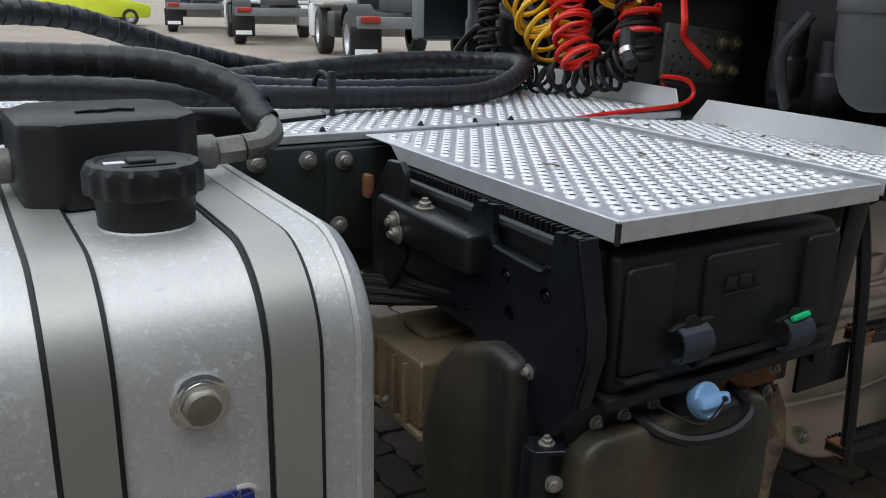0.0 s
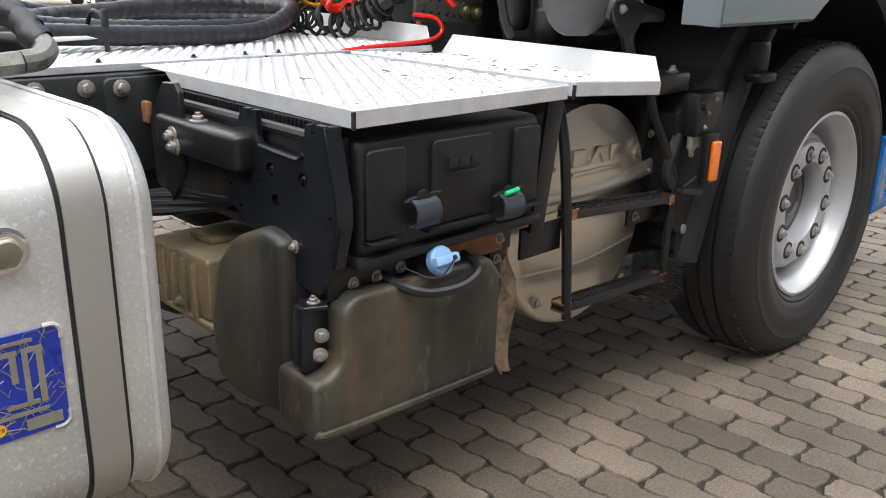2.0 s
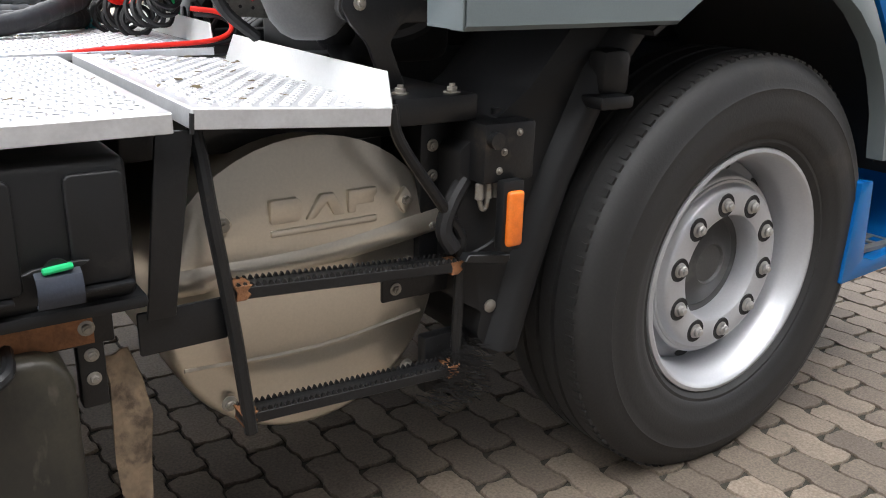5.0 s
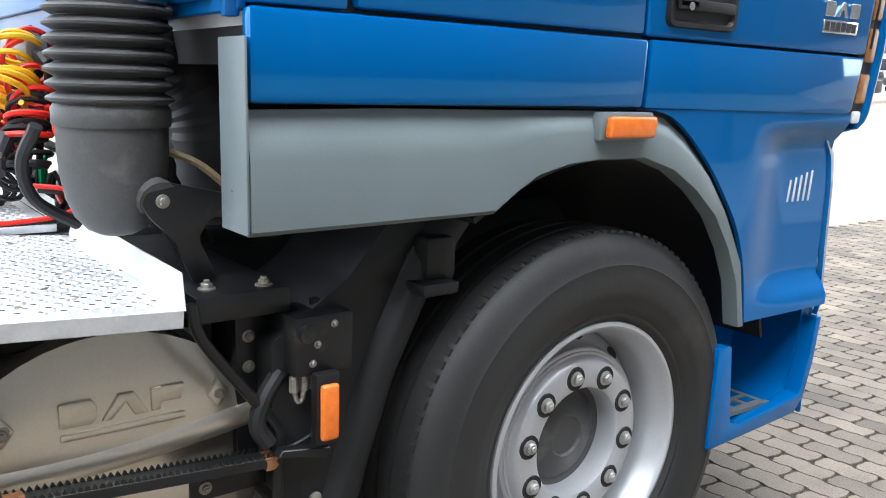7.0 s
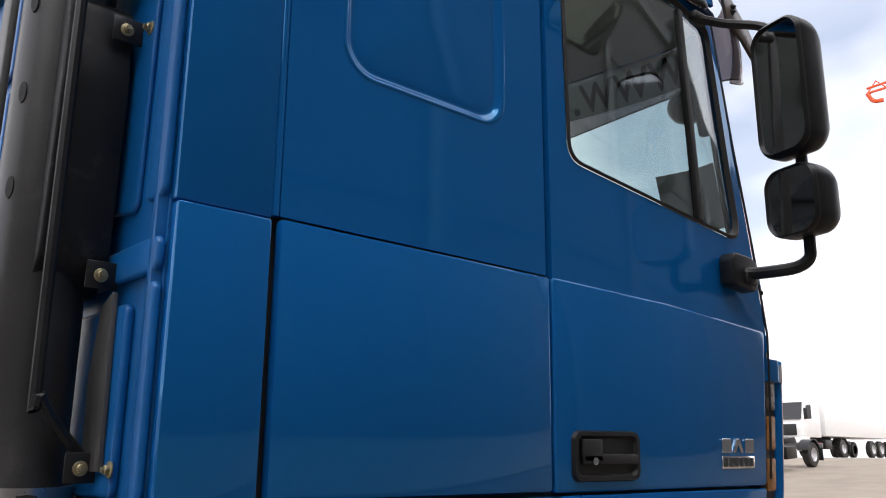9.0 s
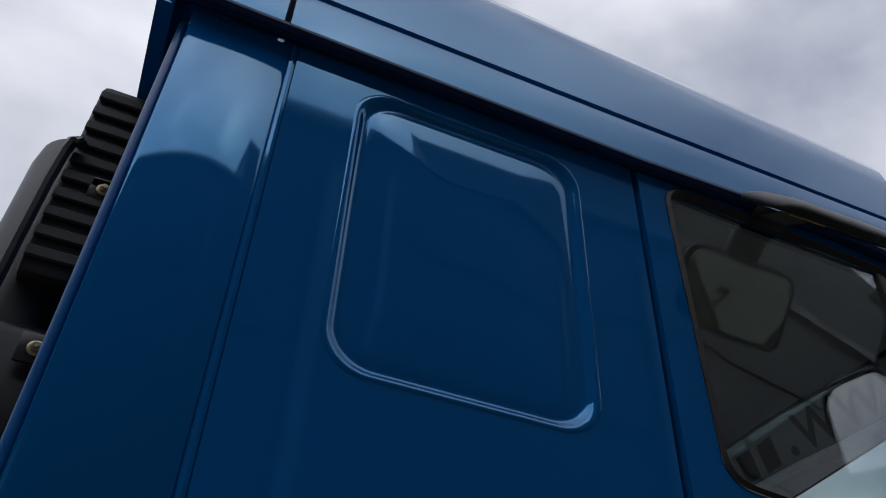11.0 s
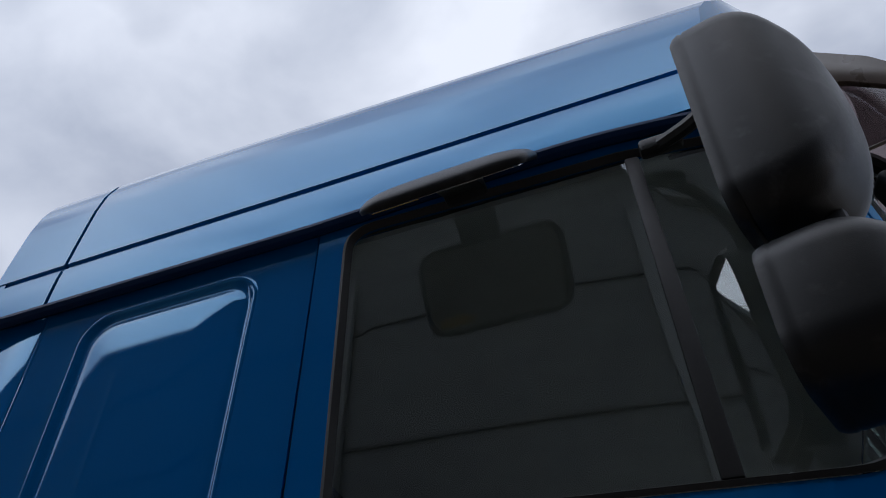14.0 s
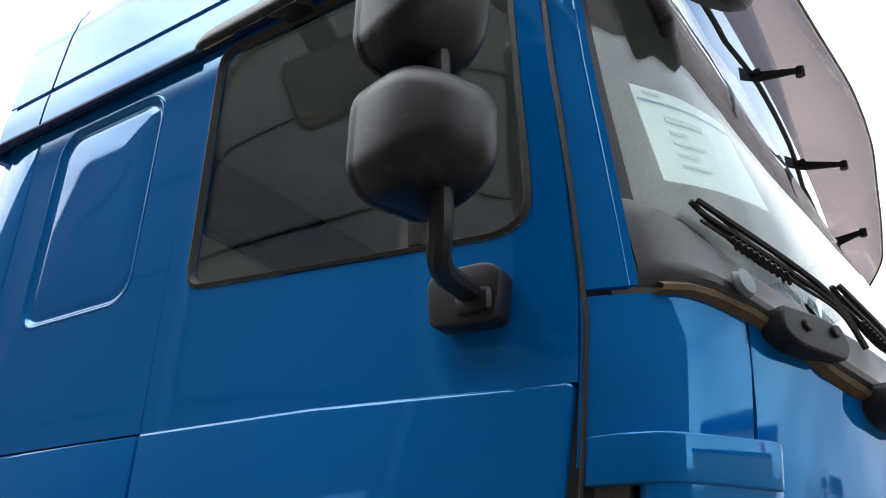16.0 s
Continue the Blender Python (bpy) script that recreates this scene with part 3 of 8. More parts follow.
def tan_building():
    t = thing("tan_building", (45, -3, yard_z(45)), "low tan building with a blue fascia band", "building")
    b = B()
    box(b, (42, -7, 1.5), (54, 9, 7.5))
    part("wall", b, M["tan"], t)
    b = B()
    box(b, (41.9, -7.1, 6.5), (54.1, 9.1, 7.6), 0.02)
    part("fascia", b, M["blue"], t)


tan_building()


# ---- other trucks in the yard ----
def wheel_simple(t, c, r=0.5, w=0.3, axis=(0, 1, 0)):
    b = B()
    lathe(b, [(r * 0.56, 0), (r * 0.9, 0.0), (r, 0.04), (r, w - 0.04), (r * 0.9, w), (r * 0.56, w)], c, axis, 28)
    wh = part("wheel", b, M["rubber"], t)
    b = B()
    lathe(b, [(r * 0.57, 0.005), (r * 0.53, 0.02), (r * 0.48, 0.09), (r * 0.30, 0.05), (r * 0.25, 0.06), (0, 0.10)], c, axis, 24)
    part("rim", b, M["wheel"], wh)


def far_truck(at, turn, body, label, trailer=None, deckload=False, nod=0.0):
    """A parked two-axle tractor unit; it faces +x before it is turned."""
    t = thing("tractor_unit", (0, 0, 0), label, "truck", "parked trucks")
    b = B()
    prism(b, round_poly([(-0.9, 1.05), (1.15, 1.05), (1.2, 1.6), (1.1, 2.1), (0.85, 3.0), (0.5, 3.2), (-0.9, 3.2)], 0.12), "y", -1.22, 1.22, 0.05)
    cab = part("cab", b, body, t)
    b = B()
    prism(b, [(0.62, 0.35), (1.3, 0.35), (1.32, 1.0), (1.2, 1.08), (0.62, 1.08)], "y", -1.24, 1.24, 0.04)
    part("bumper", b, M["white"] if body is not M["farblack"] else M["black"], t)
    b = B()
    prism(b, [(1.205, 2.0), (1.09, 2.14), (0.885, 2.92), (0.80, 2.92), (1.0, 2.1)], "y", -1.08, 1.08, 0.01)
    part("windscreen", b, M["interiordk"], cab)
    for s in (-1, 1):
        b = B()
        prism(b, round_poly([(0.2, 2.05), (0.95, 2.0), (0.78, 2.75), (0.2, 2.8)], 0.06), "y", s * 1.215, s * 1.232)
        part("side_window", b, M["interiordk"], cab)
        b = B()
        box(b, (1.0, s * 1.3 - 0.1, 2.0), (1.1, s * 1.3 + 0.1, 2.6), 0.03)
        part("mirror", b, M["black"], cab)
        b = B()
        box(b, (1.22, s * 0.9 - 0.2, 0.62), (1.33, s * 0.9 + 0.2, 0.82), 0.03)
        part("headlight", b, M["chrome"], t)
    b = B()
    box(b, (1.17, -0.8, 1.15), (1.235, 0.8, 1.75), 0.02)
    part("grille", b, M["farblack"], cab)
    for y in (-0.42, 0.36):
        b = B()
        box(b, (-4.6, y, 0.72), (0.6, y + 0.08, 0.98), 0.01)
        part("chassis_rail", b, M["chassis"], t)
    b = B()
    box(b, (-2.6, -1.2, 0.42), (-1.3, -0.6, 0.98), 0.08)
    part("fuel_tank", b, M["tank"], t)
    b = B()
    box(b, (-2.2, 0.6, 0.45), (-1.3, 1.2, 0.95), 0.05)
    part("battery_box", b, M["black"], t)
    for x in (0, -3.7):
        for s in (-1, 1):
            wheel_simple(t, (x, s * 1.22, 0.5), 0.5, 0.32, (0, -s, 0))
    for s in (-1, 1):
        b = B()
        pts = [(0.62 * math.cos(radians(a)), 0.62 * math.sin(radians(a))) for a in range(20, 161, 14)]
        grid(b, [[(-3.7 + u, s * 0.78, 0.5 + v) for u, v in pts], [(-3.7 + u, s * 1.24, 0.5 + v) for u, v in pts]], 0.02)
        part("mudguard", b, M["black"], t)
        b = B()
        box(b, (-4.42, s * 1.0 - 0.28, 0.22), (-4.39, s * 1.0 + 0.28, 0.75), 0.005)
        fl = part("mudflap", b, M["black"], t)
        b = B()
        box(b, (-4.432, s * 1.0 - 0.2, 0.26), (-4.42, s * 1.0 + 0.2, 0.36))
        part("white_patch", b, M["white"], fl)
        b = B()
        box(b, (-4.75, s * 0.98 - 0.17, 0.82), (-4.68, s * 0.98 + 0.17, 0.93), 0.02)
        part("rear_lamp", b, M["darkred"], t)
    b = B()
    box(b, (-4.7, -1.2, 0.72), (-4.6, 1.2, 0.92), 0.01)
    part("rear_beam", b, M["cladlight"], t)
    b = B()
    prism(b, [(-3.9, 0.98), (-2.9, 0.98), (-2.95, 1.2), (-3.8, 1.22)], "y", -0.45, 0.45, 0.02)
    part("fifth_wheel", b, M["farblack"], t)
    b = B()
    box(b, (-1.25, -0.5, 1.0), (-0.95, 0.5, 2.2), 0.03)
    part("air_intake", b, M["farblack"], t)
    if deckload:
        b = B()
        box(b, (-2.5, -1.1, 1.0), (-1.2, 1.1, 1.08), 0.01)
        part("catwalk", b, M["galv"], t)
    if trailer:
        b = B()
        box(b, (-11.5, -1.25, 1.15), (-1.4, 1.25, 3.95), 0.03)
        part("box_body", b, trailer, t)
        b = B()
        box(b, (-11.5, -1.28, 3.9), (-1.4, -1.25, 4.0))
        part("top_rail", b, M["cladlight"], t)
        for x in (-8.0, -9.3, -10.6):
            for s in (-1, 1):
                wheel_simple(t, (x, s * 1.22, 0.5), 0.5, 0.32, (0, -s, 0))
    t.matrix_world = pose(*at, 0, nod, turn)
    return t


far_truck((30.3, 16.2, yard_z(30.3)), 181, M["white"], "white tractor unit with a bare chassis parked across the yard", None, False, 3.7)
far_truck((44.5, 21.0, yard_z(44.5)), 181, M["white"], "white tractor unit with a pale box trailer parked across the yard", M["white"])
far_truck((5.9, 17.0, 0), 76, M["white"], "parked tractor unit with black mudguards and orange rear lamps")
far_truck((6.1, 24.6, 0), 76, M["white"], "parked tractor unit with a bare chassis and grey rear beam", None, True)
far_truck((6.0, 31.5, 0), 76, M["blue"], "parked tractor unit with white-patched mudflaps")


def far_car():
    t = thing("yellow_car", (0, 0, 0), "lime yellow car parked far across the yard", "car")
    b = B()
    prism(b, round_poly([(-2.1, 0.3), (2.1, 0.3), (2.15, 0.75), (1.2, 0.95), (0.5, 1.4), (-1.2, 1.42), (-2.0, 0.95), (-2.15, 0.8)], 0.12), "y", -0.85, 0.85, 0.06)
    part("body", b, M["lime"], t)
    b = B()
    prism(b, [(-1.7, 0.97), (1.0, 0.97), (0.45, 1.34), (-1.15, 1.35)], "y", -0.86, 0.86, 0.01)
    part("window_band", b, M["interiordk"], t)
    for x in (-1.3, 1.35):
        for s in (-1, 1):
            wheel_simple(t, (x, s * 0.86, 0.32), 0.32, 0.2, (0, -s, 0))
    t.matrix_world = pose(2.2, 33.5, 0, 0, 0, 5)


far_car()


def crane():
    t = thing("tower_crane", (81.9, 9.3, yard_z(82)), "orange lattice boom of a distant tower crane", "crane")
    tip, way = Vector((77.4, 26.6, 35.2)), Vector((0.25, -0.96, 0.12))
    b = B()
    for dz in (0, 1.2):
        tube(b, [tip + Vector((0, 0, dz * 0.4)), tip + way * 24 + Vector((0, 0, dz))], 0.12, 6, smooth=False)
    for k in range(14):
        p = tip + way * (1.7 * k)
        tube(b, [p, p + way * 0.85 + Vector((0, 0, 1.0)), p + way * 1.7], 0.07, 5, smooth=False)
    boom = part("boom", b, M["farorange"], t)
    b = B()
    tube(b, [tip, tip + Vector((0.2, -0.4, -0.8)), tip + Vector((0.5, -1.2, -0.9))], 0.2, 6)
    part("hook_block", b, M["farorange"], boom)
    b = B()
    p = tip + way * 18
    tube(b, [p, (p.x, p.y, yard_z(82))], 0.6, 6, smooth=False)
    part("mast", b, M["farorange"], t)


crane()


def lamp_post():
    t = thing("yard_lamp", (0, 0, 0), "tall slim lamp post with a flat head in the yard", "street lamp")
    b = B()
    tube(b, [(0, 0, 0), (0, 0, 8.0)], lambda s: 0.08 - 0.04 * s, 8, smooth=False)
    part("pole", b, M["cladlight"], t)
    b = B()
    box(b, (-0.9, -0.14, 7.95), (0.9, 0.14, 8.08), 0.03)
    part("head", b, M["cladlight"], t)
    t.matrix_world = pose(60, 33.5, yard_z(60))


lamp_post()

# ======== the blue tractor unit ========
truck = thing("tractor_unit", (-0.8, 1.25, 0), "blue tractor unit with sleeper cab, aluminium tank and tread-plate catwalk", "truck", "parked trucks")
YC = 1.25


def two(f):
    f(lambda y: y)
    f(lambda y: 2 * YC - y)


# ---- cab shell ----
DRAWING.append("cab")
RX0, RX1, RZ0, RZ1 = -0.548, -0.120, 2.238, 2.814


PLAN = smooth_path([(x, y, 0) for x, y in ((0.862, 0.0), (0.90, 0.014), (0.945, 0.040), (0.99, 0.085), (1.04, 0.155), (1.10, 0.26), (1.16, 0.41), (1.205, 0.58), (1.245, 0.82), (1.27, 1.05), (1.28, 1.25))], 8)


def plan_x(y):
    """The front of the cab as seen from above."""
    return float(np.interp(min(y, 2 * YC - y), [p.y for p in PLAN], [p.x for p in PLAN]))


def shift(z):
    """How far the front corner stands in from the side at a height."""
    return 0.195 * (0.035 * min(1.0, max(0.0, (z - 1.9) / 0.05)) + 0.3 * max(0.0, min(z, 2.9) - 1.9))


def front_x(y, z):
    """The front face; it leans back more towards the middle."""
    yy = min(y, 2 * YC - y)
    lean = 0.19 - 0.145 * math.exp(-max(0.0, yy) / 0.12) + float(np.interp(yy, (0.28, 0.5, 0.8, 1.25), (0.0, 0.055, 0.115, 0.135)))
    return plan_x(y) - lean * max(0.0, min(z, 2.86) - 2.0) - 0.12 * max(0.0, z - 2.86)


def head_z(y):
    """The upper edge of the windscreen, higher towards the middle."""
    return float(np.interp(min(y, 2 * YC - y), [0.0, 0.10, 0.30, 0.6, 1.0, 1.25], [2.872, 2.872, 2.885, 2.925, 2.952, 2.956]))


def bar_z(y):
    """The height of the rail that carries the sun visor's brackets."""
    return float(np.interp(min(y, 2 * YC - y), (0.14, 0.30, 0.60, 1.0, 1.25), (2.845, 2.852, 2.900, 2.940, 2.945)))


def front_pt(y, z, dx=0.0):
    yy = min(y, 2 * YC - y)
    d = shift(z) * max(0.0, 1 - yy / 0.25)
    return (front_x(y, z) + dx, y + (d if y < YC else -d), z)


def bow(bm, s):
    """The front of the door curves in, more towards the top."""
    for v in bm.verts:
        z = v.co.z
        k = 0.035 * min(1.0, max(0.0, (z - 1.92) / 0.05)) + 0.3 * max(0.0, z - 1.92)
        v.co.y += s * k * max(0.0, v.co.x - 0.42) ** 2
    return bm


def side_panels(Y, near):
    s = 1 if near else -1

    def p(name, pts, y0=0.0, th=0.028, bev=0.007, r=0.0, material="blue"):
        b = B()
        prism(b, round_poly(pts, r) if r else pts, "y", Y(y0), Y(y0 + th), bev, 2)
        return part(name, b, M[material], truck)
    p("rear_corner_panel", [(-0.857, 1.450), (-0.681, 1.450), (-0.681, 1.931), (-0.857, 1.931)], -0.002)
    p("rear_corner_panel", [(-0.857, 1.934), (-0.676, 1.934), (-0.676, 2.864), (-0.857, 2.864)], 0.009)
    p("locker_door", [(-0.665, 1.454), (0.008, 1.454), (0.004, 1.9335), (-0.665, 1.9355)], -0.003, bev=0.010)
    p("lower_sill_panel", [(-0.857, 1.300), (0.022, 1.300), (0.020, 1.446), (-0.857, 1.446)], -0.008, 0.034, 0.011)
    b = B()
    holed(b, [(-0.662, 1.940), (0.000, 1.938), (0.000, 2.864), (-0.662, 2.864)], [round_rect(RX0, RX1, RZ0, RZ1, 0.07)], "y", Y(0.008), Y(0.014))
    up = part("sleeper_panel", b, M["blue"], truck)
    rings = []
    steps = [(0.0, 0.008), (0.003, 0.006), (0.007, 0.0062), (0.012, 0.010), (0.018, 0.0165), (0.023, 0.0185), (0.028, 0.0175), (0.033, 0.0160)]
    steps += [(0.033 + 0.012 * q, 0.0160 - 0.0062 * (1 - (1 - q / 12) ** 2)) for q in range(1, 13)]
    for ins, dy in steps:
        rings.append([(x, Y(dy), z) for x, z in round_rect(RX0 + ins, RX1 - ins, RZ0 + ins, RZ1 - ins, max(0.012, 0.07 - ins * 0.4), 8)])
    b = B()
    grid(b, [r + r[:1] for r in rings])
    b.faces.new([b.verts.new(q) for q in rings[-1]])
    bmesh.ops.remove_doubles(b, verts=b.verts[:], dist=1e-5)
    bmesh.ops.recalc_face_normals(b, faces=b.faces)
    part("pressed_recess", b, M["blue"], up, sharp=60)
    # vertical bead beside the rear corner
    b = B()
    tube(b, [(-0.669, Y(0.017), 1.94), (-0.669, Y(0.017), 2.86)], 0.009, 10, smooth=False)
    part("bead", b, M["blue"], up)
    # door
    DW = [(0.074, 2.218), (0.829, 2.128), (0.822, 2.35), (0.797, 2.812), (0.60, 2.820), (0.062, 2.840)]
    dr = B()
    prism(dr, [(0.014, 1.452), (0.862, 1.452), (0.868, 1.876), (0.45, 1.913), (0.010, 1.935)], "y", Y(-0.005), Y(0.024), 0.009, 3)
    door = part("door", dr, M["blue"], truck)
    hole = round_poly(DW, [0.05, 0.08, 0.02, 0.045, 0.01, 0.06], 6)
    b = B()
    holed(b, [(0.012, 1.933), (0.45, 1.912), (0.872, 1.875), (0.872, 2.0), (0.866, 2.2), (0.858, 2.45), (0.838, 2.75), (0.828, 2.864), (0.62, 2.864), (0.42, 2.864), (0.008, 2.864)], [hole], "y", Y(0.0), Y(0.026))
    bow(b, s)
    part("door_frame", b, M["blue"], door)
    inner = round_poly([(0.088, 2.231), (0.812, 2.146), (0.806, 2.35), (0.783, 2.798), (0.60, 2.806), (0.077, 2.826)], [0.04, 0.07, 0.02, 0.035, 0.01, 0.05], 6)
    b = B()
    grid(b, [[(x, Y(d), z) for x, z in lp + lp[:1]] for lp, d in ((hole, -0.003), ([((a[0] + c[0]) / 2, (a[1] + c[1]) / 2) for a, c in zip(hole, inner)], -0.007), (inner, 0.008))], 0.003)
    bow(b, s)
    part("window_seal", b, M["seal"], door)
    b = B()
    grid(b, [[(a[0] + (c[0] - a[0]) * q / 8, Y(0.012), a[1] + (c[1] - a[1]) * q / 8) for q in range(9)] for a, c in zip(inner[:len(inner) // 2], inner[::-1])], 0.004)
    bow(b, s)
    g = part("window_pane", b, M["glass"], door)
    g.visible_shadow = False
    b = B()
    prism(b, [(0.620, 2.165), (0.646, 2.163), (0.626, 2.80), (0.602, 2.801)], "y", Y(0.0), Y(0.02), 0.004)
    bow(b, s)
    part("window_bar", b, M["seal"], door)
    # lower door skirt and fairing in front of the wheel
    p("door_skirt", round_poly([(0.030, 1.300), (0.850, 1.298), (0.858, 1.446), (0.030, 1.446)], [0, 0.02, 0.01, 0]), -0.006, 0.04, 0.010)
    arch = [(0.030, 1.298), (0.115, 1.286), (0.200, 1.243), (0.285, 1.180), (0.361, 1.099), (0.415, 1.030), (0.451, 0.965), (0.482, 0.870), (0.499, 0.756)]
    rows = []
    front = [(0.30, 1.30), (0.45, 1.30), (0.60, 1.30), (0.858, 1.298), (0.858, 1.20), (0.856, 1.10), (0.852, 1.00), (0.850, 0.88), (0.846, 0.765)]

    def soft(a, c, v):
        v = max(0.0, min(1.0, (v - a) / (c - a)))
        return v * v * (3 - 2 * v)
    ka = smooth_path([(x, 0, z) for x, z in arch], 4)
    kf = [Vector((front[i][0], 0, front[i][1])).lerp(Vector((front[i + 1][0], 0, front[i + 1][1])), q / 4) for i in range(8) for q in range(4)] + [Vector((front[8][0], 0, front[8][1]))]
    for q in range(19):
        row = []
        for a, f in zip(ka, kf):
            v = a.lerp(f, q / 18)
            hollow = soft(0.46, 0.66, v.x) * soft(1.275, 1.215, v.z) * soft(0.795, 0.86, v.z)
            flare = soft(0.55, 0.80, v.x) * soft(0.87, 0.80, v.z)
            row.append((v.x, Y(-0.002 + 0.036 * hollow - 0.006 * flare), v.z))
        rows.append(row)
    b = B()
    grid(b, rows, 0.012 * s)
    part("wheel_fairing", b, M["blue"], truck, sharp=50)
    # pale bars laid on the fairing, painting the reflection of white rails
    for k in range(5):
        b = B()
        x = 0.680 + 0.023 * k
        prism(b, [(x, 1.062), (x + 0.006, 1.062), (x + 0.013, 1.122 + 0.006 * k), (x + 0.007, 1.121 + 0.006 * k)], "y", Y(0.030), Y(0.044), 0.002, 1)
        part("reflected_bar", b, M["whitemet"], truck)
    b = B()
    rows = []
    for o in (-0.030, 0.030):
        rows.append([(-0.010 + (x + 0.010) * (1 + o / math.hypot(x + 0.010, z - 0.495)), Y(0.024), 0.495 + (z - 0.495) * (1 + o / math.hypot(x + 0.010, z - 0.495))) for x, z in arch])
    grid(b, rows, 0.006)
    part("arch_seal", b, M["seal"], truck)
    # grey wheel-arch trim
    gin = [(-0.860, 1.092), (-0.60, 1.093), (-0.365, 1.095), (-0.315, 1.130), (-0.26, 1.162), (-0.18, 1.182), (-0.094, 1.190), (0.045, 1.190), (0.15, 1.160), (0.236, 1.112), (0.32, 1.045), (0.384, 0.960), (0.430, 0.870), (0.455, 0.752)]
    gout = [(-0.860, 1.290), (-0.60, 1.294), (-0.365, 1.293), (-0.315, 1.293), (-0.26, 1.293), (-0.18, 1.293), (-0.094, 1.293), (0.036, 1.292), (0.118, 1.279), (0.200, 1.236), (0.285, 1.172), (0.357, 1.092), (0.447, 0.96), (0.494, 0.752)]
    rows = []
    for t, dy in ((0.0, 0.03), (0.0, -0.006), (0.04, -0.014), (0.6, -0.014), (0.78, -0.004), (0.9, 0.010), (1.0, 0.014)):
        rows.append([(a[0] + (c[0] - a[0]) * t, Y(dy), a[1] + (c[1] - a[1]) * t) for a, c in zip(gin, gout)])
    b = B()
    grid(b, rows, 0.006 * s)
    trim = part("wheel_arch_trim", b, M["grey"], truck, "grey plastic wheel-arch trim", 40)
    b = B()
    prism(b, [(-0.866, 1.094), (-0.8615, 1.094), (-0.8615, 1.292), (-0.8625, 1.297), (-0.8625, 1.40), (-0.867, 1.40)], "y", Y(-0.0125), Y(0.09), 0.0015)
    part("trim_return", b, M["grey"], trim)
    bolts(trim, [(-0.860, Y(0.045), 1.16)], (-1, 0, 0), 0.5, DARKBOLT)
    b = B()
    box(b, (-0.118, min(Y(-0.03), Y(0.0)), 1.232), (0.034, max(Y(-0.03), Y(0.0)), 1.292), 0.005)
    part("lamp_base", b, M["grey"], trim)
    b = B()
    box(b, (-0.108, min(Y(-0.05), Y(-0.028)), 1.238), (0.030, max(Y(-0.05), Y(-0.028)), 1.284), 0.008, 3)
    part("side_lamp", b, M["orange"], trim, "amber side marker lamp")
    # door handle
    b = B()
    grid(b, [[(x, Y(d), z) for x, z in lp + lp[:1]] for lp, d in ((round_rect(0.060, 0.292, 1.474, 1.588, 0.022), -0.004), (round_rect(0.063, 0.289, 1.477, 1.585, 0.020), -0.016), (round_rect(0.072, 0.280, 1.486, 1.576, 0.016), -0.016), (round_rect(0.080, 0.272, 1.494, 1.568, 0.014), -0.004))])
    b.faces.new([b.verts.new((x, Y(-0.007), z)) for x, z in round_rect(0.074, 0.278, 1.488, 1.574, 0.014)])
    hd = part("door_handle", b, M["black"], door, "black recessed door handle")
    b = B()
    box(b, (0.085, min(Y(-0.022), Y(-0.010)), 1.512), (0.276, max(Y(-0.022), Y(-0.010)), 1.536), 0.005)
    box(b, (0.085, min(Y(-0.022), Y(-0.010)), 1.516), (0.150, max(Y(-0.022), Y(-0.010)), 1.568), 0.005)
    part("handle_bar", b, M["seal"], door)
    b = B()
    lathe(b, [(0, 0), (0.009, 0), (0.009, 0.004), (0, 0.005)], (0.118, Y(-0.022), 1.520), (0, -s, 0), 12)
    part("lock", b, M["chrome"], door)
    # maker's badge as plain shapes
    for x0, w in ((0.648, 0.042), (0.698, 0.050), (0.755, 0.042)):
        b = B()
        if w > 0.045:
            prism(b, [(x0, 1.538), (x0 + 0.012, 1.538), (x0 + 0.025, 1.560), (x0 + 0.036, 1.538), (x0 + w, 1.538), (x0 + 0.032, 1.574), (x0 + 0.018, 1.574)], "y", Y(-0.010), Y(-0.004), 0.001, 1)
        else:
            prism(b, round_poly([(x0, 1.538), (x0 + w, 1.538), (x0 + w, 1.574), (x0, 1.574)], 0.006), "y", Y(-0.010), Y(-0.004), 0.001, 1)
        part("badge_shape", b, M["chrome"], door)
    b = B()
    box(b, (0.648, min(Y(-0.009), Y(-0.004)), 1.498), (0.800, max(Y(-0.009), Y(-0.004)), 1.530), 0.001)
    pl = part("badge_plate", b, M["chrome"], door)
    for k in range(6):
        b = B()
        box(b, (0.655 + 0.024 * k, min(Y(-0.0102), Y(-0.0088)), 1.503), (0.672 + 0.024 * k, max(Y(-0.0102), Y(-0.0088)), 1.525))
        part("badge_bar", b, M["interiordk"], door)


side_panels(lambda y: y, True)
side_panels(lambda y: 2 * YC - y, False)

# dark sheet added behind the panels, so that their seams look shaded
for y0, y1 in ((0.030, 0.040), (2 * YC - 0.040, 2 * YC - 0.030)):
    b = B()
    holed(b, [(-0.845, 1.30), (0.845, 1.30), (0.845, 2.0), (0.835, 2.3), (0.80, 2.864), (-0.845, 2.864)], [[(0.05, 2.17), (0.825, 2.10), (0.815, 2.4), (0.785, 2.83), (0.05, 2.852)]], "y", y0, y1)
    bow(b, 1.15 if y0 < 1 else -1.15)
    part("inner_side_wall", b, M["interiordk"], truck)

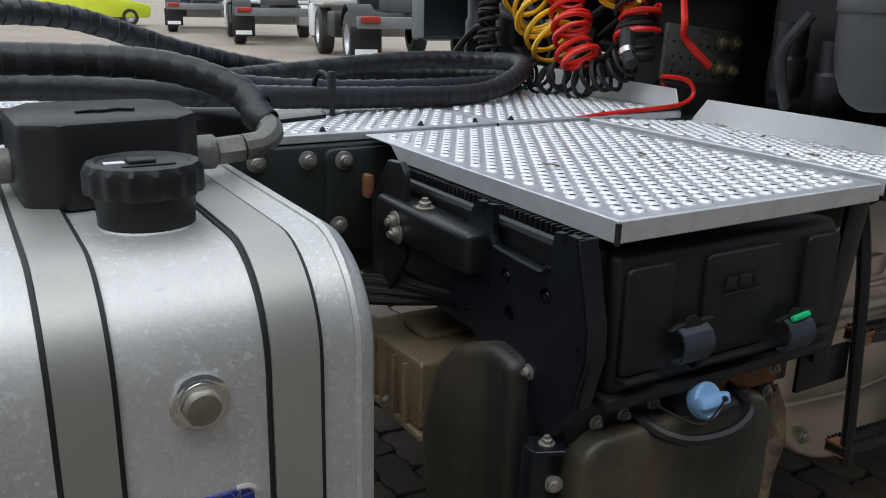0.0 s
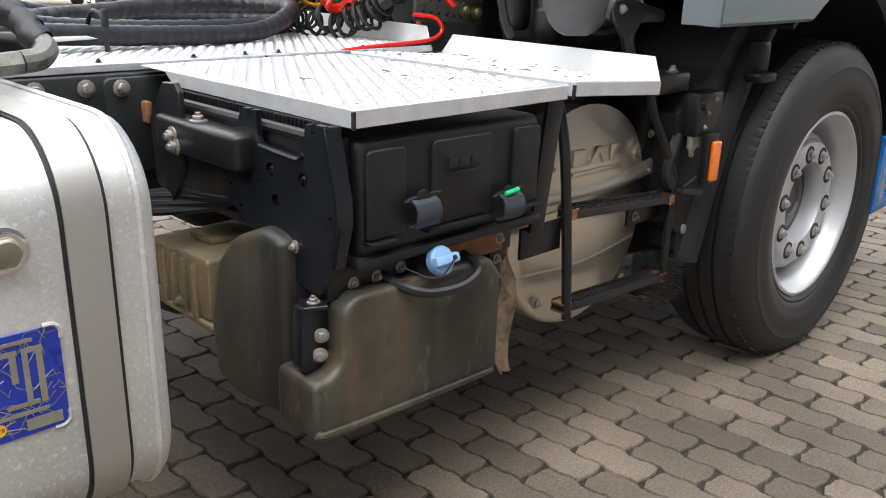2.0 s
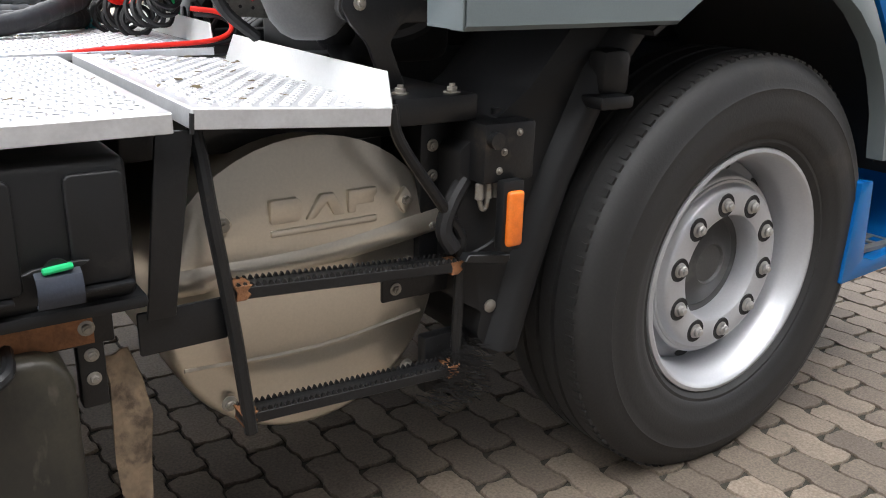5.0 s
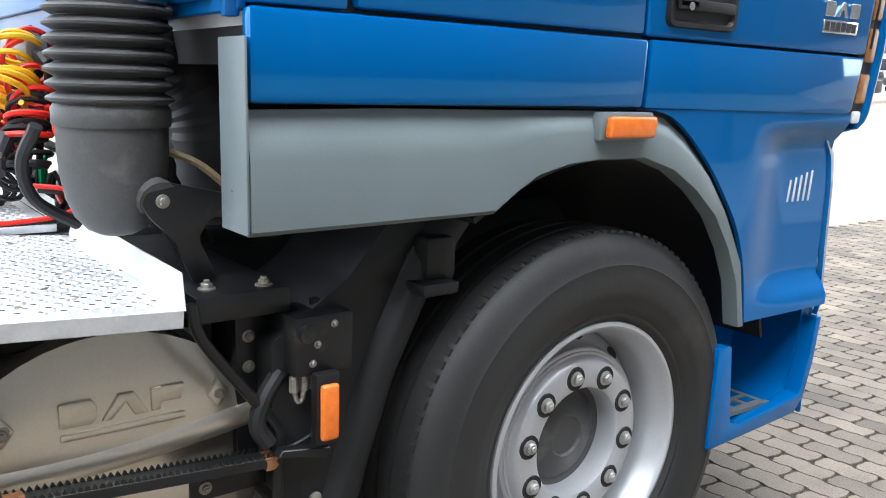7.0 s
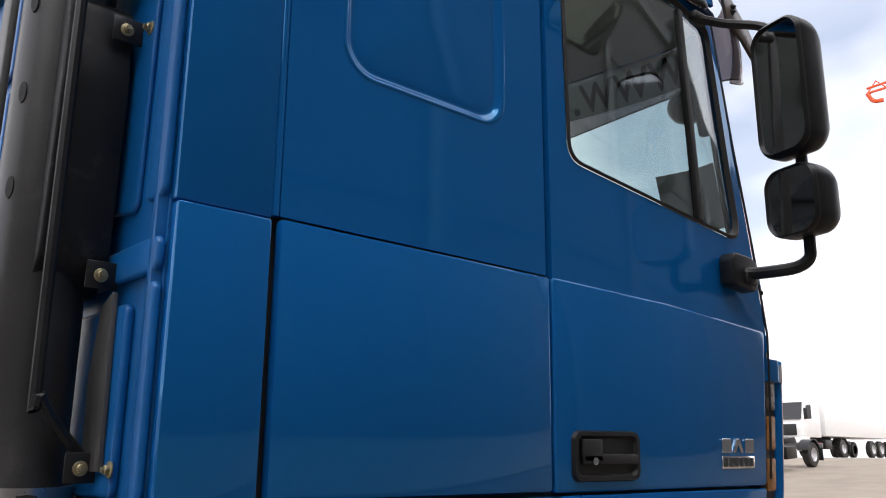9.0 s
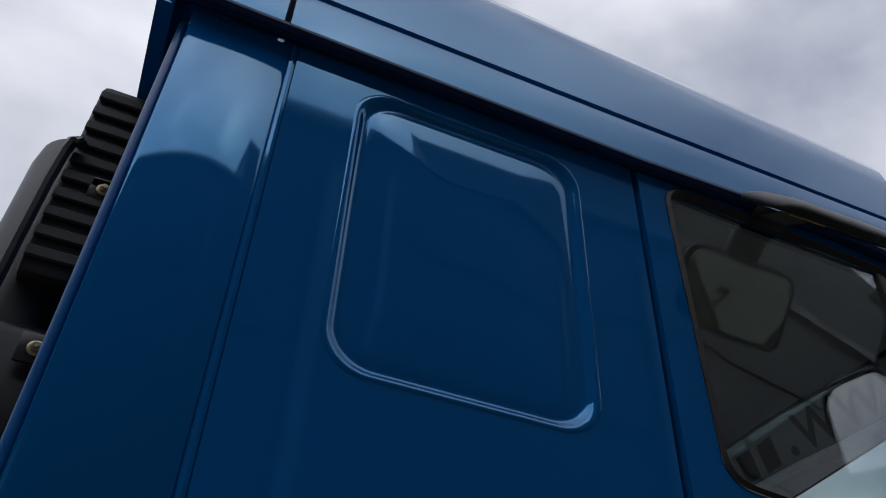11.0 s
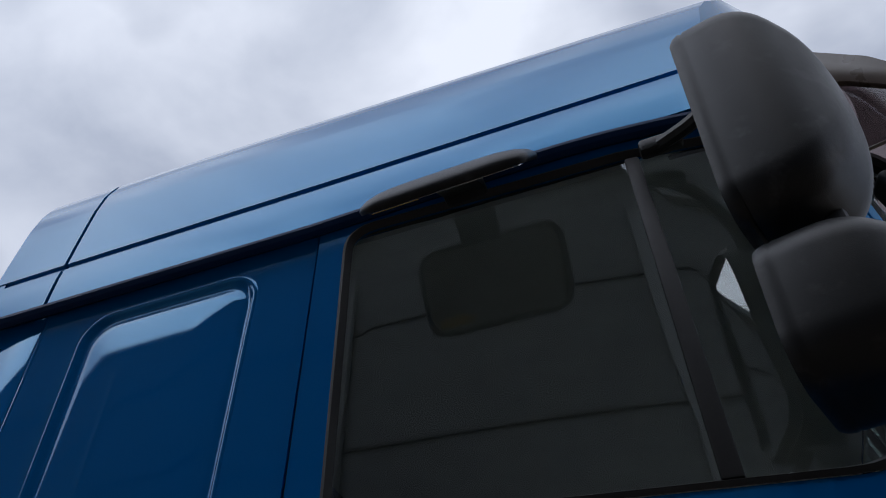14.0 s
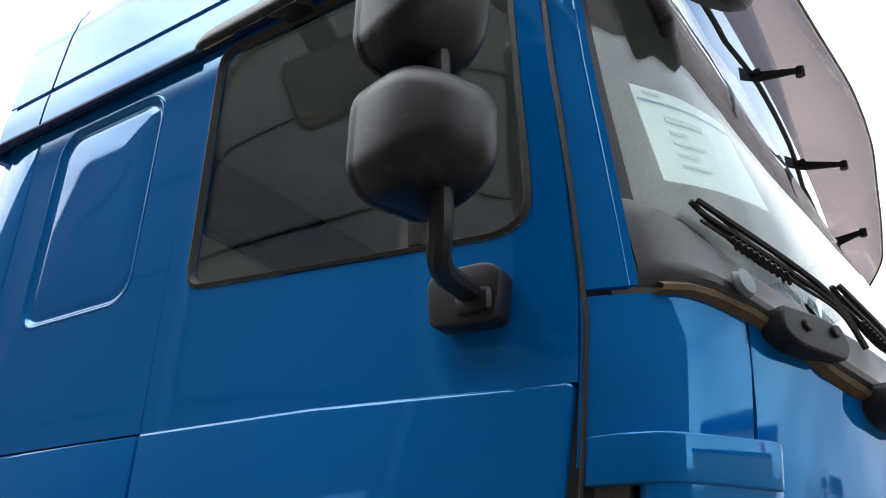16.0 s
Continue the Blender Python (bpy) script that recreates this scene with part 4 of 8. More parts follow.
# rear wall with pressed ribs
b = B()
box(b, (-0.858, 0.03, 1.44), (-0.835, 2 * YC - 0.03, 2.90), 0.004)
rear = part("rear_wall", b, M["bluerear"], truck)
for y0, y1, z0, z1 in ((0.026, 0.100, 1.94, 2.84), (0.026, 1.05, 1.815, 1.875), (0.026, 0.066, 1.455, 1.800), (0.13, 1.05, 1.46, 1.775), (1.15, 2.42, 1.50, 1.78), (1.15, 2.42, 2.17, 2.46), (1.15, 2.42, 2.51, 2.80)):
    b = B()
    prism(b, round_poly([(y0, z0), (y1, z0), (y1, z1), (y0, z1)], 0.018), "x", -0.858, -0.874, 0.009, 3)
    part("pressed_field", b, M["bluerear"], rear)
b = B()
prism(b, round_poly([(0.148, 1.935), (0.50, 1.985), (1.05, 1.985), (1.05, 2.80), (0.125, 2.80)], 0.03), "x", -0.858, -0.868, 0.006, 3)
part("pressed_field", b, M["bluerear"], rear)
for z in (1.90, 1.955, 2.01, 2.065):
    b = B()
    tube(b, [(-0.878, 1.2, z), (-0.878, 2.4, z)], 0.016, 8, smooth=False)
    part("rib", b, M["bluerear"], rear)
b = B()
prism(b, [(-0.852, 0.034), (-0.875, 0.04), (-0.875, 0.058), (-0.852, 0.07)], "z", 1.43, 2.85, 0.004)
part("corner_bead", b, M["bluerear"], rear)
bolts(rear, [(-0.874, 0.134, 1.505), (-0.868, 0.163, 2.272)], (-1, 0, 0), 1.1, BRASSBOLT)

# cab floor, headliner, dash
b = B()
prism(b, [(-0.83, 0.04), (0.84, 0.06), (1.0, 0.30), (1.12, 1.25), (1.0, 2.2), (0.84, 2.44), (-0.83, 2.46)], "z", 1.36, 1.42)
# near-black puts the shade of the gap below the rear wall into the floor
part("cab_floor", b, M["farblack"], truck)
b = B()
grid(b, [[(x, y, 2.86 + 0.25 * (1 - ((y - YC) / 1.2) ** 4) - 0.05 * max(0, x)) for y in np.linspace(0.05, 2.45, 13)] for x in (-0.83, -0.3, 0.3, 0.6)] + [[(front_x(y, 2.86) - 0.03, y, head_z(y) + 0.004) for y in np.linspace(0.05, 2.45, 13)]], 0.01)
part("headliner", b, M["interior"], truck)
b = B()
box(b, (-0.832, 0.045, 1.42), (-0.82, 2 * YC - 0.045, 2.88))
part("rear_lining", b, M["interior"], truck)
b = B()
prism(b, round_poly([(0.66, 1.42), (1.0, 1.42), (1.06, 1.96), (0.95, 2.02), (0.70, 1.99), (0.64, 1.9)], 0.03), "y", 0.30, 2 * YC - 0.30, 0.02)
part("dashboard", b, M["interiordk"], truck)

# ---- drip rail and roof ----
for f in (lambda y: y, lambda y: 2 * YC - y):
    b = B()
    tube(b, [(-0.892, f(0.02), 2.868), (-0.875, f(-0.006), 2.866), (-0.66, f(-0.010), 2.862), (0.0, f(-0.010), 2.858), (0.45, f(-0.010), 2.856), (0.66, f(0.004), 2.852), (0.80, f(0.030), 2.850)], 0.015, 8)
    # the darkened blue stands for the shade in the rail's channel
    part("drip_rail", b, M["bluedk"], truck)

SECT = [(0.002, 2.868), (0.003, 2.92), (0.006, 2.98), (0.010, 3.008), (0.020, 3.011), (0.020, 3.024), (0.012, 3.028), (0.018, 3.10), (0.026, 3.18), (0.031, 3.222), (0.032, 3.227), (0.045, 3.29), (0.070, 3.35), (0.115, 3.405), (0.19, 3.445), (0.40, 3.49), (0.80, 3.52), (1.25, 3.53)]


def roof_z(x, z):
    k = max(0.0, (x + 0.6) / 1.4)
    return 2.868 + (z - 2.868) * (1 + (0.048 - 0.108 * min(1.5, k) ** 1.2) * max(0.0, min(1.0, (z - 3.03) / 0.2)))


SEC2 = SECT + [(2 * YC - y, z) for y, z in SECT[-2::-1]]


def roof_end(y, z):
    """Where a roof line ends at the front."""
    back = float(np.interp(min(y, 2 * YC - y), (0.10, 0.40, 1.0), (0.088, 0.105, 0.19)))
    x = plan_x(max(0.0, y)) - back - 0.12 * max(0.0, z - 2.86) - 0.02 * max(0.0, z - 3.2)
    return Vector((x, y, roof_z(x, z)))


def roof_piece(x0, x1, follow):
    b = B()
    rows = []
    for k in range(9):
        row = []
        for y, z in SEC2:
            xe = roof_end(y, z).x if follow else x1
            x = x0 + (xe - x0) * k / 8
            row.append((x, y, roof_z(x, z)))
        rows.append(row)
    grid(b, rows, 0.012)
    return b


roof = part("roof", roof_piece(-0.690, 0.8, True), M["blue"], truck, sharp=50)
part("rear_roof_panel", roof_piece(-0.925, -0.702, False), M["blue"], truck, sharp=50)
b = B()
prism(b, [(y, z - 0.03) for y, z in SECT[:1] + SECT[2:4] + SECT[7:]] + [(2 * YC - y, z - 0.03) for y, z in (SECT[:1] + SECT[2:4] + SECT[7:])[::-1]], "x", -0.92, -0.89)
part("roof_back", b, M["blue"], truck)
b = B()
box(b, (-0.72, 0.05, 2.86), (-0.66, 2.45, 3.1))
# darkened blue gives the roof joint its shade
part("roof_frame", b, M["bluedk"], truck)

# ---- front of the cab ----
def strip(ys, zs, dx=0.0, thick=0.012, zf=None, inset=0.0):
    b = B()
    rows = []
    for z in zs:
        row = []
        for y in ys:
            zz = zf(y, z) if zf else z
            row.append(front_pt(y, zz, dx))
        rows.append(row)
    grid(b, rows, thick)
    return b


def span(a, c, n):
    return [a + (c - a) * k / n for k in range(n + 1)]


def base_z(y, z):
    """The foot of the windscreen dips towards the middle."""
    yy = min(y, 2 * YC - y)
    if z > 5:
        return head_z(y)
    return float(np.interp(yy, [0.05, 0.10, 0.16, 0.26, 0.5, 1.25], [2.16, 2.14, 2.09, 2.02, 1.97, 1.95])) if z < 0 else z


def panel_top(y):
    """The upper edge of the blue front below the windscreen."""
    return float(np.interp(min(y, 2 * YC - y), [0.0, 0.09, 0.16, 0.23, 0.33, 0.6], [2.004, 2.010, 1.985, 1.952, 1.90, 1.86]))


def corner_z(y, z):
    return 1.80 + (-z - 1.80) / 0.20 * (panel_top(y) - 1.80)


for s in (0, 1):
    def Y(y, s=s):
        return y if s == 0 else 2 * YC - y
    b = B()
    grid(b, [[front_pt(Y(y), z, 0.020 * (y - 0.0062) / 0.026 - 0.014 * max(0.0, y - 0.032) / 0.004) for y in (0.0062, 0.009, 0.012, 0.017, 0.022, 0.027, 0.032, 0.036)] for z in span(2.018, 2.90, 8)], 0.012)
    part("windscreen_pillar", b, M["blue"], truck, sharp=50)
    # raised dark line over the door gap, in place of its shade
    b = B()
    tube(b, [Vector(front_pt(Y(0.0045), z)) + Vector((0.008, -0.006 if s == 0 else 0.006, 0)) for z in span(1.47, 2.86, 14)], 0.0038, 6, 1, smooth=False)
    part("door_seam", b, M["seal"], truck)
    part("windscreen_seal", strip([Y(y) for y in (0.037, 0.042, 0.050, 0.058)], span(2.13, 2.90, 8), 0.003), M["seal"], truck, sharp=50)
    part("door_seal", strip([Y(y) for y in (0.0, 0.004, 0.012, 0.03)], span(1.46, 2.90, 9), -0.014), M["seal"], truck)
    # corner panel below the windscreen
    part("corner_panel", strip([Y(y) for y in (0.0, 0.006, 0.013, 0.022, 0.031, 0.042, 0.055, 0.07, 0.09, 0.11, 0.14, 0.155, 0.168)], [-1.76, -1.86, -1.92, -1.965, -1.988, -1.997, -2.0], 0.012, zf=corner_z), M["blue"], truck, sharp=50)
    # wind deflector that stands proud of the corner, with the lamps in its slot
    shell = [(0.952, 0.050), (0.950, 0.030), (0.956, 0.016), (0.970, 0.010), (0.986, 0.014), (1.004, 0.030), (1.035, 0.070), (1.062, 0.108), (1.085, 0.145), (1.096, 0.165), (1.092, 0.178), (1.070, 0.180)]
    b = B()
    grid(b, [[(x - o, Y(y + 0.4 * o), z) for x, y in shell] for z, o in ((1.255, 0.030), (1.275, 0.012), (1.30, 0.004), (1.45, 0.0), (1.62, 0.0), (1.775, 0.0))], 0.012)
    fair = part("corner_fairing", b, M["blue"], truck, sharp=50)
    b = B()
    prism(b, round_poly([(0.874, Y(0.000)), (0.935, Y(-0.003)), (0.985, Y(0.010)), (1.006, Y(0.030)), (1.037, Y(0.070)), (1.064, Y(0.108)), (1.088, Y(0.145)), (1.100, Y(0.170)), (1.07, Y(0.186)), (0.97, Y(0.17)), (0.874, Y(0.08))], 0.014), "z", 1.735, 1.800, 0.018, 5)
    part("fairing_cap", b, M["blue"], fair, sharp=50)
    b = B()
    prism(b, round_poly([(0.874, 1.27), (0.930, 1.275), (0.952, 1.31), (0.952, 1.70), (0.935, 1.765), (0.874, 1.775)], 0.02), "y", Y(0.022), Y(0.085), 0.006)
    lamp = part("corner_lamp", b, M["black"], truck, "black corner lamp with amber fields")
    for z0, z1, glow in ((1.655, 1.75, "visorrim"), (1.545, 1.64, "darkamber"), (1.435, 1.525, "darkamber"), (1.325, 1.405, "darkamber")):
        b = B()
        prism(b, round_rect(0.892, 0.943, z0, z1, 0.010), "y", Y(0.014), Y(0.026), 0.005)
        part("lens", b, M[glow], lamp)
    b = B()
    prism(b, round_rect(0.895, 0.935, 1.272, 1.305, 0.008), "y", Y(0.014), Y(0.026), 0.004)
    part("lens", b, M["paper"], lamp)
    # lower corner and bumper end
    b = B()
    rows = []
    for z, o in ((0.72, 0.0), (0.76, 0.018), (0.82, 0.004), (0.95, -0.002), (1.10, -0.006), (1.18, -0.018), (1.235, -0.055), (1.275, -0.085)):
        rows.append([(plan_x(y) + o - 0.008, Y(y + 0.022), z) for y in (0.004, 0.012, 0.025, 0.04, 0.055, 0.08, 0.11, 0.15, 0.22, 0.30)])
    grid(b, rows, 0.014)
    low = part("headlamp_corner", b, M["blue"], truck, sharp=50)
    b = B()
    box(b, (0.86, min(Y(0.13), Y(0.30)), 0.98), (1.02, max(Y(0.13), Y(0.30)), 1.20), 0.03)
    part("headlamp", b, M["clearglass"], low)
    # step box
    b = B()
    prism(b, round_poly([(0.398, 0.412), (0.775, 0.440), (0.812, 0.480), (0.838, 0.58), (0.853, 0.725), (0.836, 0.725), (0.818, 0.60), (0.790, 0.492), (0.53, 0.462), (0.488, 0.474), (0.462, 0.696), (0.411, 0.696)], 0.008), "y", Y(0.0), Y(0.06), 0.008)
    step = part("step_box", b, M["blue"], truck)
    b = B()
    grid(b, [[(0.43, Y(y), 0.462), (0.60, Y(y), 0.466), (0.74, Y(y), 0.478), (0.785, Y(y), 0.50), (0.808, Y(y), 0.56), (0.824, Y(y), 0.65), (0.840, Y(y), 0.755)] for y in (0.045, 0.10, 0.18, 0.27)], 0.01)
    part("step_tub", b, M["blue"], step, sharp=50)
    b = B()
    grid(b, [[(0.415, Y(y), z) for z in (0.43, 0.70)] for y in (0.05, 0.28)], 0.01)
    part("step_end", b, M["blue"], step)
    b = B()
    grid(b, [[(x, Y(0.26), z) for x in (0.40, 0.86)] for z in (0.44, 0.79)], 0.01)
    part("tub_back", b, M["blue"], step)
    b = B()
    holed(b, [(0.445, Y(0.03)), (0.70, Y(0.03)), (0.70, Y(0.22)), (0.445, Y(0.22))],
          [[(0.46 + 0.058 * i, Y(0.055 + 0.052 * j)), (0.503 + 0.058 * i, Y(0.055 + 0.052 * j)), (0.503 + 0.058 * i, Y(0.09 + 0.052 * j)), (0.46 + 0.058 * i, Y(0.09 + 0.052 * j))] for i in range(4) for j in range(3)], "z", 0.472, 0.484)
    part("step_tread", b, M["oldmetal"], step, "worn grey step grating")

part("front_panel", strip([0.171, 0.20, 0.263, 0.32, 0.38, 0.5, 0.7, 0.95, 1.25, 1.55, 1.8, 2.0, 2.12, 2.18, 2.237, 2.30, 2.329], [-1.46, -1.60, -1.75, -1.86, -2.0], 0.014, zf=lambda y, z: 1.46 + (-z - 1.46) / 0.54 * (panel_top(y) - 1.46)), M["blue"], truck, sharp=50)
part("grille", strip([0.24, 0.38, 0.6, 0.9, 1.25, 1.6, 1.9, 2.12, 2.26], span(0.80, 1.44, 6), -0.01), M["black"], truck, sharp=50)
part("bumper", strip([0.10, 0.2, 0.38, 0.6, 0.9, 1.25, 1.6, 1.9, 2.12, 2.3, 2.40], span(0.36, 0.78, 5), -0.03), M["blue"], truck, sharp=50)
ysg = [0.056, 0.08, 0.11, 0.16, 0.22, 0.30, 0.42, 0.6, 0.8, 1.0, 1.25, 1.5, 1.7, 1.9, 2.08, 2.2, 2.28, 2.34, 2.39, 2.42, 2.444]
ws = part("windscreen", strip(ysg, [-1] + span(2.2, 2.80, 5) + [9], 0.0, 0.006, base_z), M["clearglass"], truck, sharp=60)
ws.visible_shadow = False
# black cowl under the windscreen
b = B()
rows = []
cowl_ys = [0.038, 0.046] + ysg + [2.454, 2.462]
for t, o in ((0.0, 0.002), (0.04, 0.018), (0.12, 0.028), (0.22, 0.030), (0.27, 0.027), (0.50, 0.018), (0.78, 0.012), (0.95, 0.008), (1.0, 0.0)):
    row = []
    for y in cowl_ys:
        low, top = panel_top(y) + 0.010, base_z(y, -1) + 0.012
        x, yb, z = front_pt(y, low + (top - low) * t)
        edge = min(1.0, (min(y, 2 * YC - y) - 0.030) / 0.03)
        row.append((x + 0.006 + o * edge, yb, z))
    rows.append(row)
grid(b, rows, 0.01)
cowl = part("windscreen_cowl", b, M["cowl"], truck, "worn grey-black plastic cowl", 25)
b = B()
grid(b, [[front_pt(y, panel_top(y) + dz, dx) for y in cowl_ys[1:-1]] for dz, dx in ((-0.002, 0.012), (0.002, 0.030), (0.010, 0.034), (0.016, 0.026))])
part("cowl_lip", b, M["lip"], cowl, "brown dusty rubber lip")
# header above the windscreen
b = B()
rows = []
for q in range(6):
    row = []
    for y, z in [s for s in SEC2 if s[1] > 2.875]:
        top, low = roof_end(y, z), Vector(front_pt(max(0.003, min(y, 2 * YC - 0.003)), head_z(y)))
        p = low.lerp(top, q / 5)
        row.append((p.x + 0.02 * math.sin(3.14 * q / 5) * min(1.0, min(y, 2 * YC - y) / 0.2), p.y, p.z))
    rows.append(row)
grid(b, rows)
part("roof_header", b, M["blue"], truck, sharp=50)
# sunstrip with plain bars, inside the glass
b = strip(ysg[1:-1], [-1, -2, -3], -0.014, 0.002, zf=lambda y, z: 2.73 + 0.085 * (1 - abs(y - YC) / YC) + {-1: 0.0, -2: 0.5, -3: 1.0}[z] * (head_z(y) - 0.004 - 2.73 - 0.085 * (1 - abs(y - YC) / YC)))
part("sun_strip", b, M["strip"], ws, "pale sun strip with dark lettering bars")
cu = bpy.data.curves.new("lettering", "FONT")
cu.body, cu.size, cu.align_x, cu.align_y, cu.extrude = "www.", 0.235, "LEFT", "BOTTOM_BASELINE", 0.001
tx = new("lettering", cu)
tm = bpy.data.meshes.new_from_object(tx.evaluated_get(bpy.context.evaluated_depsgraph_get()))
bpy.data.objects.remove(tx)
b = B()
b.from_mesh(tm)
bpy.data.meshes.remove(tm)
for v in b.verts:
    y, z = 0.235 + v.co.x, 2.738 + 0.085 * (0.235 + v.co.x) / YC + v.co.y
    v.co = Vector((front_x(y, z) - 0.030 + v.co.z, y, z))
part("lettering", b, M["farblack"], ws)
for k in range(4, 16):
    y0 = 0.42 + 0.105 * k
    b = B()
    zl = 2.735 + 0.085 * (1 - abs(y0 - YC) / YC)
    grid(b, [[(front_x(y, z) - 0.030, y, z) for y in (y0, y0 + 0.07)] for z in (zl, zl + 0.085)], 0.002)
    part("lettering_bar", b, M["farblack"], ws)
# paper sheet behind the glass
b = B()
def on_sheet(u, v, dx):
    """A place on the sheet: u across it, v up from its lower edge."""
    y, z = 0.165 + u, 2.240 + 0.13 * u + v
    return (front_x(y, z) + dx, y, z)


grid(b, [[on_sheet(u, v, -0.03) for u in span(0.0, 0.297, 5)] for v in span(0.0, 0.21, 3)], 0.002)
part("paper_sheet", b, M["paper"], ws, "printed white sheet behind the windscreen")
for v, u0, u1, hh, ink in ((0.192, 0.020, 0.060, 0.007, "faint"), (0.175, 0.004, 0.290, 0.004, "print"), (0.135, 0.050, 0.150, 0.013, "faint"), (0.108, 0.050, 0.095, 0.006, "faint"), (0.084, 0.050, 0.13, 0.006, "faint"), (0.060, 0.050, 0.10, 0.006, "faint"), (0.036, 0.050, 0.12, 0.006, "faint")):
    b = B()
    grid(b, [[on_sheet(u, w, -0.0265) for u in span(u0, u1, 4)] for w in (v, v + hh)], 0.001)
    part("print_bar", b, M[ink], ws)

# wipers with their motor boxes
def front_at(y, z, dx):
    return Vector(front_pt(y, z, dx))


for y0, zb in ((0.250, 1.985), (0.45, 1.905), (1.15, 1.885), (1.95, 1.905)):
    k = 0.0 if y0 < 0.3 else 1.0
    a, c = front_at(y0 - 0.055, zb, 0.0), front_at(y0 + 0.055, zb - 0.03, 0.0)
    b = B()
    d = (c - a)
    m = Matrix.Translation(a + (d * 0.5)) @ pose(0, 0, 0, 0, 0, math.degrees(math.atan2(d.y, d.x)))
    prism(b, round_poly([(-0.062, -0.010), (-0.030, -0.030), (0.066, -0.040), (0.080, -0.018), (0.072, 0.010), (0.030, 0.024), (-0.058, 0.030)], 0.014), "y", -0.052, 0.02, 0.016, 5, m)
    for u in (-0.012, 0.048):
        cyl(b, m @ Vector((u, -0.058, 0.004)), m @ Vector((u, -0.048, 0.004)), 0.010, n=12, bev=0.002)
    wb = part("wiper_box", b, M["black"], truck, "black wiper spindle cover")
    pivot = front_at(y0 + 0.10, zb - 0.02, 0.05)
    tip = front_at(max(0.085, y0 - 0.12 if k == 0 else y0 - 0.05), 2.178 if k == 0 else 2.09, 0.030)
    for o, r, nm in ((0.0, 0.0055, "wiper_arm"), (0.020, 0.0045, "wiper_arm"), (0.036, 0.003, "washer_line")):
        b = B()
        q = tip - Vector((0, 0, o))
        mid = pivot.lerp(q, 0.45) + Vector((0.012, -0.006, 0.020 - o * 0.4))
        tube(b, [pivot, pivot.lerp(mid, 0.5) + Vector((0.010, 0, 0.006)), mid, q], r, 6)
        if nm == "washer_line":
            for i in range(10):
                c2 = mid.lerp(q, 0.1 + 0.06 * i)
                tube(b, [c2 + Vector((0, -0.008, 0.007)), c2 + Vector((0, 0.008, -0.009))], 0.0035, 5, smooth=False)
        part(nm, b, M["seal"], wb)
    b = B()
    e0 = tip + Vector((0.02, 0.05, -0.055))
    e1 = front_at(min(1.9, y0 + 0.11), 2.075 if k == 0 else 2.0, 0.03)
    pts = [tip.lerp(e1, i / 6) + Vector((-0.010, 0, -0.028 * math.sin(3.14 * i / 6))) for i in range(7)]
    tube(b, pts, 0.0055, 6)
    tube(b, [p + Vector((0.006, 0.0, 0.016)) for p in pts[1:-1]], 0.0035, 5)
    part("wiper_blade", b, M["seal"], wb)
b = B()
lathe(b, [(0, 0), (0.022, 0), (0.024, 0.004), (0.02, 0.012), (0, 0.014)], (front_x(0.155, 2.02) + 0.03, 0.150, 2.03), (0.93, -0.30, 0.15), 18)
part("cowl_cap", b, M["grey"], cowl)

# smoked sun visor on its brackets: lower edge, then upper edge
V_LOW = smooth_path([(0.890, 0.040, 2.668), (0.955, 0.042, 2.685), (1.025, 0.075, 2.725), (1.090, 0.130, 2.775), (1.146, 0.229, 2.818), (1.170, 0.381, 2.835), (1.190, 0.553, 2.842), (1.210, 0.770, 2.845), (1.236, 1.05, 2.848), (1.242, 1.25, 2.848)], 4)
V_TOP = smooth_path([(0.866, 0.040, 2.965), (0.893, 0.044, 2.965), (0.925, 0.065, 2.965), (0.965, 0.110, 2.965), (0.998, 0.190, 2.963), (1.014, 0.340, 2.960), (1.024, 0.530, 2.962), (1.032, 0.760, 2.966), (1.038, 1.05, 2.968), (1.040, 1.25, 2.968)], 4)
b = B()
rows = []
for t in (0.0, 0.04, 0.2, 0.4, 0.6, 0.8, 1.0):
    half = [q.lerp(p, t) + Vector((0.030, -0.012, 0.0)) * math.sin(3.1416 * t) for p, q in zip(V_LOW, V_TOP)]
    rows.append(half + [Vector((p.x, 2 * YC - p.y, p.z)) for p in half[-2::-1]])
grid(b, rows, 0.006)
vis = part("sun_visor", b, M["visor"], truck, "smoked see-through sun visor", 60)
b = B()
tube(b, [p + Vector((0.002, 0, 0)) for p in V_LOW] + [Vector((p.x + 0.002, 2 * YC - p.y, p.z)) for p in V_LOW[-2::-1]], 0.0032, 6, 1, smooth=False)
part("visor_rim", b, M["visorrim"], vis)
for s in (0, 1):
    def Y(y, s=s):
        return y if s == 0 else 2 * YC - y
    b = B()
    prism(b, round_poly([(0.856, 2.985), (0.905, 2.972), (1.004, 2.880), (1.056, 2.808), (1.092, 2.742), (1.080, 2.715), (1.030, 2.775), (0.956, 2.832), (0.872, 2.868)], 0.006), "y", Y(0.020), Y(0.032), 0.003)
    ve = part("visor_end", b, M["visorrim"], vis)
    bolts(ve, [(0.906, Y(0.019), 2.935), (0.902, Y(0.019), 2.912)], (0, -1 if s == 0 else 1, 0), 1.0, DARKBOLT)
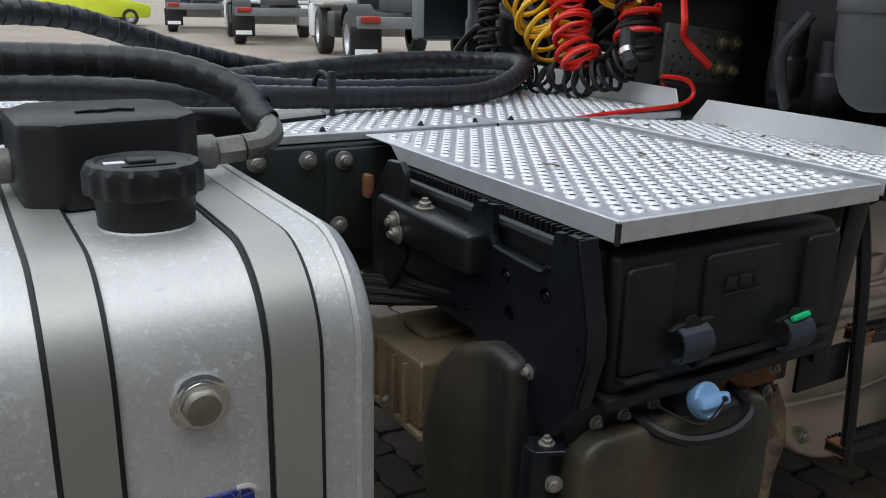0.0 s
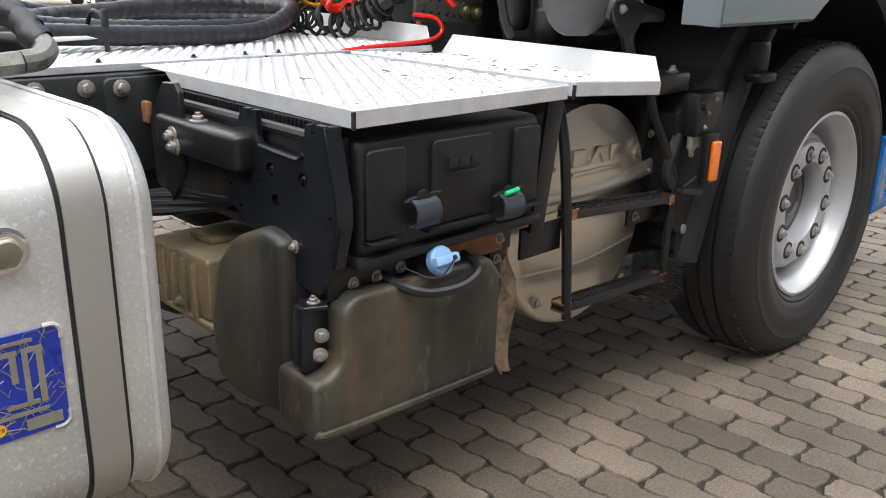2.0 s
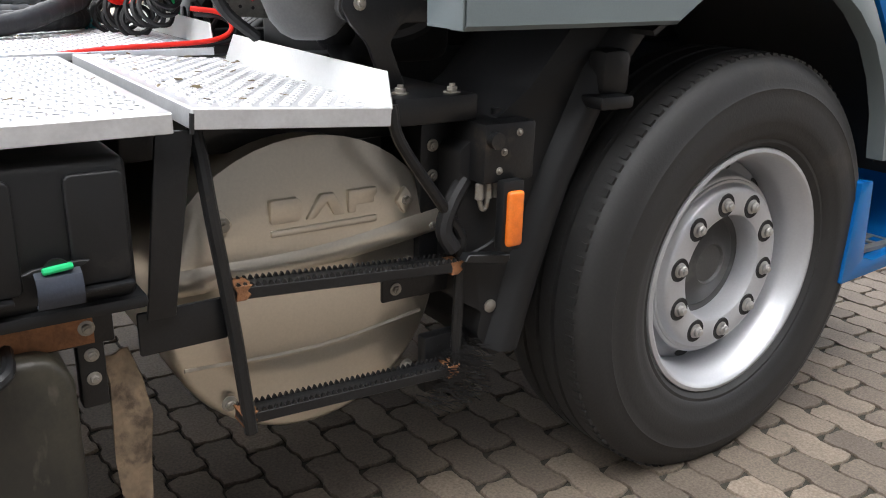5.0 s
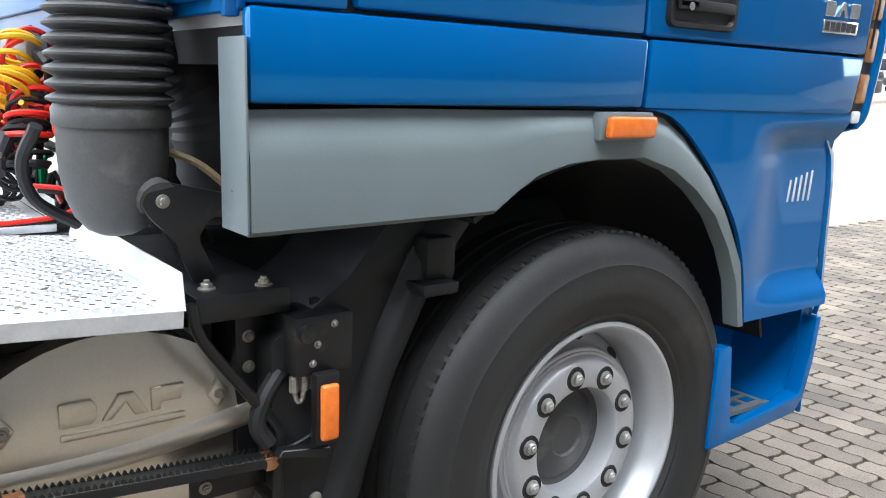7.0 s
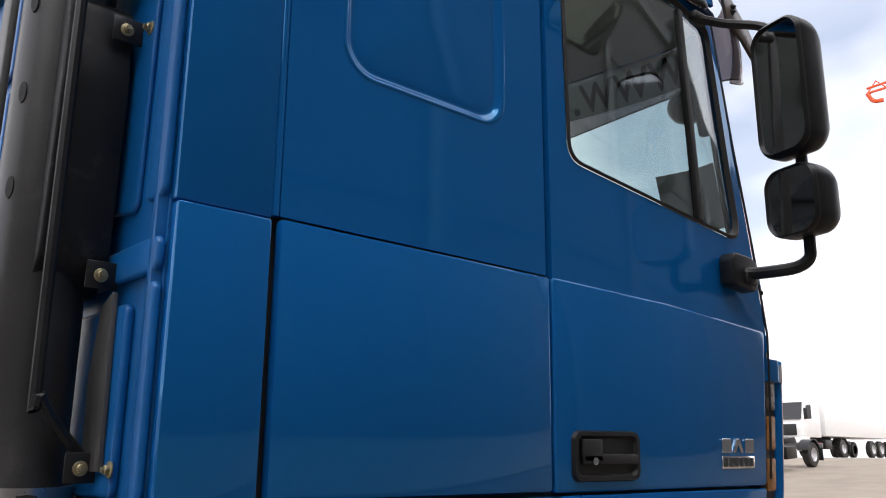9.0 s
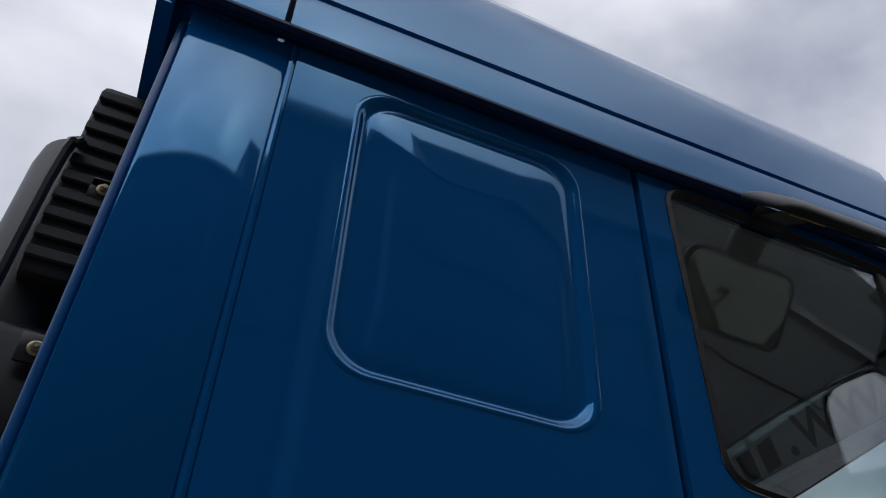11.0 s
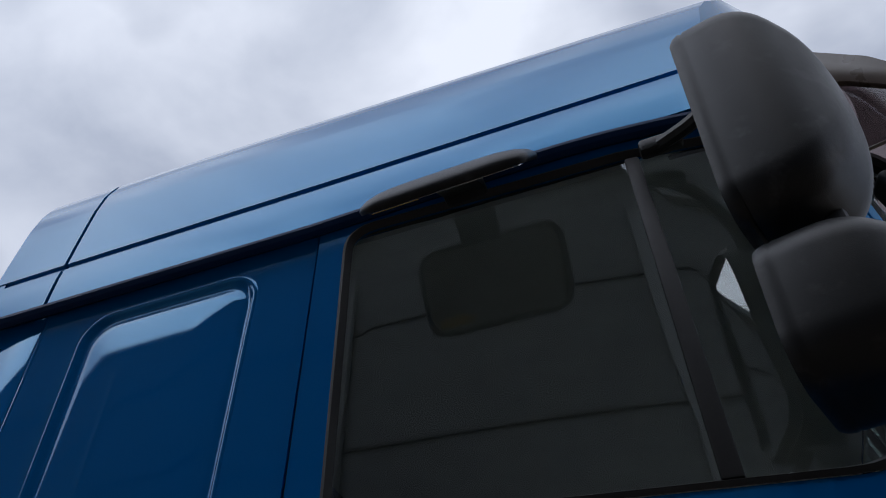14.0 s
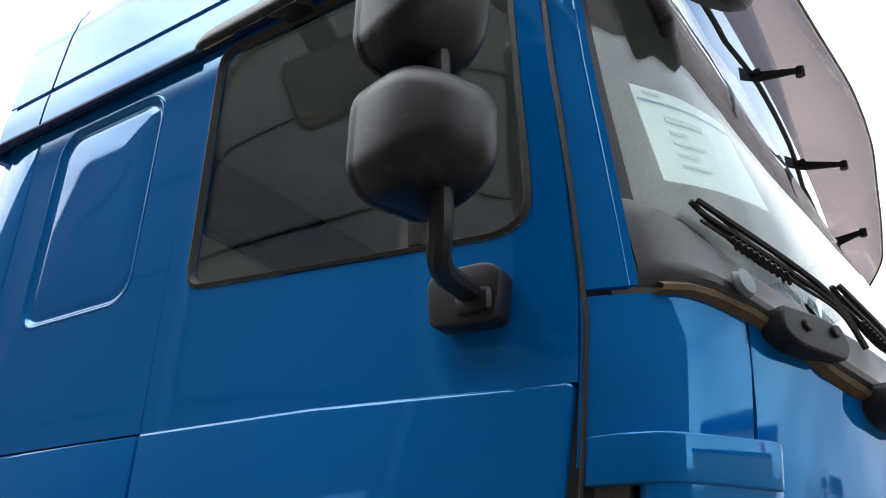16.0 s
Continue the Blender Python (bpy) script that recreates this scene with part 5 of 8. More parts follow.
for y, tip in ((0.30, (1.108, 0.421, 2.885)), (1.00, (1.137, 1.005, 2.905)), (1.56, (1.145, 1.600, 2.903)), (2.14, (1.120, 2.140, 2.890))):
    tip = Vector(tip)
    f0 = Vector((front_x(y, 2.87), y, bar_z(y)))
    hub = f0.lerp(tip, 0.30) + Vector((0.0, 0.0, -0.004))
    b = B()
    w = Vector((0, 0.020, 0))
    grid(b, [[f0 + Vector((0, 0, 0.045)), f0 + Vector((0, 0, -0.005))], [hub + Vector((0, 0, 0.020)), hub + Vector((0, 0, -0.018))], [tip + Vector((0, 0, 0.008)), tip + Vector((0, 0, -0.008))]], 0.007)
    cyl(b, tip + Vector((0, 0, -0.016)), tip + Vector((0, 0, 0.012)), 0.012, n=10)
    cyl(b, hub + Vector((0, -0.012, 0.018)), hub + Vector((0, 0.012, 0.018)), 0.011, n=8)
    part("visor_bracket", b, M["black"], vis)
b = B()
tube(b, [(front_x(y, 2.87) + 0.030, y, bar_z(y)) for y in span(0.14, 2.36, 24)], 0.007, 6, 1, smooth=False)
part("visor_bar", b, M["seal"], vis)
# front mirror with its arm, and the small ramp mirror
x0 = front_x(0.27, 2.86)
b = B()
tube(b, [(x0 - 0.01, 0.25, 2.875), (x0 + 0.035, 0.255, 2.845), (x0 + 0.065, 0.27, 2.80), (x0 + 0.080, 0.275, 2.755)], 0.018, 8)
fm = part("front_mirror_arm", b, M["black"], truck)
b = B()
lathe(b, [(0, -0.03), (0.045, -0.028), (0.062, -0.015), (0.066, 0.0), (0.055, 0.030), (0.03, 0.048), (0, 0.052)], (0, 0, 0), (0, 0, 1), 22)
b.transform(Matrix.Translation((x0 + 0.120, 0.33, 2.730)) @ aim((0, 0, 0), (0.55, -0.25, 0.75)) @ Matrix.Diagonal((1.65, 1.0, 1.0, 1)))
part("front_mirror", b, M["black"], fm, "black front mirror housing")
b = B()
box(b, (-0.016, -0.032, -0.095), (0.016, 0.032, 0.095), 0.014, 3)
b.transform(Matrix.Translation((front_x(0.22, 2.62) + 0.02, 0.215, 2.665)) @ pose(0, 0, 0, 0, -12, 10))
part("ramp_mirror", b, M["black"], fm)


# ---- mirrors ----
def mirror_head(name, c, w, h, d, yaw, parent):
    m = Matrix.Translation(c) @ pose(0, 0, 0, 0, 0, yaw)
    b = B()
    rings = []
    prof = [(-d / 2, 0.95, 0.0), (-d / 2 + 0.006, 0.985, 0.0), (-d / 2 + 0.014, 1.0, 0.0), (-d / 2 + 0.018, 0.985, 0.0), (-d / 2 + 0.021, 1.0, 0.0)]
    for i in range(15):
        q = math.sin(1.5708 * i / 15)
        prof.append((d * (-0.16 + 0.67 * q), (1 - q ** 2.5) ** 0.42, 0.20 * q ** 1.6))
    for x, k, cut in prof:
        ring = []
        for y, z in round_rect(-w / 2 * k, w / 2 * k, -h / 2 * k, h / 2 * k, 0.30 * w * k, 8):
            floor_z = -h / 2 * (1 - 1.25 * cut)
            ring.append(m @ Vector((x, y, floor_z + (z - floor_z) * 0.12 if z < floor_z else z)))
        rings.append(ring)
    grid(b, [r + r[:1] for r in rings])
    b.faces.new([b.verts.new(q) for q in rings[-1]])
    rr = [m @ Vector((-d / 2 + 0.014, y, z)) for y, z in round_rect(-w / 2 * 0.9, w / 2 * 0.9, -h / 2 * 0.92, h / 2 * 0.92, 0.30 * w, 8)]
    grid(b, [rings[0] + rings[0][:1], rr + rr[:1]])
    bmesh.ops.remove_doubles(b, verts=b.verts[:], dist=1e-5)
    bmesh.ops.recalc_face_normals(b, faces=b.faces)
    ob = part(name, b, M["mirrorblack"], parent, "black textured mirror housing", 50)
    b = B()
    b.faces.new([b.verts.new(m @ Vector((-d / 2 + 0.010, y, z))) for y, z in round_rect(-w / 2 * 0.91, w / 2 * 0.91, -h / 2 * 0.93, h / 2 * 0.93, 0.26 * w, 6)])
    bmesh.ops.solidify(b, geom=b.faces[:], thickness=0.004)
    part("mirror_glass", b, M["mirror"], ob)
    return ob


for s in (0, 1):
    def Y(y, s=s):
        return y if s == 0 else 2 * YC - y
    k = 1 if s == 0 else -1
    b = B()
    tube(b, [(0.74, Y(-0.02), 2.03), (0.765, Y(-0.075), 2.022), (0.79, Y(-0.170), 2.022), (0.812, Y(-0.210), 2.045), (0.815, Y(-0.216), 2.09), (0.812, Y(-0.218), 2.2), (0.805, Y(-0.222), 2.4), (0.80, Y(-0.225), 2.62)], 0.017, 10)
    arm = part("mirror_arm", b, M["black"], truck)
    b = B()
    tube(b, [(0.80, Y(-0.22), 2.68), (0.79, Y(-0.15), 2.748), (0.73, Y(-0.06), 2.770), (0.655, Y(-0.012), 2.778)], 0.014, 8)
    part("upper_arm", b, M["black"], truck)
    b = B()
    box(b, (0.63, min(Y(-0.03), Y(0.0)), 2.765), (0.70, max(Y(-0.03), Y(0.0)), 2.795), 0.008)
    part("arm_foot", b, M["black"], arm)
    b = B()
    prism(b, round_poly([(0.69, 1.985), (0.79, 1.975), (0.80, 2.055), (0.78, 2.072), (0.70, 2.078), (0.685, 2.06)], 0.015), "y", Y(-0.048), Y(0.0), 0.012, 3)
    part("arm_mount", b, M["black"], arm)
    b = B()
    box(b, (0.735, min(Y(-0.06), Y(-0.01)), 1.99), (0.787, max(Y(-0.06), Y(-0.01)), 2.03), 0.010)
    part("mount_knuckle", b, M["black"], arm)
    mirror_head("main_mirror", (0.793, Y(-0.228), 2.522), 0.180, 0.398, 0.140, -14 * k, arm)
    mirror_head("wide_angle_mirror", (0.800, Y(-0.228), 2.196), 0.182, 0.194, 0.140, -14 * k, arm)
    # kerb mirror above the door window: a tilted head on a short stem
    tilt = Matrix.Translation((0.322, Y(-0.124), 2.734)) @ pose(0, 0, 0, 49 * k, 0, 0)
    b = B()
    rings = []
    for up, ins in ((-0.004, 0.006), (-0.006, 0.002), (0.0, 0.0), (0.008, 0.003), (0.016, 0.014), (0.022, 0.032), (0.025, 0.055), (0.026, 0.078)):
        rings.append([tilt @ Vector((u, v, up * 1.0)) for u, v in round_rect(-0.148 + ins, 0.148 - ins, -0.090 + ins, 0.090 - ins, max(0.008, 0.042 - 0.4 * ins), 6)])
    grid(b, [r + r[:1] for r in rings])
    b.faces.new([b.verts.new(q) for q in rings[-1]])
    b.faces.new([b.verts.new(q) for q in rings[0]])
    bmesh.ops.remove_doubles(b, verts=b.verts[:], dist=1e-5)
    bmesh.ops.recalc_face_normals(b, faces=b.faces)
    km = part("kerb_mirror", b, M["mirrorblack"], truck, "black kerb mirror above the door window", 50)
    b = B()
    prism(b, round_rect(-0.136, 0.136, -0.078, 0.078, 0.034), "z", -0.008, -0.0055, m=tilt)
    part("mirror_glass", b, M["mirror"], km)
    # flat yellow patch near one edge of the mirror glass
    b = B()
    prism(b, round_poly([(-0.125, -0.070), (-0.070, -0.072), (-0.040, -0.062), (-0.075, -0.050), (-0.118, -0.052)], 0.006), "z", -0.0095, -0.0082, m=tilt)
    part("yellow_label", b, M["yellow"], km, "small yellow patch")
    b = B()
    prism(b, [(Y(0.006), 2.835), (Y(-0.030), 2.842), (Y(-0.095), 2.80), (Y(-0.125), 2.772), (Y(-0.105), 2.752), (Y(-0.070), 2.785), (Y(-0.020), 2.818), (Y(0.006), 2.815)], "x", 0.272, 0.352, 0.006)
    part("mirror_stem", b, M["black"], km)


DRAWING.clear()

# ---- front wheels ----
WC = (0.017, 0.497)


def road_wheel(Y, s):
    def pr(profile, n=64, closed=False):
        b = B()
        lathe(b, [(r, h) for r, h in profile], (WC[0], Y(0.0), WC[1]), (0, s, 0), n, closed)
        return b
    side = [(0.292, 0.075), (0.300, 0.050), (0.318, 0.034), (0.324, 0.028), (0.332, 0.0285), (0.336, 0.024), (0.352, 0.018), (0.372, 0.0125), (0.376, 0.0105), (0.390, 0.0095), (0.405, 0.009), (0.425, 0.0095), (0.445, 0.012), (0.449, 0.0105), (0.454, 0.0135), (0.468, 0.017), (0.482, 0.0225), (0.494, 0.029), (0.504, 0.037), (0.512, 0.046), (0.5175, 0.056), (0.521, 0.068), (0.523, 0.082), (0.524, 0.098)]
    for g in (0.108, 0.158, 0.208):
        side += [(0.525, g), (0.513, g + 0.002), (0.513, g + 0.010), (0.525, g + 0.012)]
    side += [(0.523, 0.26), (0.518, 0.28), (0.50, 0.31), (0.45, 0.328), (0.38, 0.325), (0.30, 0.29)]
    tyre = part("wheel", pr(side, 96), M["rubber"], truck, "black road tyre on a silver steel wheel", 40)
    lug = B()
    for q in range(110):
        a = 6.283185 * q / 110
        c, d = math.cos(a), math.sin(a)
        m = Matrix.Translation((WC[0], 0, WC[1])) @ Matrix(((c, 0, -d, 0), (0, 1, 0, 0), (d, 0, c, 0), (0, 0, 0, 1)))
        lo, hi = sorted((Y(0.054), Y(0.088)))
        for x0, x1, y0, y1 in ((0.5155, 0.5225, lo, hi),):
            t = [m @ Vector((x, y, z)) for x in (x0, x1) for y in (y0, y1) for z in (-0.0085, 0.0085)]
            vs_ = [lug.verts.new(p) for p in t]
            for f in ((0, 1, 3, 2), (4, 6, 7, 5), (0, 4, 5, 1), (2, 3, 7, 6), (0, 2, 6, 4), (1, 5, 7, 3)):
                lug.faces.new([vs_[e] for e in f])
    bmesh.ops.recalc_face_normals(lug, faces=lug.faces)
    part("tread_lug", lug, M["rubber"], tyre)["kind"] = "stuff"
    rim = part("rim", pr([(0.268, 0.30), (0.276, 0.12), (0.290, 0.075), (0.304, 0.060), (0.310, 0.052), (0.312, 0.044), (0.308, 0.036), (0.299, 0.034), (0.293, 0.038), (0.288, 0.050), (0.280, 0.068), (0.272, 0.080), (0.268, 0.100), (0.265, 0.16), (0.258, 0.215), (0.256, 0.26)]), M["wheel"], tyre, "silver steel rim", 45)
    part("wheel_disc", pr([(0.268, 0.170), (0.263, 0.154), (0.254, 0.146), (0.240, 0.141), (0.2335, 0.134), (0.2300, 0.118), (0.2285, 0.106), (0.225, 0.103), (0.221, 0.103), (0.219, 0.099), (0.213, 0.099), (0.209, 0.094), (0.206, 0.084), (0.200, 0.078), (0.192, 0.076), (0.142, 0.076), (0.137, 0.079), (0.134, 0.088), (0.133, 0.14)]), M["wheel"], tyre, "silver wheel disc", 35)
    part("hub", pr([(0.136, 0.086), (0.134, 0.14), (0.118, 0.145), (0.105, 0.135), (0.075, 0.130), (0.06, 0.120), (0.052, 0.118), (0.048, 0.125), (0, 0.128)]), M["castgrey"], tyre, "dark greasy wheel hub", 40)
    nb = B()
    hexa = [(0.0150 * math.cos(q * 1.0472), 0.0150 * math.sin(q * 1.0472)) for q in range(6)]
    lathe(nb, [(0.018, 0.001), (0.0185, 0.004), (0.015, 0.006), (0, 0.006)], (0, 0, 0), (0, 0, 1), 18)
    prism(nb, hexa, "z", 0.005, 0.016, 0.003, 1)
    cyl(nb, (0, 0, 0.015), (0, 0, 0.021), 0.008, n=10, bev=0.002)
    nut = mesh_of("wheel_nut", nb, M["wheelnut"])
    # black discs round the nuts put the shade of their recesses into colour
    rb = B()
    lathe(rb, [(0, 0.0012), (0.0260, 0.0012), (0.028, 0.0025), (0.0298, 0.0)], (0, 0, 0), (0, 0, 1), 20)
    recess = mesh_of("nut_recess", rb, M["seal"])
    for k in range(10):
        a = radians(98.5 + 36 * k)
        piece("nut_recess", recess, aim((WC[0] + 0.1675 * math.cos(a), Y(0.0765), WC[1] + 0.1675 * math.sin(a)), (0, -s, 0)), tyre)
        piece("wheel_nut", nut, aim((WC[0] + 0.1675 * math.cos(a), Y(0.0775), WC[1] + 0.1675 * math.sin(a)), (0, -s, 0), 1.0, 17 * k), tyre)
    ob = B()
    lathe(ob, [(0, 0), (0.016, 0.0), (0.018, 0.001), (0.016, -0.002)], (0, 0, 0), (0, 0, 1), 14)
    hole = mesh_of("hand_hole", ob, M["farblack"])
    for k in range(10):
        a = radians(118 + 36 * k)
        u = Vector((math.cos(a), 0, math.sin(a)))
        d = (Vector((0, -s, 0)) + u * 0.25).normalized()
        r = Matrix((u.cross(d), d.cross(u.cross(d)), d)).transposed().to_4x4()
        piece("hand_hole", hole, Matrix.Translation(Vector((WC[0], Y(0.1425), WC[1])) + u * 0.2475) @ r @ Matrix.Diagonal((1.45, 0.62, 1, 1)), tyre)


road_wheel(lambda y: y, 1)
road_wheel(lambda y: 2 * YC - y, -1)

# wheel-arch liner and mudguard behind the front wheel
for s in (0, 1):
    def Y(y, s=s):
        return y if s == 0 else 2 * YC - y
    arc = [(WC[0] + 0.70 * math.cos(radians(a)), WC[1] + 0.70 * math.sin(radians(a))) for a in range(14, 126, 5)]
    b = B()
    grid(b, [[(x, Y(y), z) for x, z in arc] for y in (0.034, 0.25, 0.70)], 0.012)
    part("wheel_arch_liner", b, M["farblack"], truck)
    b = B()
    prism(b, round_poly([(-0.30, 1.09), (-0.365, 1.05), (-0.425, 0.965), (-0.395, 0.945), (-0.405, 0.925), (-0.50, 0.76), (-0.565, 0.60), (-0.615, 0.415), (-0.66, 0.412), (-0.70, 0.47), (-0.69, 0.52), (-0.755, 0.56), (-0.76, 0.86), (-0.60, 0.965), (-0.48, 1.10)], 0.01), "y", Y(0.13), Y(0.42), 0.010)
    mg = part("mudguard", b, M["black"], truck, "black moulded plastic mudguard")
    b = B()
    rows = []
    for o, y in ((0.0, 0.135), (0.006, 0.10), (0.03, 0.092), (0.055, 0.10), (0.075, 0.135)):
        rows.append([(x - o * c, Y(y), z + o * d) for x, z, c, d in ((-0.31, 1.07, 0.6, 0.8), (-0.405, 0.955, 0.8, 0.6), (-0.50, 0.77, 0.9, 0.35), (-0.56, 0.60, 0.97, 0.2), (-0.61, 0.43, 1, 0.1))])
    grid(b, rows, 0.008 * (1 if s == 0 else -1))
    part("mudguard_rim", b, M["black"], mg, sharp=50)
    b = B()
    box(b, (-0.478, min(Y(0.05), Y(0.14)), 0.925), (-0.388, max(Y(0.05), Y(0.14)), 0.952), 0.008)
    box(b, (-0.45, min(Y(0.08), Y(0.14)), 0.94), (-0.37, max(Y(0.08), Y(0.14)), 1.04), 0.02, 2, Matrix.Identity(4))
    part("mudguard_stay", b, M["black"], mg)
    b = B()
    lathe(b, [(0, 0), (0.014, 0), (0.014, 0.004), (0.009, 0.007), (0, 0.008)], (-0.672, Y(0.128), 0.53), (0, -1 if s == 0 else 1, 0), 16)
    part("rivet", b, M["bolt"], mg)
    rnd = random.Random(5)
    b = B()
    for k in range(420):
        z = rnd.uniform(0.345, 0.465)
        x = rnd.uniform(-0.84 + 0.5 * (z - 0.345), -0.705)
        y = Y(rnd.uniform(0.09, 0.16))
        tube(b, [(x, y, z), (x + rnd.uniform(0.010, 0.034), y - 0.006, z - rnd.uniform(0.002, 0.016))], 0.0011, 3, smooth=False)
    box(b, (-0.80, min(Y(0.17), Y(0.20)), 0.345), (-0.69, max(Y(0.17), Y(0.20)), 0.47), 0.005)
    sp = part("spray_brush", b, M["black"], mg, "frayed black spray-suppression bristles")
    sp["kind"] = "stuff"

# ---- chassis ----
for y in (0.84, 1.58):
    b = B()
    box(b, (-5.6, y, 0.69), (1.0, y + 0.08, 0.965), 0.008)
    rl = part("chassis_rail", b, M["chassis"], truck)
    if y < 1:
        bolts(rl, [(-2.108, 0.838, 0.940), (-2.002, 0.838, 0.938), (-1.932, 0.820, 0.936), (-2.004, 0.838, 0.807), (-1.945, 0.820, 0.802), (-2.33, 0.838, 0.92)], (0, -1, 0), 1.55)
b = B()
prism(b, round_poly([(-1.968, 0.745), (-1.80, 0.745), (-1.80, 0.958), (-1.968, 0.958)], 0.02), "y", 0.822, 0.84, 0.004)
part("rail_gusset", b, M["chassis"], truck)
for x in (-4.8, -3.2, -2.2, -0.9, 0.5):
    b = B()
    box(b, (x, 0.92, 0.74), (x + 0.1, 1.58, 0.92), 0.01)
    part("cross_member", b, M["chassis"], truck)
# rear axle wheels
for s in (0, 1):
    def Y(y, s=s):
        return y if s == 0 else 2 * YC - y
    b = B()
    lathe(b, [(0.29, 0.05), (0.36, 0.0), (0.47, 0.0), (0.525, 0.04), (0.53, 0.30), (0.46, 0.33), (0.29, 0.30)], (-3.9, Y(0.02), 0.5), (0, 1 if s == 0 else -1, 0), 48)
    rw = part("wheel", b, M["rubber"], truck)
    b = B()
    lathe(b, [(0.295, 0.04), (0.28, 0.06), (0.25, 0.17), (0.14, 0.17), (0.12, 0.10), (0, 0.10)], (-3.9, Y(0.02), 0.5), (0, 1 if s == 0 else -1, 0), 40)
    part("rim", b, M["wheel"], rw)
b = B()
cyl(b, (-3.9, 0.1, 0.5), (-3.9, 2.4, 0.5), 0.09)
part("rear_axle", b, M["chassis"], truck)
# engine and gearbox under the cab, near-black to stand for the shade there
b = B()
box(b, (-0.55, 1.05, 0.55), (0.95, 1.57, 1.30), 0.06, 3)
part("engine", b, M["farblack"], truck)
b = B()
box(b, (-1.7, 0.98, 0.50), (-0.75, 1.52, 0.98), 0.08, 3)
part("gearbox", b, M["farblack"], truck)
b = B()
box(b, (-0.74, 0.45, 0.98), (-0.55, 0.80, 1.34), 0.04, 3)
part("filter_housing", b, M["farblack"], truck)
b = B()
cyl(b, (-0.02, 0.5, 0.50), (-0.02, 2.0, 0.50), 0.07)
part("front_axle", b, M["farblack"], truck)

# more near-black parts, added to fill the underside and keep it dark
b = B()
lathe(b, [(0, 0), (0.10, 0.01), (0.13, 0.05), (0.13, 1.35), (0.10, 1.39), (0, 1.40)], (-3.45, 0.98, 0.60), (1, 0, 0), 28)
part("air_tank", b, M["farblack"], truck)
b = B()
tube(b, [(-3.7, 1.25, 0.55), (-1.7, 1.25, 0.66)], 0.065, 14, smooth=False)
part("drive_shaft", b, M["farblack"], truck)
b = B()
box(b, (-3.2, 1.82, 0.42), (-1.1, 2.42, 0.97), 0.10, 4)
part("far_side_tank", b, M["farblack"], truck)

# ---- tread-plate decks ----
def rim_field(x0, x1, y0, y1, z, pitch=0.0325, skip=None):
    """Raised punched rims in staggered rows."""
    b = B()
    d = B()
    j, y = 0, y0
    while y < y1:
        x = x0 + (pitch / 2 if j % 2 else 0)
        while x < x1:
            if not skip or not skip(x, y):
                lathe(b, [(0.0112, 0.0), (0.0098, 0.0024), (0.0080, 0.0040), (0.0066, 0.0042), (0.0060, 0.0034)], (x, y, z), (0, 0, 1), 8)
                d.faces.new([d.verts.new((x + 0.0061 * math.cos(q * 0.7854), y + 0.0061 * math.sin(q * 0.7854), z + 0.0036)) for q in range(8)])
            x += pitch
        y += pitch * 0.80
        j += 1
    return b, d


def deck(name, x0, x1, y0, y1, z, flange, label, parts=True, edge=0.03):
    b = B()
    box(b, (x0, y0, z - 0.004), (x1, y1, z), 0.001, 1)
    dk = part(name, b, M["galv"], truck, label)
    rb, rd = rim_field(x0 + edge, x1 - edge, y0 + edge, y1 - edge, z)
    r = part("raised_rim", rb, M["galvrim"], dk, sharp=50)
    r["kind"] = "stuff"
    # black discs paint the shade inside the holes; the plate stays uncut
    r = part("punched_hole", rd, M["farblack"], dk)
    r["kind"] = "stuff"
    for pts, axis, a, c in flange:
        f = B()
        prism(f, pts, axis, a, c, 0.0012, 1)
        part("folded_edge", f, M["galv"], dk)
    return dk


ZD = 0.980
d1 = deck("catwalk_plate", -1.868, -1.302, 0.080, 0.850, ZD,
          [([(-1.866, ZD - 0.032), (-1.302, ZD - 0.030), (-1.302, ZD - 0.001), (-1.866, ZD - 0.001)], "y", 0.0785, 0.0815),
           ([(0.080, ZD - 0.032), (0.70, ZD - 0.030), (0.735, ZD - 0.004), (0.850, ZD - 0.002), (0.850, ZD - 0.001), (0.080, ZD - 0.001)], "x", -1.8695, -1.8665)], "galvanised perforated catwalk plate over the battery box")
d2 = deck("catwalk_plate", -1.272, -0.935, 0.085, 0.850, ZD + 0.004,
          [([(-1.272, ZD - 0.028), (-0.935, ZD - 0.028), (-0.935, ZD + 0.003), (-1.272, ZD + 0.003)], "y", 0.0835, 0.0865),
           ([(0.085, ZD - 0.028), (0.85, ZD - 0.02), (0.85, ZD + 0.003), (0.085, ZD + 0.003)], "x", -1.2735, -1.2705)], "galvanised perforated catwalk plate beside the cab")
b = B()
prism(b, [(0.087, ZD + 0.0), (0.85, ZD + 0.0), (0.80, ZD + 0.064), (0.112, ZD + 0.060)], "x", -0.934, -0.930, 0.001, 1)
part("upturned_edge", b, M["whitemet"], d2, "pale upturned plate edge")
# black strips on the corners, painted as the shade in the open slits
for dk, x, y in ((d1, -1.8685, 0.0795), (d2, -1.2720, 0.0850)):
    b = B()
    box(b, (x - 0.0030, y - 0.0030, ZD - 0.034), (x + 0.0030, y + 0.0030, ZD - 0.004))
    part("corner_slit", b, M["farblack"], dk)
d2.matrix_basis = pose(-1.272, 0, ZD, 0, 3.9, 0) @ pose(1.272, 0, -ZD)
d3 = deck("catwalk_plate", -2.62, -1.535, 0.862, 1.62, ZD + 0.006, [([(-2.62, ZD - 0.012), (-1.535, ZD - 0.012), (-1.535, ZD + 0.005), (-2.62, ZD + 0.005)], "y", 0.8605, 0.8635)], "galvanised perforated catwalk plate over the chassis rails")
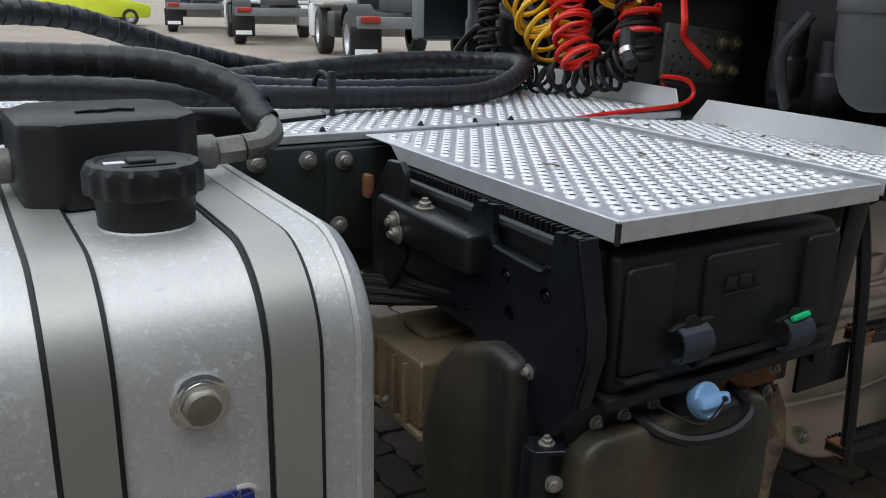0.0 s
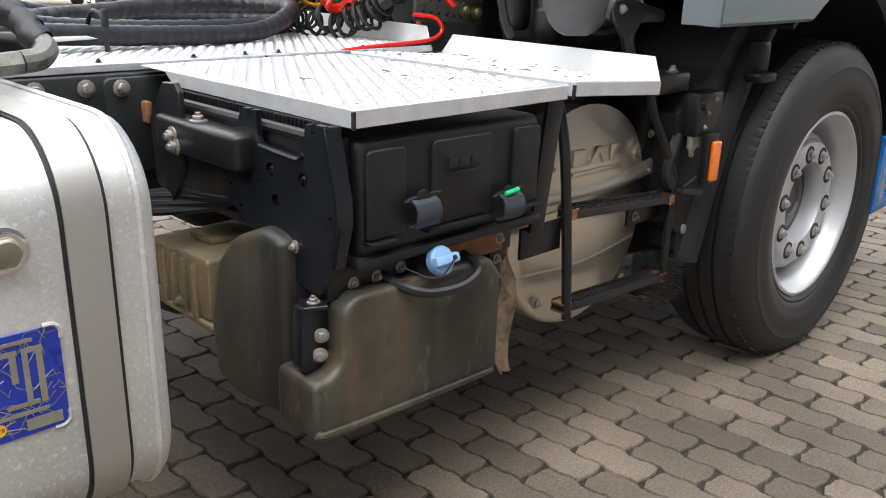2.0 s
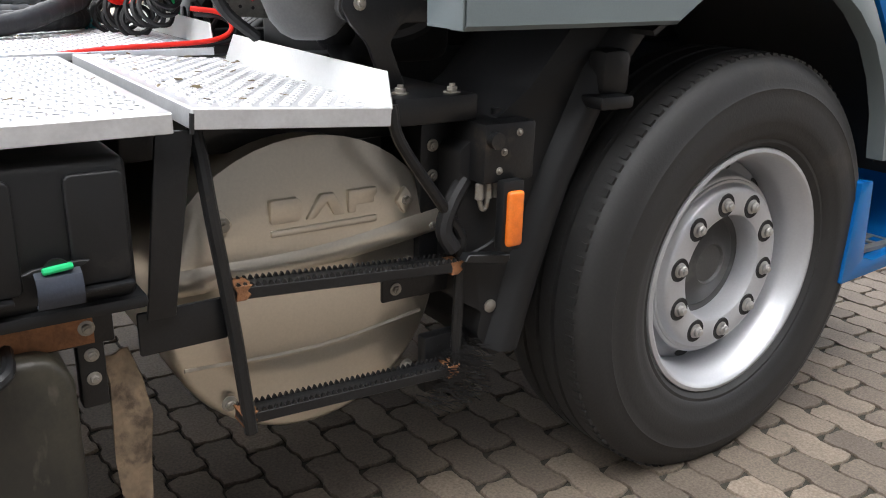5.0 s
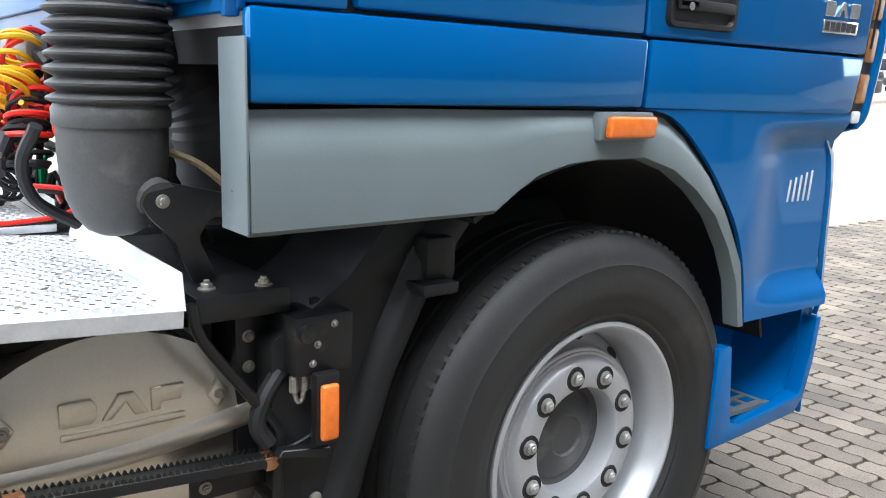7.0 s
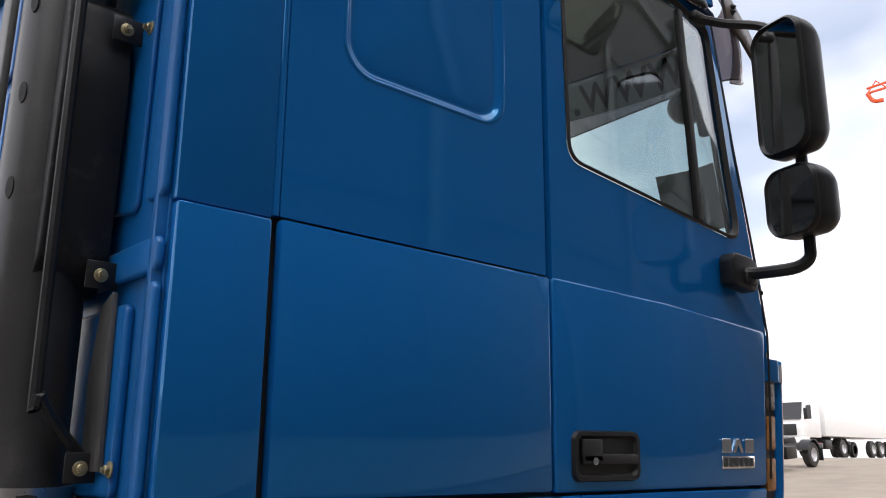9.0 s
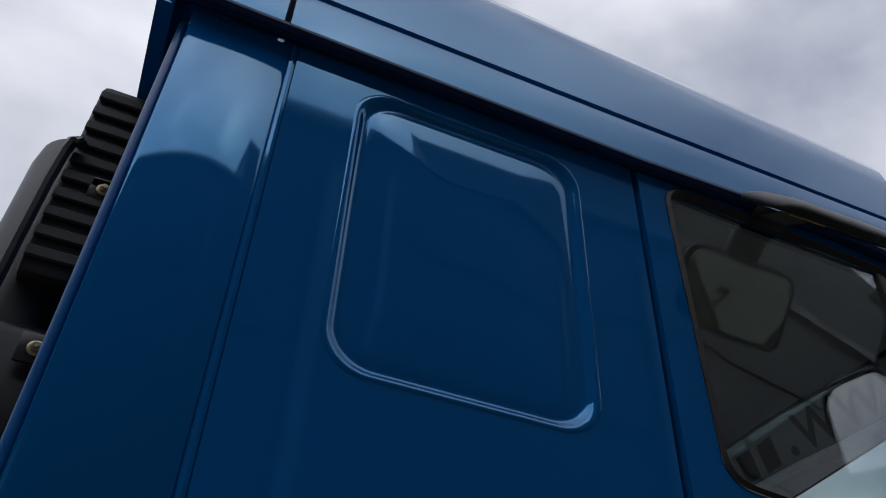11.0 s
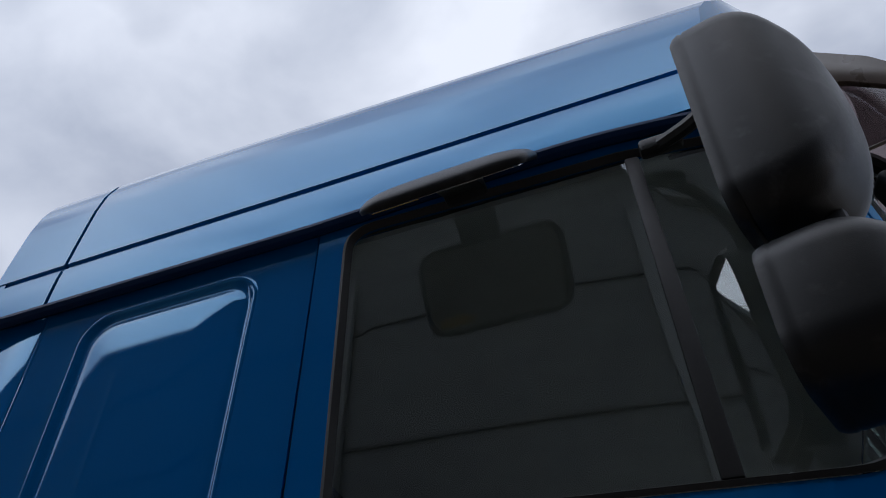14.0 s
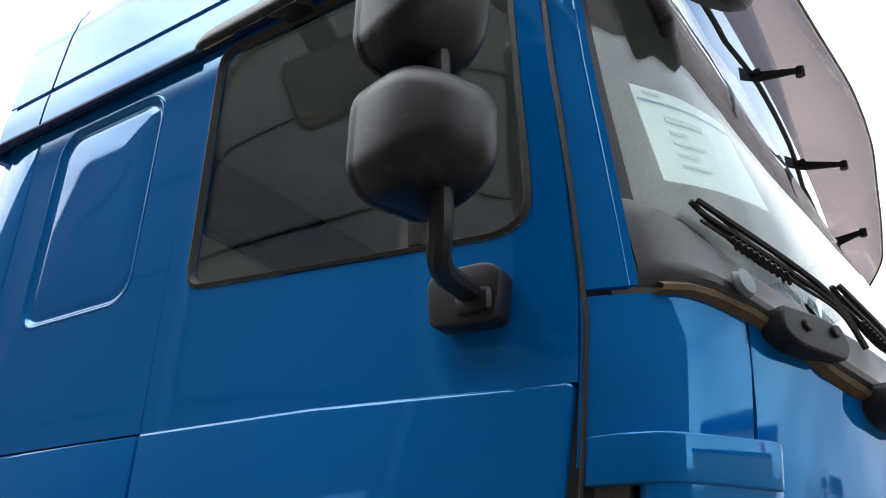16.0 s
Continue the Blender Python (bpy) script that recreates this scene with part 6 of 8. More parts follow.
d4 = deck("catwalk_plate", -1.528, -0.955, 0.862, 1.62, ZD + 0.006, [([(-1.528, ZD - 0.012), (-0.955, ZD - 0.012), (-0.955, ZD + 0.005), (-1.528, ZD + 0.005)], "y", 0.8605, 0.8635)], "galvanised perforated catwalk plate over the chassis rails")
b = B()
prism(b, [(0.87, ZD + 0.006), (1.62, ZD + 0.006), (1.60, ZD + 0.075), (0.89, ZD + 0.060)], "x", -0.954, -0.950, 0.001, 1)
part("upturned_edge", b, M["whitemet"], d4, "pale upturned plate edge")
bolts(d3, [(x, 0.885, ZD + 0.006) for x in (-2.45, -2.2, -1.95, -1.72, -1.58)], (0, 0, 1), 0.7, DARKBOLT)
bolts(d4, [(x, 0.885, ZD + 0.006) for x in (-1.48, -1.2, -1.02)], (0, 0, 1), 0.7, DARKBOLT)
# leaf scraps on the plates
rnd = random.Random(11)
lf = B()
prism(lf, [(-0.008, 0), (-0.002, 0.003), (0.007, 0.001), (0.004, -0.004), (-0.004, -0.003)], "z", 0.0, 0.0012)
leaf = mesh_of("leaf_scrap", lf, M["leafbits"])
LS = thing("leaf_scraps", (-1.1, 0.4, ZD + 0.004), "brown dry leaf scraps lying on the tread plate", "leaves")
for k in range(46):
    x, y = (rnd.uniform(-1.26, -0.94), rnd.uniform(0.10, 0.84)) if k < 34 else (rnd.uniform(-1.85, -1.32), rnd.uniform(0.1, 0.8))
    piece("leaf_scrap", leaf, Matrix.Translation((x, y, ZD + 0.008 - 0.068 * max(0.0, x + 1.272))) @ pose(0, 0, 0, rnd.uniform(-15, 15), rnd.uniform(-15, 15), rnd.uniform(0, 360)) @ Matrix.Scale(rnd.uniform(0.6, 1.5), 4), LS)


# ---- fuel tank ----
def tank_ring(x, o=0.0, r=0.115):
    return [(x, y, z) for y, z in round_rect(0.052 - o, 0.70 + o, 0.43 - o, 0.998 + o, r, 9)]


b = B()
rings = []
for x, o, r in ((-3.42, -0.03, 0.10), (-3.41, -0.006, 0.112), (-3.395, 0.0, 0.115), (-2.275, 0.0, 0.115), (-2.262, 0.004, 0.118), (-2.250, 0.004, 0.118), (-2.238, -0.002, 0.114), (-2.231, -0.012, 0.108), (-2.229, -0.04, 0.09)):
    rings.append(tank_ring(x, o, r))
grid(b, [r + r[:1] for r in rings])
b.faces.new([b.verts.new(q) for q in rings[0]])
b.faces.new([b.verts.new(q) for q in rings[-1]])
bmesh.ops.remove_doubles(b, verts=b.verts[:], dist=1e-5)
bmesh.ops.recalc_face_normals(b, faces=b.faces)
tank = part("fuel_tank", b, M["tank"], truck, "weathered silver aluminium fuel tank with two steel bands", 50)
b = B()
tube(b, [Vector(q) for q in tank_ring(-2.256, 0.004, 0.118)], 0.006, 6, smooth=False)
part("weld_seam", b, M["tank"], tank)
for x, r in ((-2.628, 0.005), (-2.650, 0.009)):
    b = B()
    tube(b, [Vector(q) for q in tank_ring(x, -0.001, 0.115)], r, 8, smooth=False)
    part("weld_seam", b, M["tank"], tank)
for x0, x1 in ((-2.560, -2.506), (-2.356, -2.300), (-3.10, -3.045)):
    for name, xa, xb, o, ma in (("rubber_strip", x0 - 0.0035, x1 + 0.0035, 0.003, "seal"), ("steel_band", x0 + 0.002, x1 - 0.002, 0.006, "band")):
        b = B()
        A, C = tank_ring(xa, o, 0.118), tank_ring(xb, o, 0.118)
        grid(b, [A + A[:1], C + C[:1]], 0.003)
        part(name, b, M[ma], tank)
# sender plug
b = B()
lathe(b, [(0, 0.0), (0.029, 0.0), (0.030, 0.003), (0.026, 0.005), (0.024, 0.005), (0.024, 0.010), (0, 0.010)], (-2.428, 0.052, 0.865), (0, -1, 0), 28)
pl = part("plug_flange", b, M["chrome"], tank)
b = B()
prism(b, [(-2.428 + 0.021 * math.cos(k * 1.0472), 0.865 + 0.021 * math.sin(k * 1.0472)) for k in range(6)], "y", 0.042, 0.034, 0.003, 1)
part("plug_nut", b, M["bolt"], tank)
b = B()
lathe(b, [(0.017, 0), (0.016, 0.003), (0, 0.004)], (-2.428, 0.034, 0.865), (0, -1, 0), 20)
part("plug_face", b, M["gunmetal"], tank)
# decal plate
b = B()
prism(b, round_rect(-2.496, -2.376, 0.613, 0.757, 0.014), "y", 0.0495, 0.052, 0.0008, 1)
dec = part("decal", b, M["decal"], tank, "blue cracked sticker with faded gold print")
for x, z, a, c in ((-2.496, 0.757, 1, -1), (-2.376, 0.757, -1, -1), (-2.496, 0.613, 1, 1), (-2.376, 0.613, -1, 1)):
    b = B()
    tube(b, [(x - 0.001 * a, 0.0505, z + 0.020 * c), (x - 0.001 * a, 0.0505, z + 0.009 * c), (x + 0.003 * a, 0.0505, z + 0.002 * c), (x + 0.010 * a, 0.0505, z - 0.001 * c), (x + 0.020 * a, 0.0505, z - 0.001 * c)], 0.0032, 6, 3)
    part("weld_tab", b, M["tank"], tank)
for k, (x0, x1, z0, z1) in enumerate(((-2.468, -2.460, 0.655, 0.735), (-2.468, -2.430, 0.728, 0.735), (-2.440, -2.432, 0.690, 0.735), (-2.425, -2.418, 0.655, 0.735), (-2.425, -2.400, 0.728, 0.735), (-2.408, -2.400, 0.655, 0.735), (-2.45, -2.41, 0.655, 0.661), (-2.47, -2.40, 0.643, 0.648), (-2.46, -2.41, 0.742, 0.747), (-2.43, -2.385, 0.620, 0.636))):
    b = B()
    box(b, (x0, 0.0489 - 0.00006 * k, z0), (x1, 0.0497, z1))
    part("faded_print", b, M["gold"], dec)
rnd = random.Random(3)
b = B()
for k in range(26):
    x, z = rnd.uniform(-2.49, -2.38), rnd.uniform(0.62, 0.752)
    for q in range(3):
        x2, z2 = min(-2.376, max(-2.494, x + rnd.uniform(-0.022, 0.022))), min(0.755, max(0.617, z + rnd.uniform(-0.02, 0.02)))
        tube(b, [(x, 0.0492, z), (x2, 0.0492, z2)], 0.0006, 3, smooth=False)
        x, z = x2, z2
part("cracks", b, M["gold"], tank)
b = B()
lathe(b, [(0, 0), (0.0085, 0), (0.0085, 0.0008), (0, 0.0008)], (-2.463, 0.0494, 0.632), (0, -1, 0), 18)
part("yellow_disc", b, M["yellow"], tank)
cu = bpy.data.curves.new("lettering", "FONT")
cu.body, cu.size, cu.align_x, cu.align_y, cu.extrude = "PZB", 0.0075, "CENTER", "CENTER", 0.0002
tx = new("lettering", cu)
tx.matrix_world = Matrix.Translation((-2.463, 0.0484, 0.632)) @ pose(0, 0, 0, 90, 0, 0)
dg = bpy.context.evaluated_depsgraph_get()
tm = bpy.data.meshes.new_from_object(tx.evaluated_get(dg))
bpy.data.objects.remove(tx)
tm.materials.clear()
tm.materials.append(M["interiordk"])
piece("lettering", tm, Matrix.Translation((-2.463, 0.0484, 0.632)) @ pose(0, 0, 0, 90, 0, 0), tank)
# filler cap
CX, CY = -2.425, 0.255
b = B()
lathe(b, [(0, 0.983), (0.0545, 0.983), (0.0545, 0.999), (0.0525, 1.002), (0, 1.002)], (CX, CY, 0), (0, 0, 1), 32)
part("filler_neck", b, M["tank"], tank)
b = B()
n = 96
rows = []
for h, r, a in ((0.996, 0.0, 0), (0.996, 0.050, 0), (0.998, 0.053, 0), (1.036, 0.055, 0), (1.037, 0.062, 1), (1.042, 0.064, 1), (1.064, 0.064, 1), (1.071, 0.060, 0.4), (1.073, 0.052, 0), (1.070, 0.048, 0), (1.070, 0.0, 0)):
    rows.append([(CX + max(1e-5, r + 0.0022 * a * math.cos(k * 6.28319 / n * 16)) * math.cos(k * 6.28319 / n), CY + max(1e-5, r + 0.0022 * a * math.cos(k * 6.28319 / n * 16)) * math.sin(k * 6.28319 / n), h) for k in range(n + 1)])
grid(b, rows)
bmesh.ops.remove_doubles(b, verts=b.verts[:], dist=2e-5)
cap = part("filler_cap", b, M["black"], tank, "black ribbed plastic filler cap", 35)
b = B()
box(b, (CX - 0.018, CY - 0.014, 1.069), (CX + 0.012, CY + 0.010, 1.0745), 0.002)
box(b, (CX - 0.028, CY - 0.030, 1.069), (CX + 0.030, CY - 0.026, 1.072), 0.001)
part("cap_latch", b, M["seal"], tank)
b = B()
box(b, (CX - 0.042, CY - 0.008, 1.0695), (CX - 0.020, CY + 0.004, 1.0715), 0.0005)
part("cap_sticker", b, M["paper"], tank)
# pump housing on the tank
b = B()
prism(b, [(-2.545, 0.36), (-2.50, 0.335), (-2.36, 0.355), (-2.325, 0.40), (-2.325, 0.52), (-2.36, 0.56), (-2.52, 0.56), (-2.55, 0.50)], "z", 0.998, 1.105, 0.010, 2)
pump = part("pump_housing", b, M["black"], truck, "faceted black plastic pump housing on the tank")
b = B()
tube(b, [(-2.47, 0.42, 1.106), (-2.45, 0.425, 1.107), (-2.44, 0.42, 1.107), (-2.42, 0.43, 1.107), (-2.40, 0.42, 1.107)], 0.003, 5)
part("moulded_script", b, M["black"], pump)
b = B()
cyl(b, (-2.325, 0.45, 1.040), (-2.29, 0.45, 1.040), 0.024, n=14, bev=0.003)
cyl(b, (-2.29, 0.45, 1.040), (-2.25, 0.45, 1.043), 0.020, n=6, bev=0.002)
tube(b, [(-2.25, 0.45, 1.043), (-2.22, 0.455, 1.047), (-2.20, 0.475, 1.060), (-2.205, 0.50, 1.073)], 0.019, 10)
part("elbow_fitting", b, M["dullzinc"], pump, "dull metal elbow fitting")
b = B()
cyl(b, (-2.60, 0.45, 1.040), (-2.545, 0.45, 1.040), 0.022, n=14, bev=0.003)
cyl(b, (-2.66, 0.45, 1.040), (-2.60, 0.45, 1.040), 0.017, n=6, bev=0.002)
part("inlet_fitting", b, M["dullzinc"], pump)
b = B()
tube(b, [(-2.9, 0.62, 1.07), (-2.55, 0.62, 1.065), (-2.16, 0.62, 1.05)], 0.026, 12)
part("pipe_cover", b, M["black"], truck)
b = B()
prism(b, [(-2.18, 0.56), (-2.06, 0.60), (-2.05, 0.68), (-2.18, 0.68)], "z", 1.055, 1.062, 0.001)
part("bracket_tab", b, M["blacksteel"], truck)


# ---- loose hoses on the deck ----
def wrapped_hose(name, pts, r, label, category="hose"):
    t = thing(name, pts[0], label, category, "hoses on the catwalk")
    b = B()
    tube(b, pts, r, 14, 10)
    h = part("hose", b, M["hoseblack"], t)
    path = smooth_path(pts, 14)
    rb = B()
    lathe(rb, [(r * 0.99, -0.016), (r * 1.025, -0.014), (r * 1.045, 0.000), (r * 1.055, 0.013), (r * 1.045, 0.016), (r * 0.99, 0.017)], (0, 0, 0), (0, 0, 1), 14)
    ring = mesh_of("wrap_turn", rb, M["hoseblack"], 40)
    L, last = 0.0, -1
    for i in range(1, len(path) - 1):
        L += (path[i] - path[i - 1]).length
        d = (path[i + 1] - path[i - 1]).normalized()
        if int(L / 0.036) != last:
            last = int(L / 0.036)
            side = frame_of(d)[0]
            piece("wrap_turn", ring, aim(path[i], (d + side * 0.28).normalized()), t)
    return t


ZH = ZD + 0.012
wrapped_hose("hydraulic_hose", [(-2.205, 0.50, 1.073), (-2.22, 0.56, 1.11), (-2.32, 0.62, 1.145), (-2.50, 0.66, 1.155), (-2.80, 0.70, 1.155), (-3.2, 0.75, 1.15)], 0.023, "black spiral-wrapped hydraulic hose on the pump elbow")
wrapped_hose("hydraulic_hose", [(-3.1, 1.10, ZH + 0.14), (-2.6, 1.12, ZH + 0.125), (-2.25, 1.14, ZH + 0.09), (-1.95, 1.17, ZH + 0.05), (-1.65, 1.20, ZH + 0.034), (-1.35, 1.25, ZH + 0.030), (-1.18, 1.33, ZH + 0.029), (-1.13, 1.43, ZH + 0.029), (-1.20, 1.53, ZH + 0.030), (-1.40, 1.57, ZH + 0.031), (-1.75, 1.56, ZH + 0.05), (-2.05, 1.53, ZH + 0.11), (-2.35, 1.48, ZH + 0.20), (-2.6, 1.42, ZH + 0.20), (-2.75, 1.3, ZH + 0.15)], 0.027, "thick black spiral-wrapped hydraulic hose looped on the catwalk")
wrapped_hose("hydraulic_hose", [(-2.9, 1.02, ZH + 0.085), (-2.5, 1.04, ZH + 0.085), (-2.1, 1.08, ZH + 0.05), (-1.7, 1.12, ZH + 0.028), (-1.38, 1.16, ZH + 0.026), (-1.20, 1.24, ZH + 0.070), (-1.14, 1.36, ZH + 0.084), (-1.22, 1.46, ZH + 0.084), (-1.45, 1.50, ZH + 0.084), (-1.8, 1.49, ZH + 0.06), (-2.1, 1.46, ZH + 0.04)], 0.025, "black spiral-wrapped hydraulic hose with a cable tie")
t = thing("cable_tie", (-1.83, 1.10, ZH), "black cable tie round the hoses", "cable tie")
b = B()
tube(b, [(-1.86, 1.045, ZH + 0.0), (-1.86, 1.05, ZH + 0.075), (-1.86, 1.12, ZH + 0.09), (-1.86, 1.17, ZH + 0.03)], 0.006, 6)
box(b, (-1.867, 1.035, ZH + 0.06), (-1.853, 1.055, ZH + 0.10), 0.003)
part("strap", b, M["seal"], t)
t = thing("loose_clip", (-2.15, 0.96, ZD + 0.006), "black plastic clip lying on the catwalk", "clip")
b = B()
tube(b, [(-2.17, 0.95, ZD + 0.05), (-2.15, 0.955, ZD + 0.025), (-2.14, 0.96, ZD + 0.012), (-2.10, 0.965, ZD + 0.012)], 0.007, 6)
part("clip_body", b, M["seal"], t)


def coil(name, c, axis_pts, r, wire, turns, material, label, seed):
    """A spiral line that hangs in a tangle."""
    t = thing(name, c, label, "air hose", "coiled trailer lines")
    rnd = random.Random(seed)
    ax = smooth_path(axis_pts, 20)
    pts = []
    N = turns * 12
    for k in range(N + 1):
        s = k / N * (len(ax) - 1)
        i = min(int(s), len(ax) - 2)
        p = ax[i].lerp(ax[i + 1], s - i)
        d = (ax[i + 1] - ax[i]).normalized()
        u, v, w = frame_of(d)
        a = k / 12 * 6.28319
        rr = r * (1 + 0.16 * math.sin(k * 0.37 + seed) + rnd.uniform(-0.03, 0.03))
        pts.append(p + (u * math.cos(a) + v * math.sin(a)) * rr + Vector((0.006 * math.sin(k * 0.21), 0, 0.01 * math.sin(k * 0.13))))
    b = B()
    tube(b, pts, wire, 6, 2)
    part("line", b, material, t)
    return t


coil("coiled_air_line", (-0.95, 1.4, 1.1), [(-1.0, 1.56, 1.32), (-1.02, 1.45, 1.25), (-1.04, 1.37, 1.19), (-1.04, 1.30, 1.13)], 0.066, 0.0078, 7, M["yellow"], "yellow coiled air line tangled behind the cab", 1)
coil("coiled_air_line", (-0.95, 1.3, 1.1), [(-1.02, 1.28, 1.30), (-1.04, 1.24, 1.22), (-1.06, 1.19, 1.14), (-1.06, 1.15, 1.085)], 0.050, 0.0075, 9, M["red"], "red coiled air line tangled behind the cab", 2)
coil("coiled_air_line", (-0.95, 1.3, 1.1), [(-0.97, 1.16, 1.40), (-0.98, 1.12, 1.35), (-1.0, 1.08, 1.30), (-1.02, 1.06, 1.26)], 0.058, 0.0078, 6, M["yellow"], "yellow coiled air line hanging behind the cab", 3)
coil("coiled_air_line", (-0.95, 1.2, 1.1), [(-0.93, 1.22, 1.40), (-0.94, 1.12, 1.33), (-0.96, 1.05, 1.24), (-0.98, 1.03, 1.15)], 0.052, 0.0078, 6, M["red"], "red coiled air line hanging close behind the cab", 8)
coil("coiled_power_line", (-1.0, 1.4, 1.05), [(-1.05, 1.52, 1.04), (-1.06, 1.40, 1.036), (-1.06, 1.26, 1.038), (-1.04, 1.12, 1.045), (-1.0, 1.02, 1.10)], 0.040, 0.0062, 17, M["seal"], "black coiled power line on the catwalk", 4)
coil("coiled_power_line", (-1.0, 1.7, 1.2), [(-1.0, 1.72, 1.40), (-1.0, 1.72, 1.24), (-1.02, 1.70, 1.08)], 0.030, 0.0075, 14, M["seal"], "black coiled power line hanging upright", 5)
coil("coiled_power_line", (-0.92, 1.2, 1.2), [(-0.95, 1.08, 1.26), (-0.97, 1.04, 1.18), (-0.98, 1.02, 1.09)], 0.046, 0.0065, 9, M["seal"], "black coiled power line hanging behind the cab", 6)
coil("coiled_power_line", (-1.05, 1.5, 1.0), [(-1.12, 1.60, 1.005), (-1.10, 1.50, 1.004), (-1.10, 1.38, 1.004)], 0.016, 0.004, 12, M["teal"], "thin teal cord lying on the catwalk", 7)
t = thing("red_air_line", (-1.2, 0.95, 1.0), "red and black air line lying across the catwalk", "air hose", "coiled trailer lines")
b = B()
RL = [(-1.315, 0.868, ZD - 0.004), (-1.29, 0.868, ZD + 0.002), (-1.18, 0.868, ZD + 0.010), (-1.06, 0.868, ZD + 0.014), (-0.965, 0.868, ZD + 0.020), (-0.918, 0.870, ZD + 0.034), (-0.905, 0.874, ZD + 0.058), (-0.930, 0.885, ZD + 0.084), (-0.99, 0.91, ZD + 0.092)]
tube(b, RL, 0.0062, 8)
part("line", b, M["red"], t)
b = B()
tube(b, [Vector(p) + Vector((0.010, 0.004, -0.011 if i > 4 else -0.006)) for i, p in enumerate(RL) if i > 1], 0.0075, 8)
part("line", b, M["seal"], t)

# ---- battery box ----
b = B()
box(b, (-1.845, 0.095, 0.705), (-1.365, 0.75, 0.925), 0.020, 3)
bat = part("battery_box", b, M["black"], truck, "black moulded plastic battery box")
for x0, x1 in ((-1.835, -1.745), (-1.680, -1.520), (-1.455, -1.375)):
    b = B()
    prism(b, round_poly([(x0, 0.742), (x1, 0.742), (x1, 0.905), (x0, 0.905)], 0.012), "y", 0.099, 0.0855, 0.007, 3)
    part("raised_field", b, M["black"], bat)
for x0, x1 in ((-1.835, -1.77), (-1.70, -1.535), (-1.45, -1.375)):
    b = B()
    box(b, (x0, 0.073, 0.735), (x1, 0.10, 0.741), 0.002)
    part("lid_ridge", b, M["black"], bat)
b = B()
box(b, (-1.855, 0.085, 0.690), (-1.355, 0.76, 0.712), 0.008)
part("tray_edge", b, M["black"], bat)
b = B()
for x0, w in ((-1.645, 0.022), (-1.617, 0.026), (-1.585, 0.022)):
    box(b, (x0, 0.0785, 0.850), (x0 + w, 0.081, 0.868), 0.002)
box(b, (-1.645, 0.0785, 0.838), (-1.563, 0.081, 0.842), 0.001)
part("moulded_badge", b, M["black"], bat)
for x, ma, dz in ((-1.713, None, 0.032), (-1.478, "green", 0.004)):
    b = B()
    rows = [[(x + u, y, z + dz) for u in (-0.030, -0.026, 0.026, 0.030)] for y, z in ((0.076, 0.775), (0.062, 0.768), (0.055, 0.755), (0.055, 0.738), (0.064, 0.722), (0.08, 0.720))]
    grid(b, rows, 0.004)
    strap = part("latch_strap", b, M["strap"], bat, "blue-grey rubber latch strap")
    b = B()
    lathe(b, [(0, 0), (0.018, 0), (0.018, 0.006), (0, 0.006)], (x, 0.078, 0.772 + dz), (0, -1, 0), 18)
    prism(b, [(x - 0.045, 0.772 + dz), (x - 0.03, 0.768 + dz), (x + 0.03, 0.772 + dz), (x + 0.045, 0.780 + dz), (x + 0.03, 0.782 + dz), (x - 0.03, 0.778 + dz)], "y", 0.074, 0.082, 0.001, 1)
    part("latch_hook", b, M["black"], bat)
    if ma:
        b = B()
        cyl(b, (x - 0.020, 0.066, 0.780), (x + 0.020, 0.066, 0.784), 0.0055, n=8, bev=0.002)
        part("latch_pin", b, M["green"], bat, "bright green plastic latch pin")
# lid with a rolled, ribbed edge under the deck
b = B()
tube(b, [(-1.888, 0.125, 0.924), (-1.888, 0.30, 0.924), (-1.888, 0.68, 0.924)], 0.010, 8, smooth=False)
box(b, (-1.885, 0.12, 0.85), (-1.845, 0.68, 0.926), 0.004)
part("rolled_edge", b, M["blacksteel"], bat)
for k in range(42):
    b = B()
    box(b, (-1.884, 0.135 + 0.013 * k, 0.930), (-1.850, 0.138 + 0.013 * k, 0.948), 0.001, 1)
    part("lid_rib", b, M["blacksteel"], bat)
b = B()
box(b, (-1.945, 0.33, 0.836), (-1.885, 0.65, 0.906), 0.012, 3)
part("support_beam", b, M["blacksteel"], truck)
b = B()
box(b, (-1.89, 0.13, 0.63), (-1.40, 0.17, 0.69), 0.004)
bm_ = part("support_beam", b, M["blacksteel"], truck)
bolts(bm_, [(-1.835, 0.129, 0.655), (-1.78, 0.129, 0.655), (-1.72, 0.129, 0.66), (-1.60, 0.129, 0.66), (-1.44, 0.129, 0.66)], (0, -1, 0), 1.0)
b = B()
box(b, (-1.63, 0.1275, 0.634), (-1.43, 0.131, 0.688), 0.001)
part("rust_patch", b, M["rust"], bm_)

# hanger plate: two slotted prongs with a deep notch between them
def ring_of(y, z, r, n=14):
    return [(y + r * math.cos(6.28319 * k / n), z + r * math.sin(6.28319 * k / n)) for k in range(n)]


b = B()
outline = [(0.436, 0.768), (0.431, 0.826), (0.370, 0.945), (0.362, 0.951), (0.346, 0.951), (0.344, 0.934), (0.336, 0.934), (0.334, 0.951), (0.316, 0.952), (0.315, 0.905), (0.309, 0.896), (0.299, 0.891), (0.200, 0.886), (0.181, 0.888), (0.172, 0.896), (0.164, 0.948), (0.147, 0.950), (0.145, 0.932), (0.137, 0.932), (0.135, 0.951), (0.114, 0.951), (0.090, 0.865), (0.080, 0.830), (0.079, 0.785), (0.102, 0.700), (0.132, 0.650), (0.158, 0.645), (0.242, 0.665)]
HOLES = ((0.379, 0.850), (0.276, 0.850), (0.176, 0.849), (0.263, 0.793))
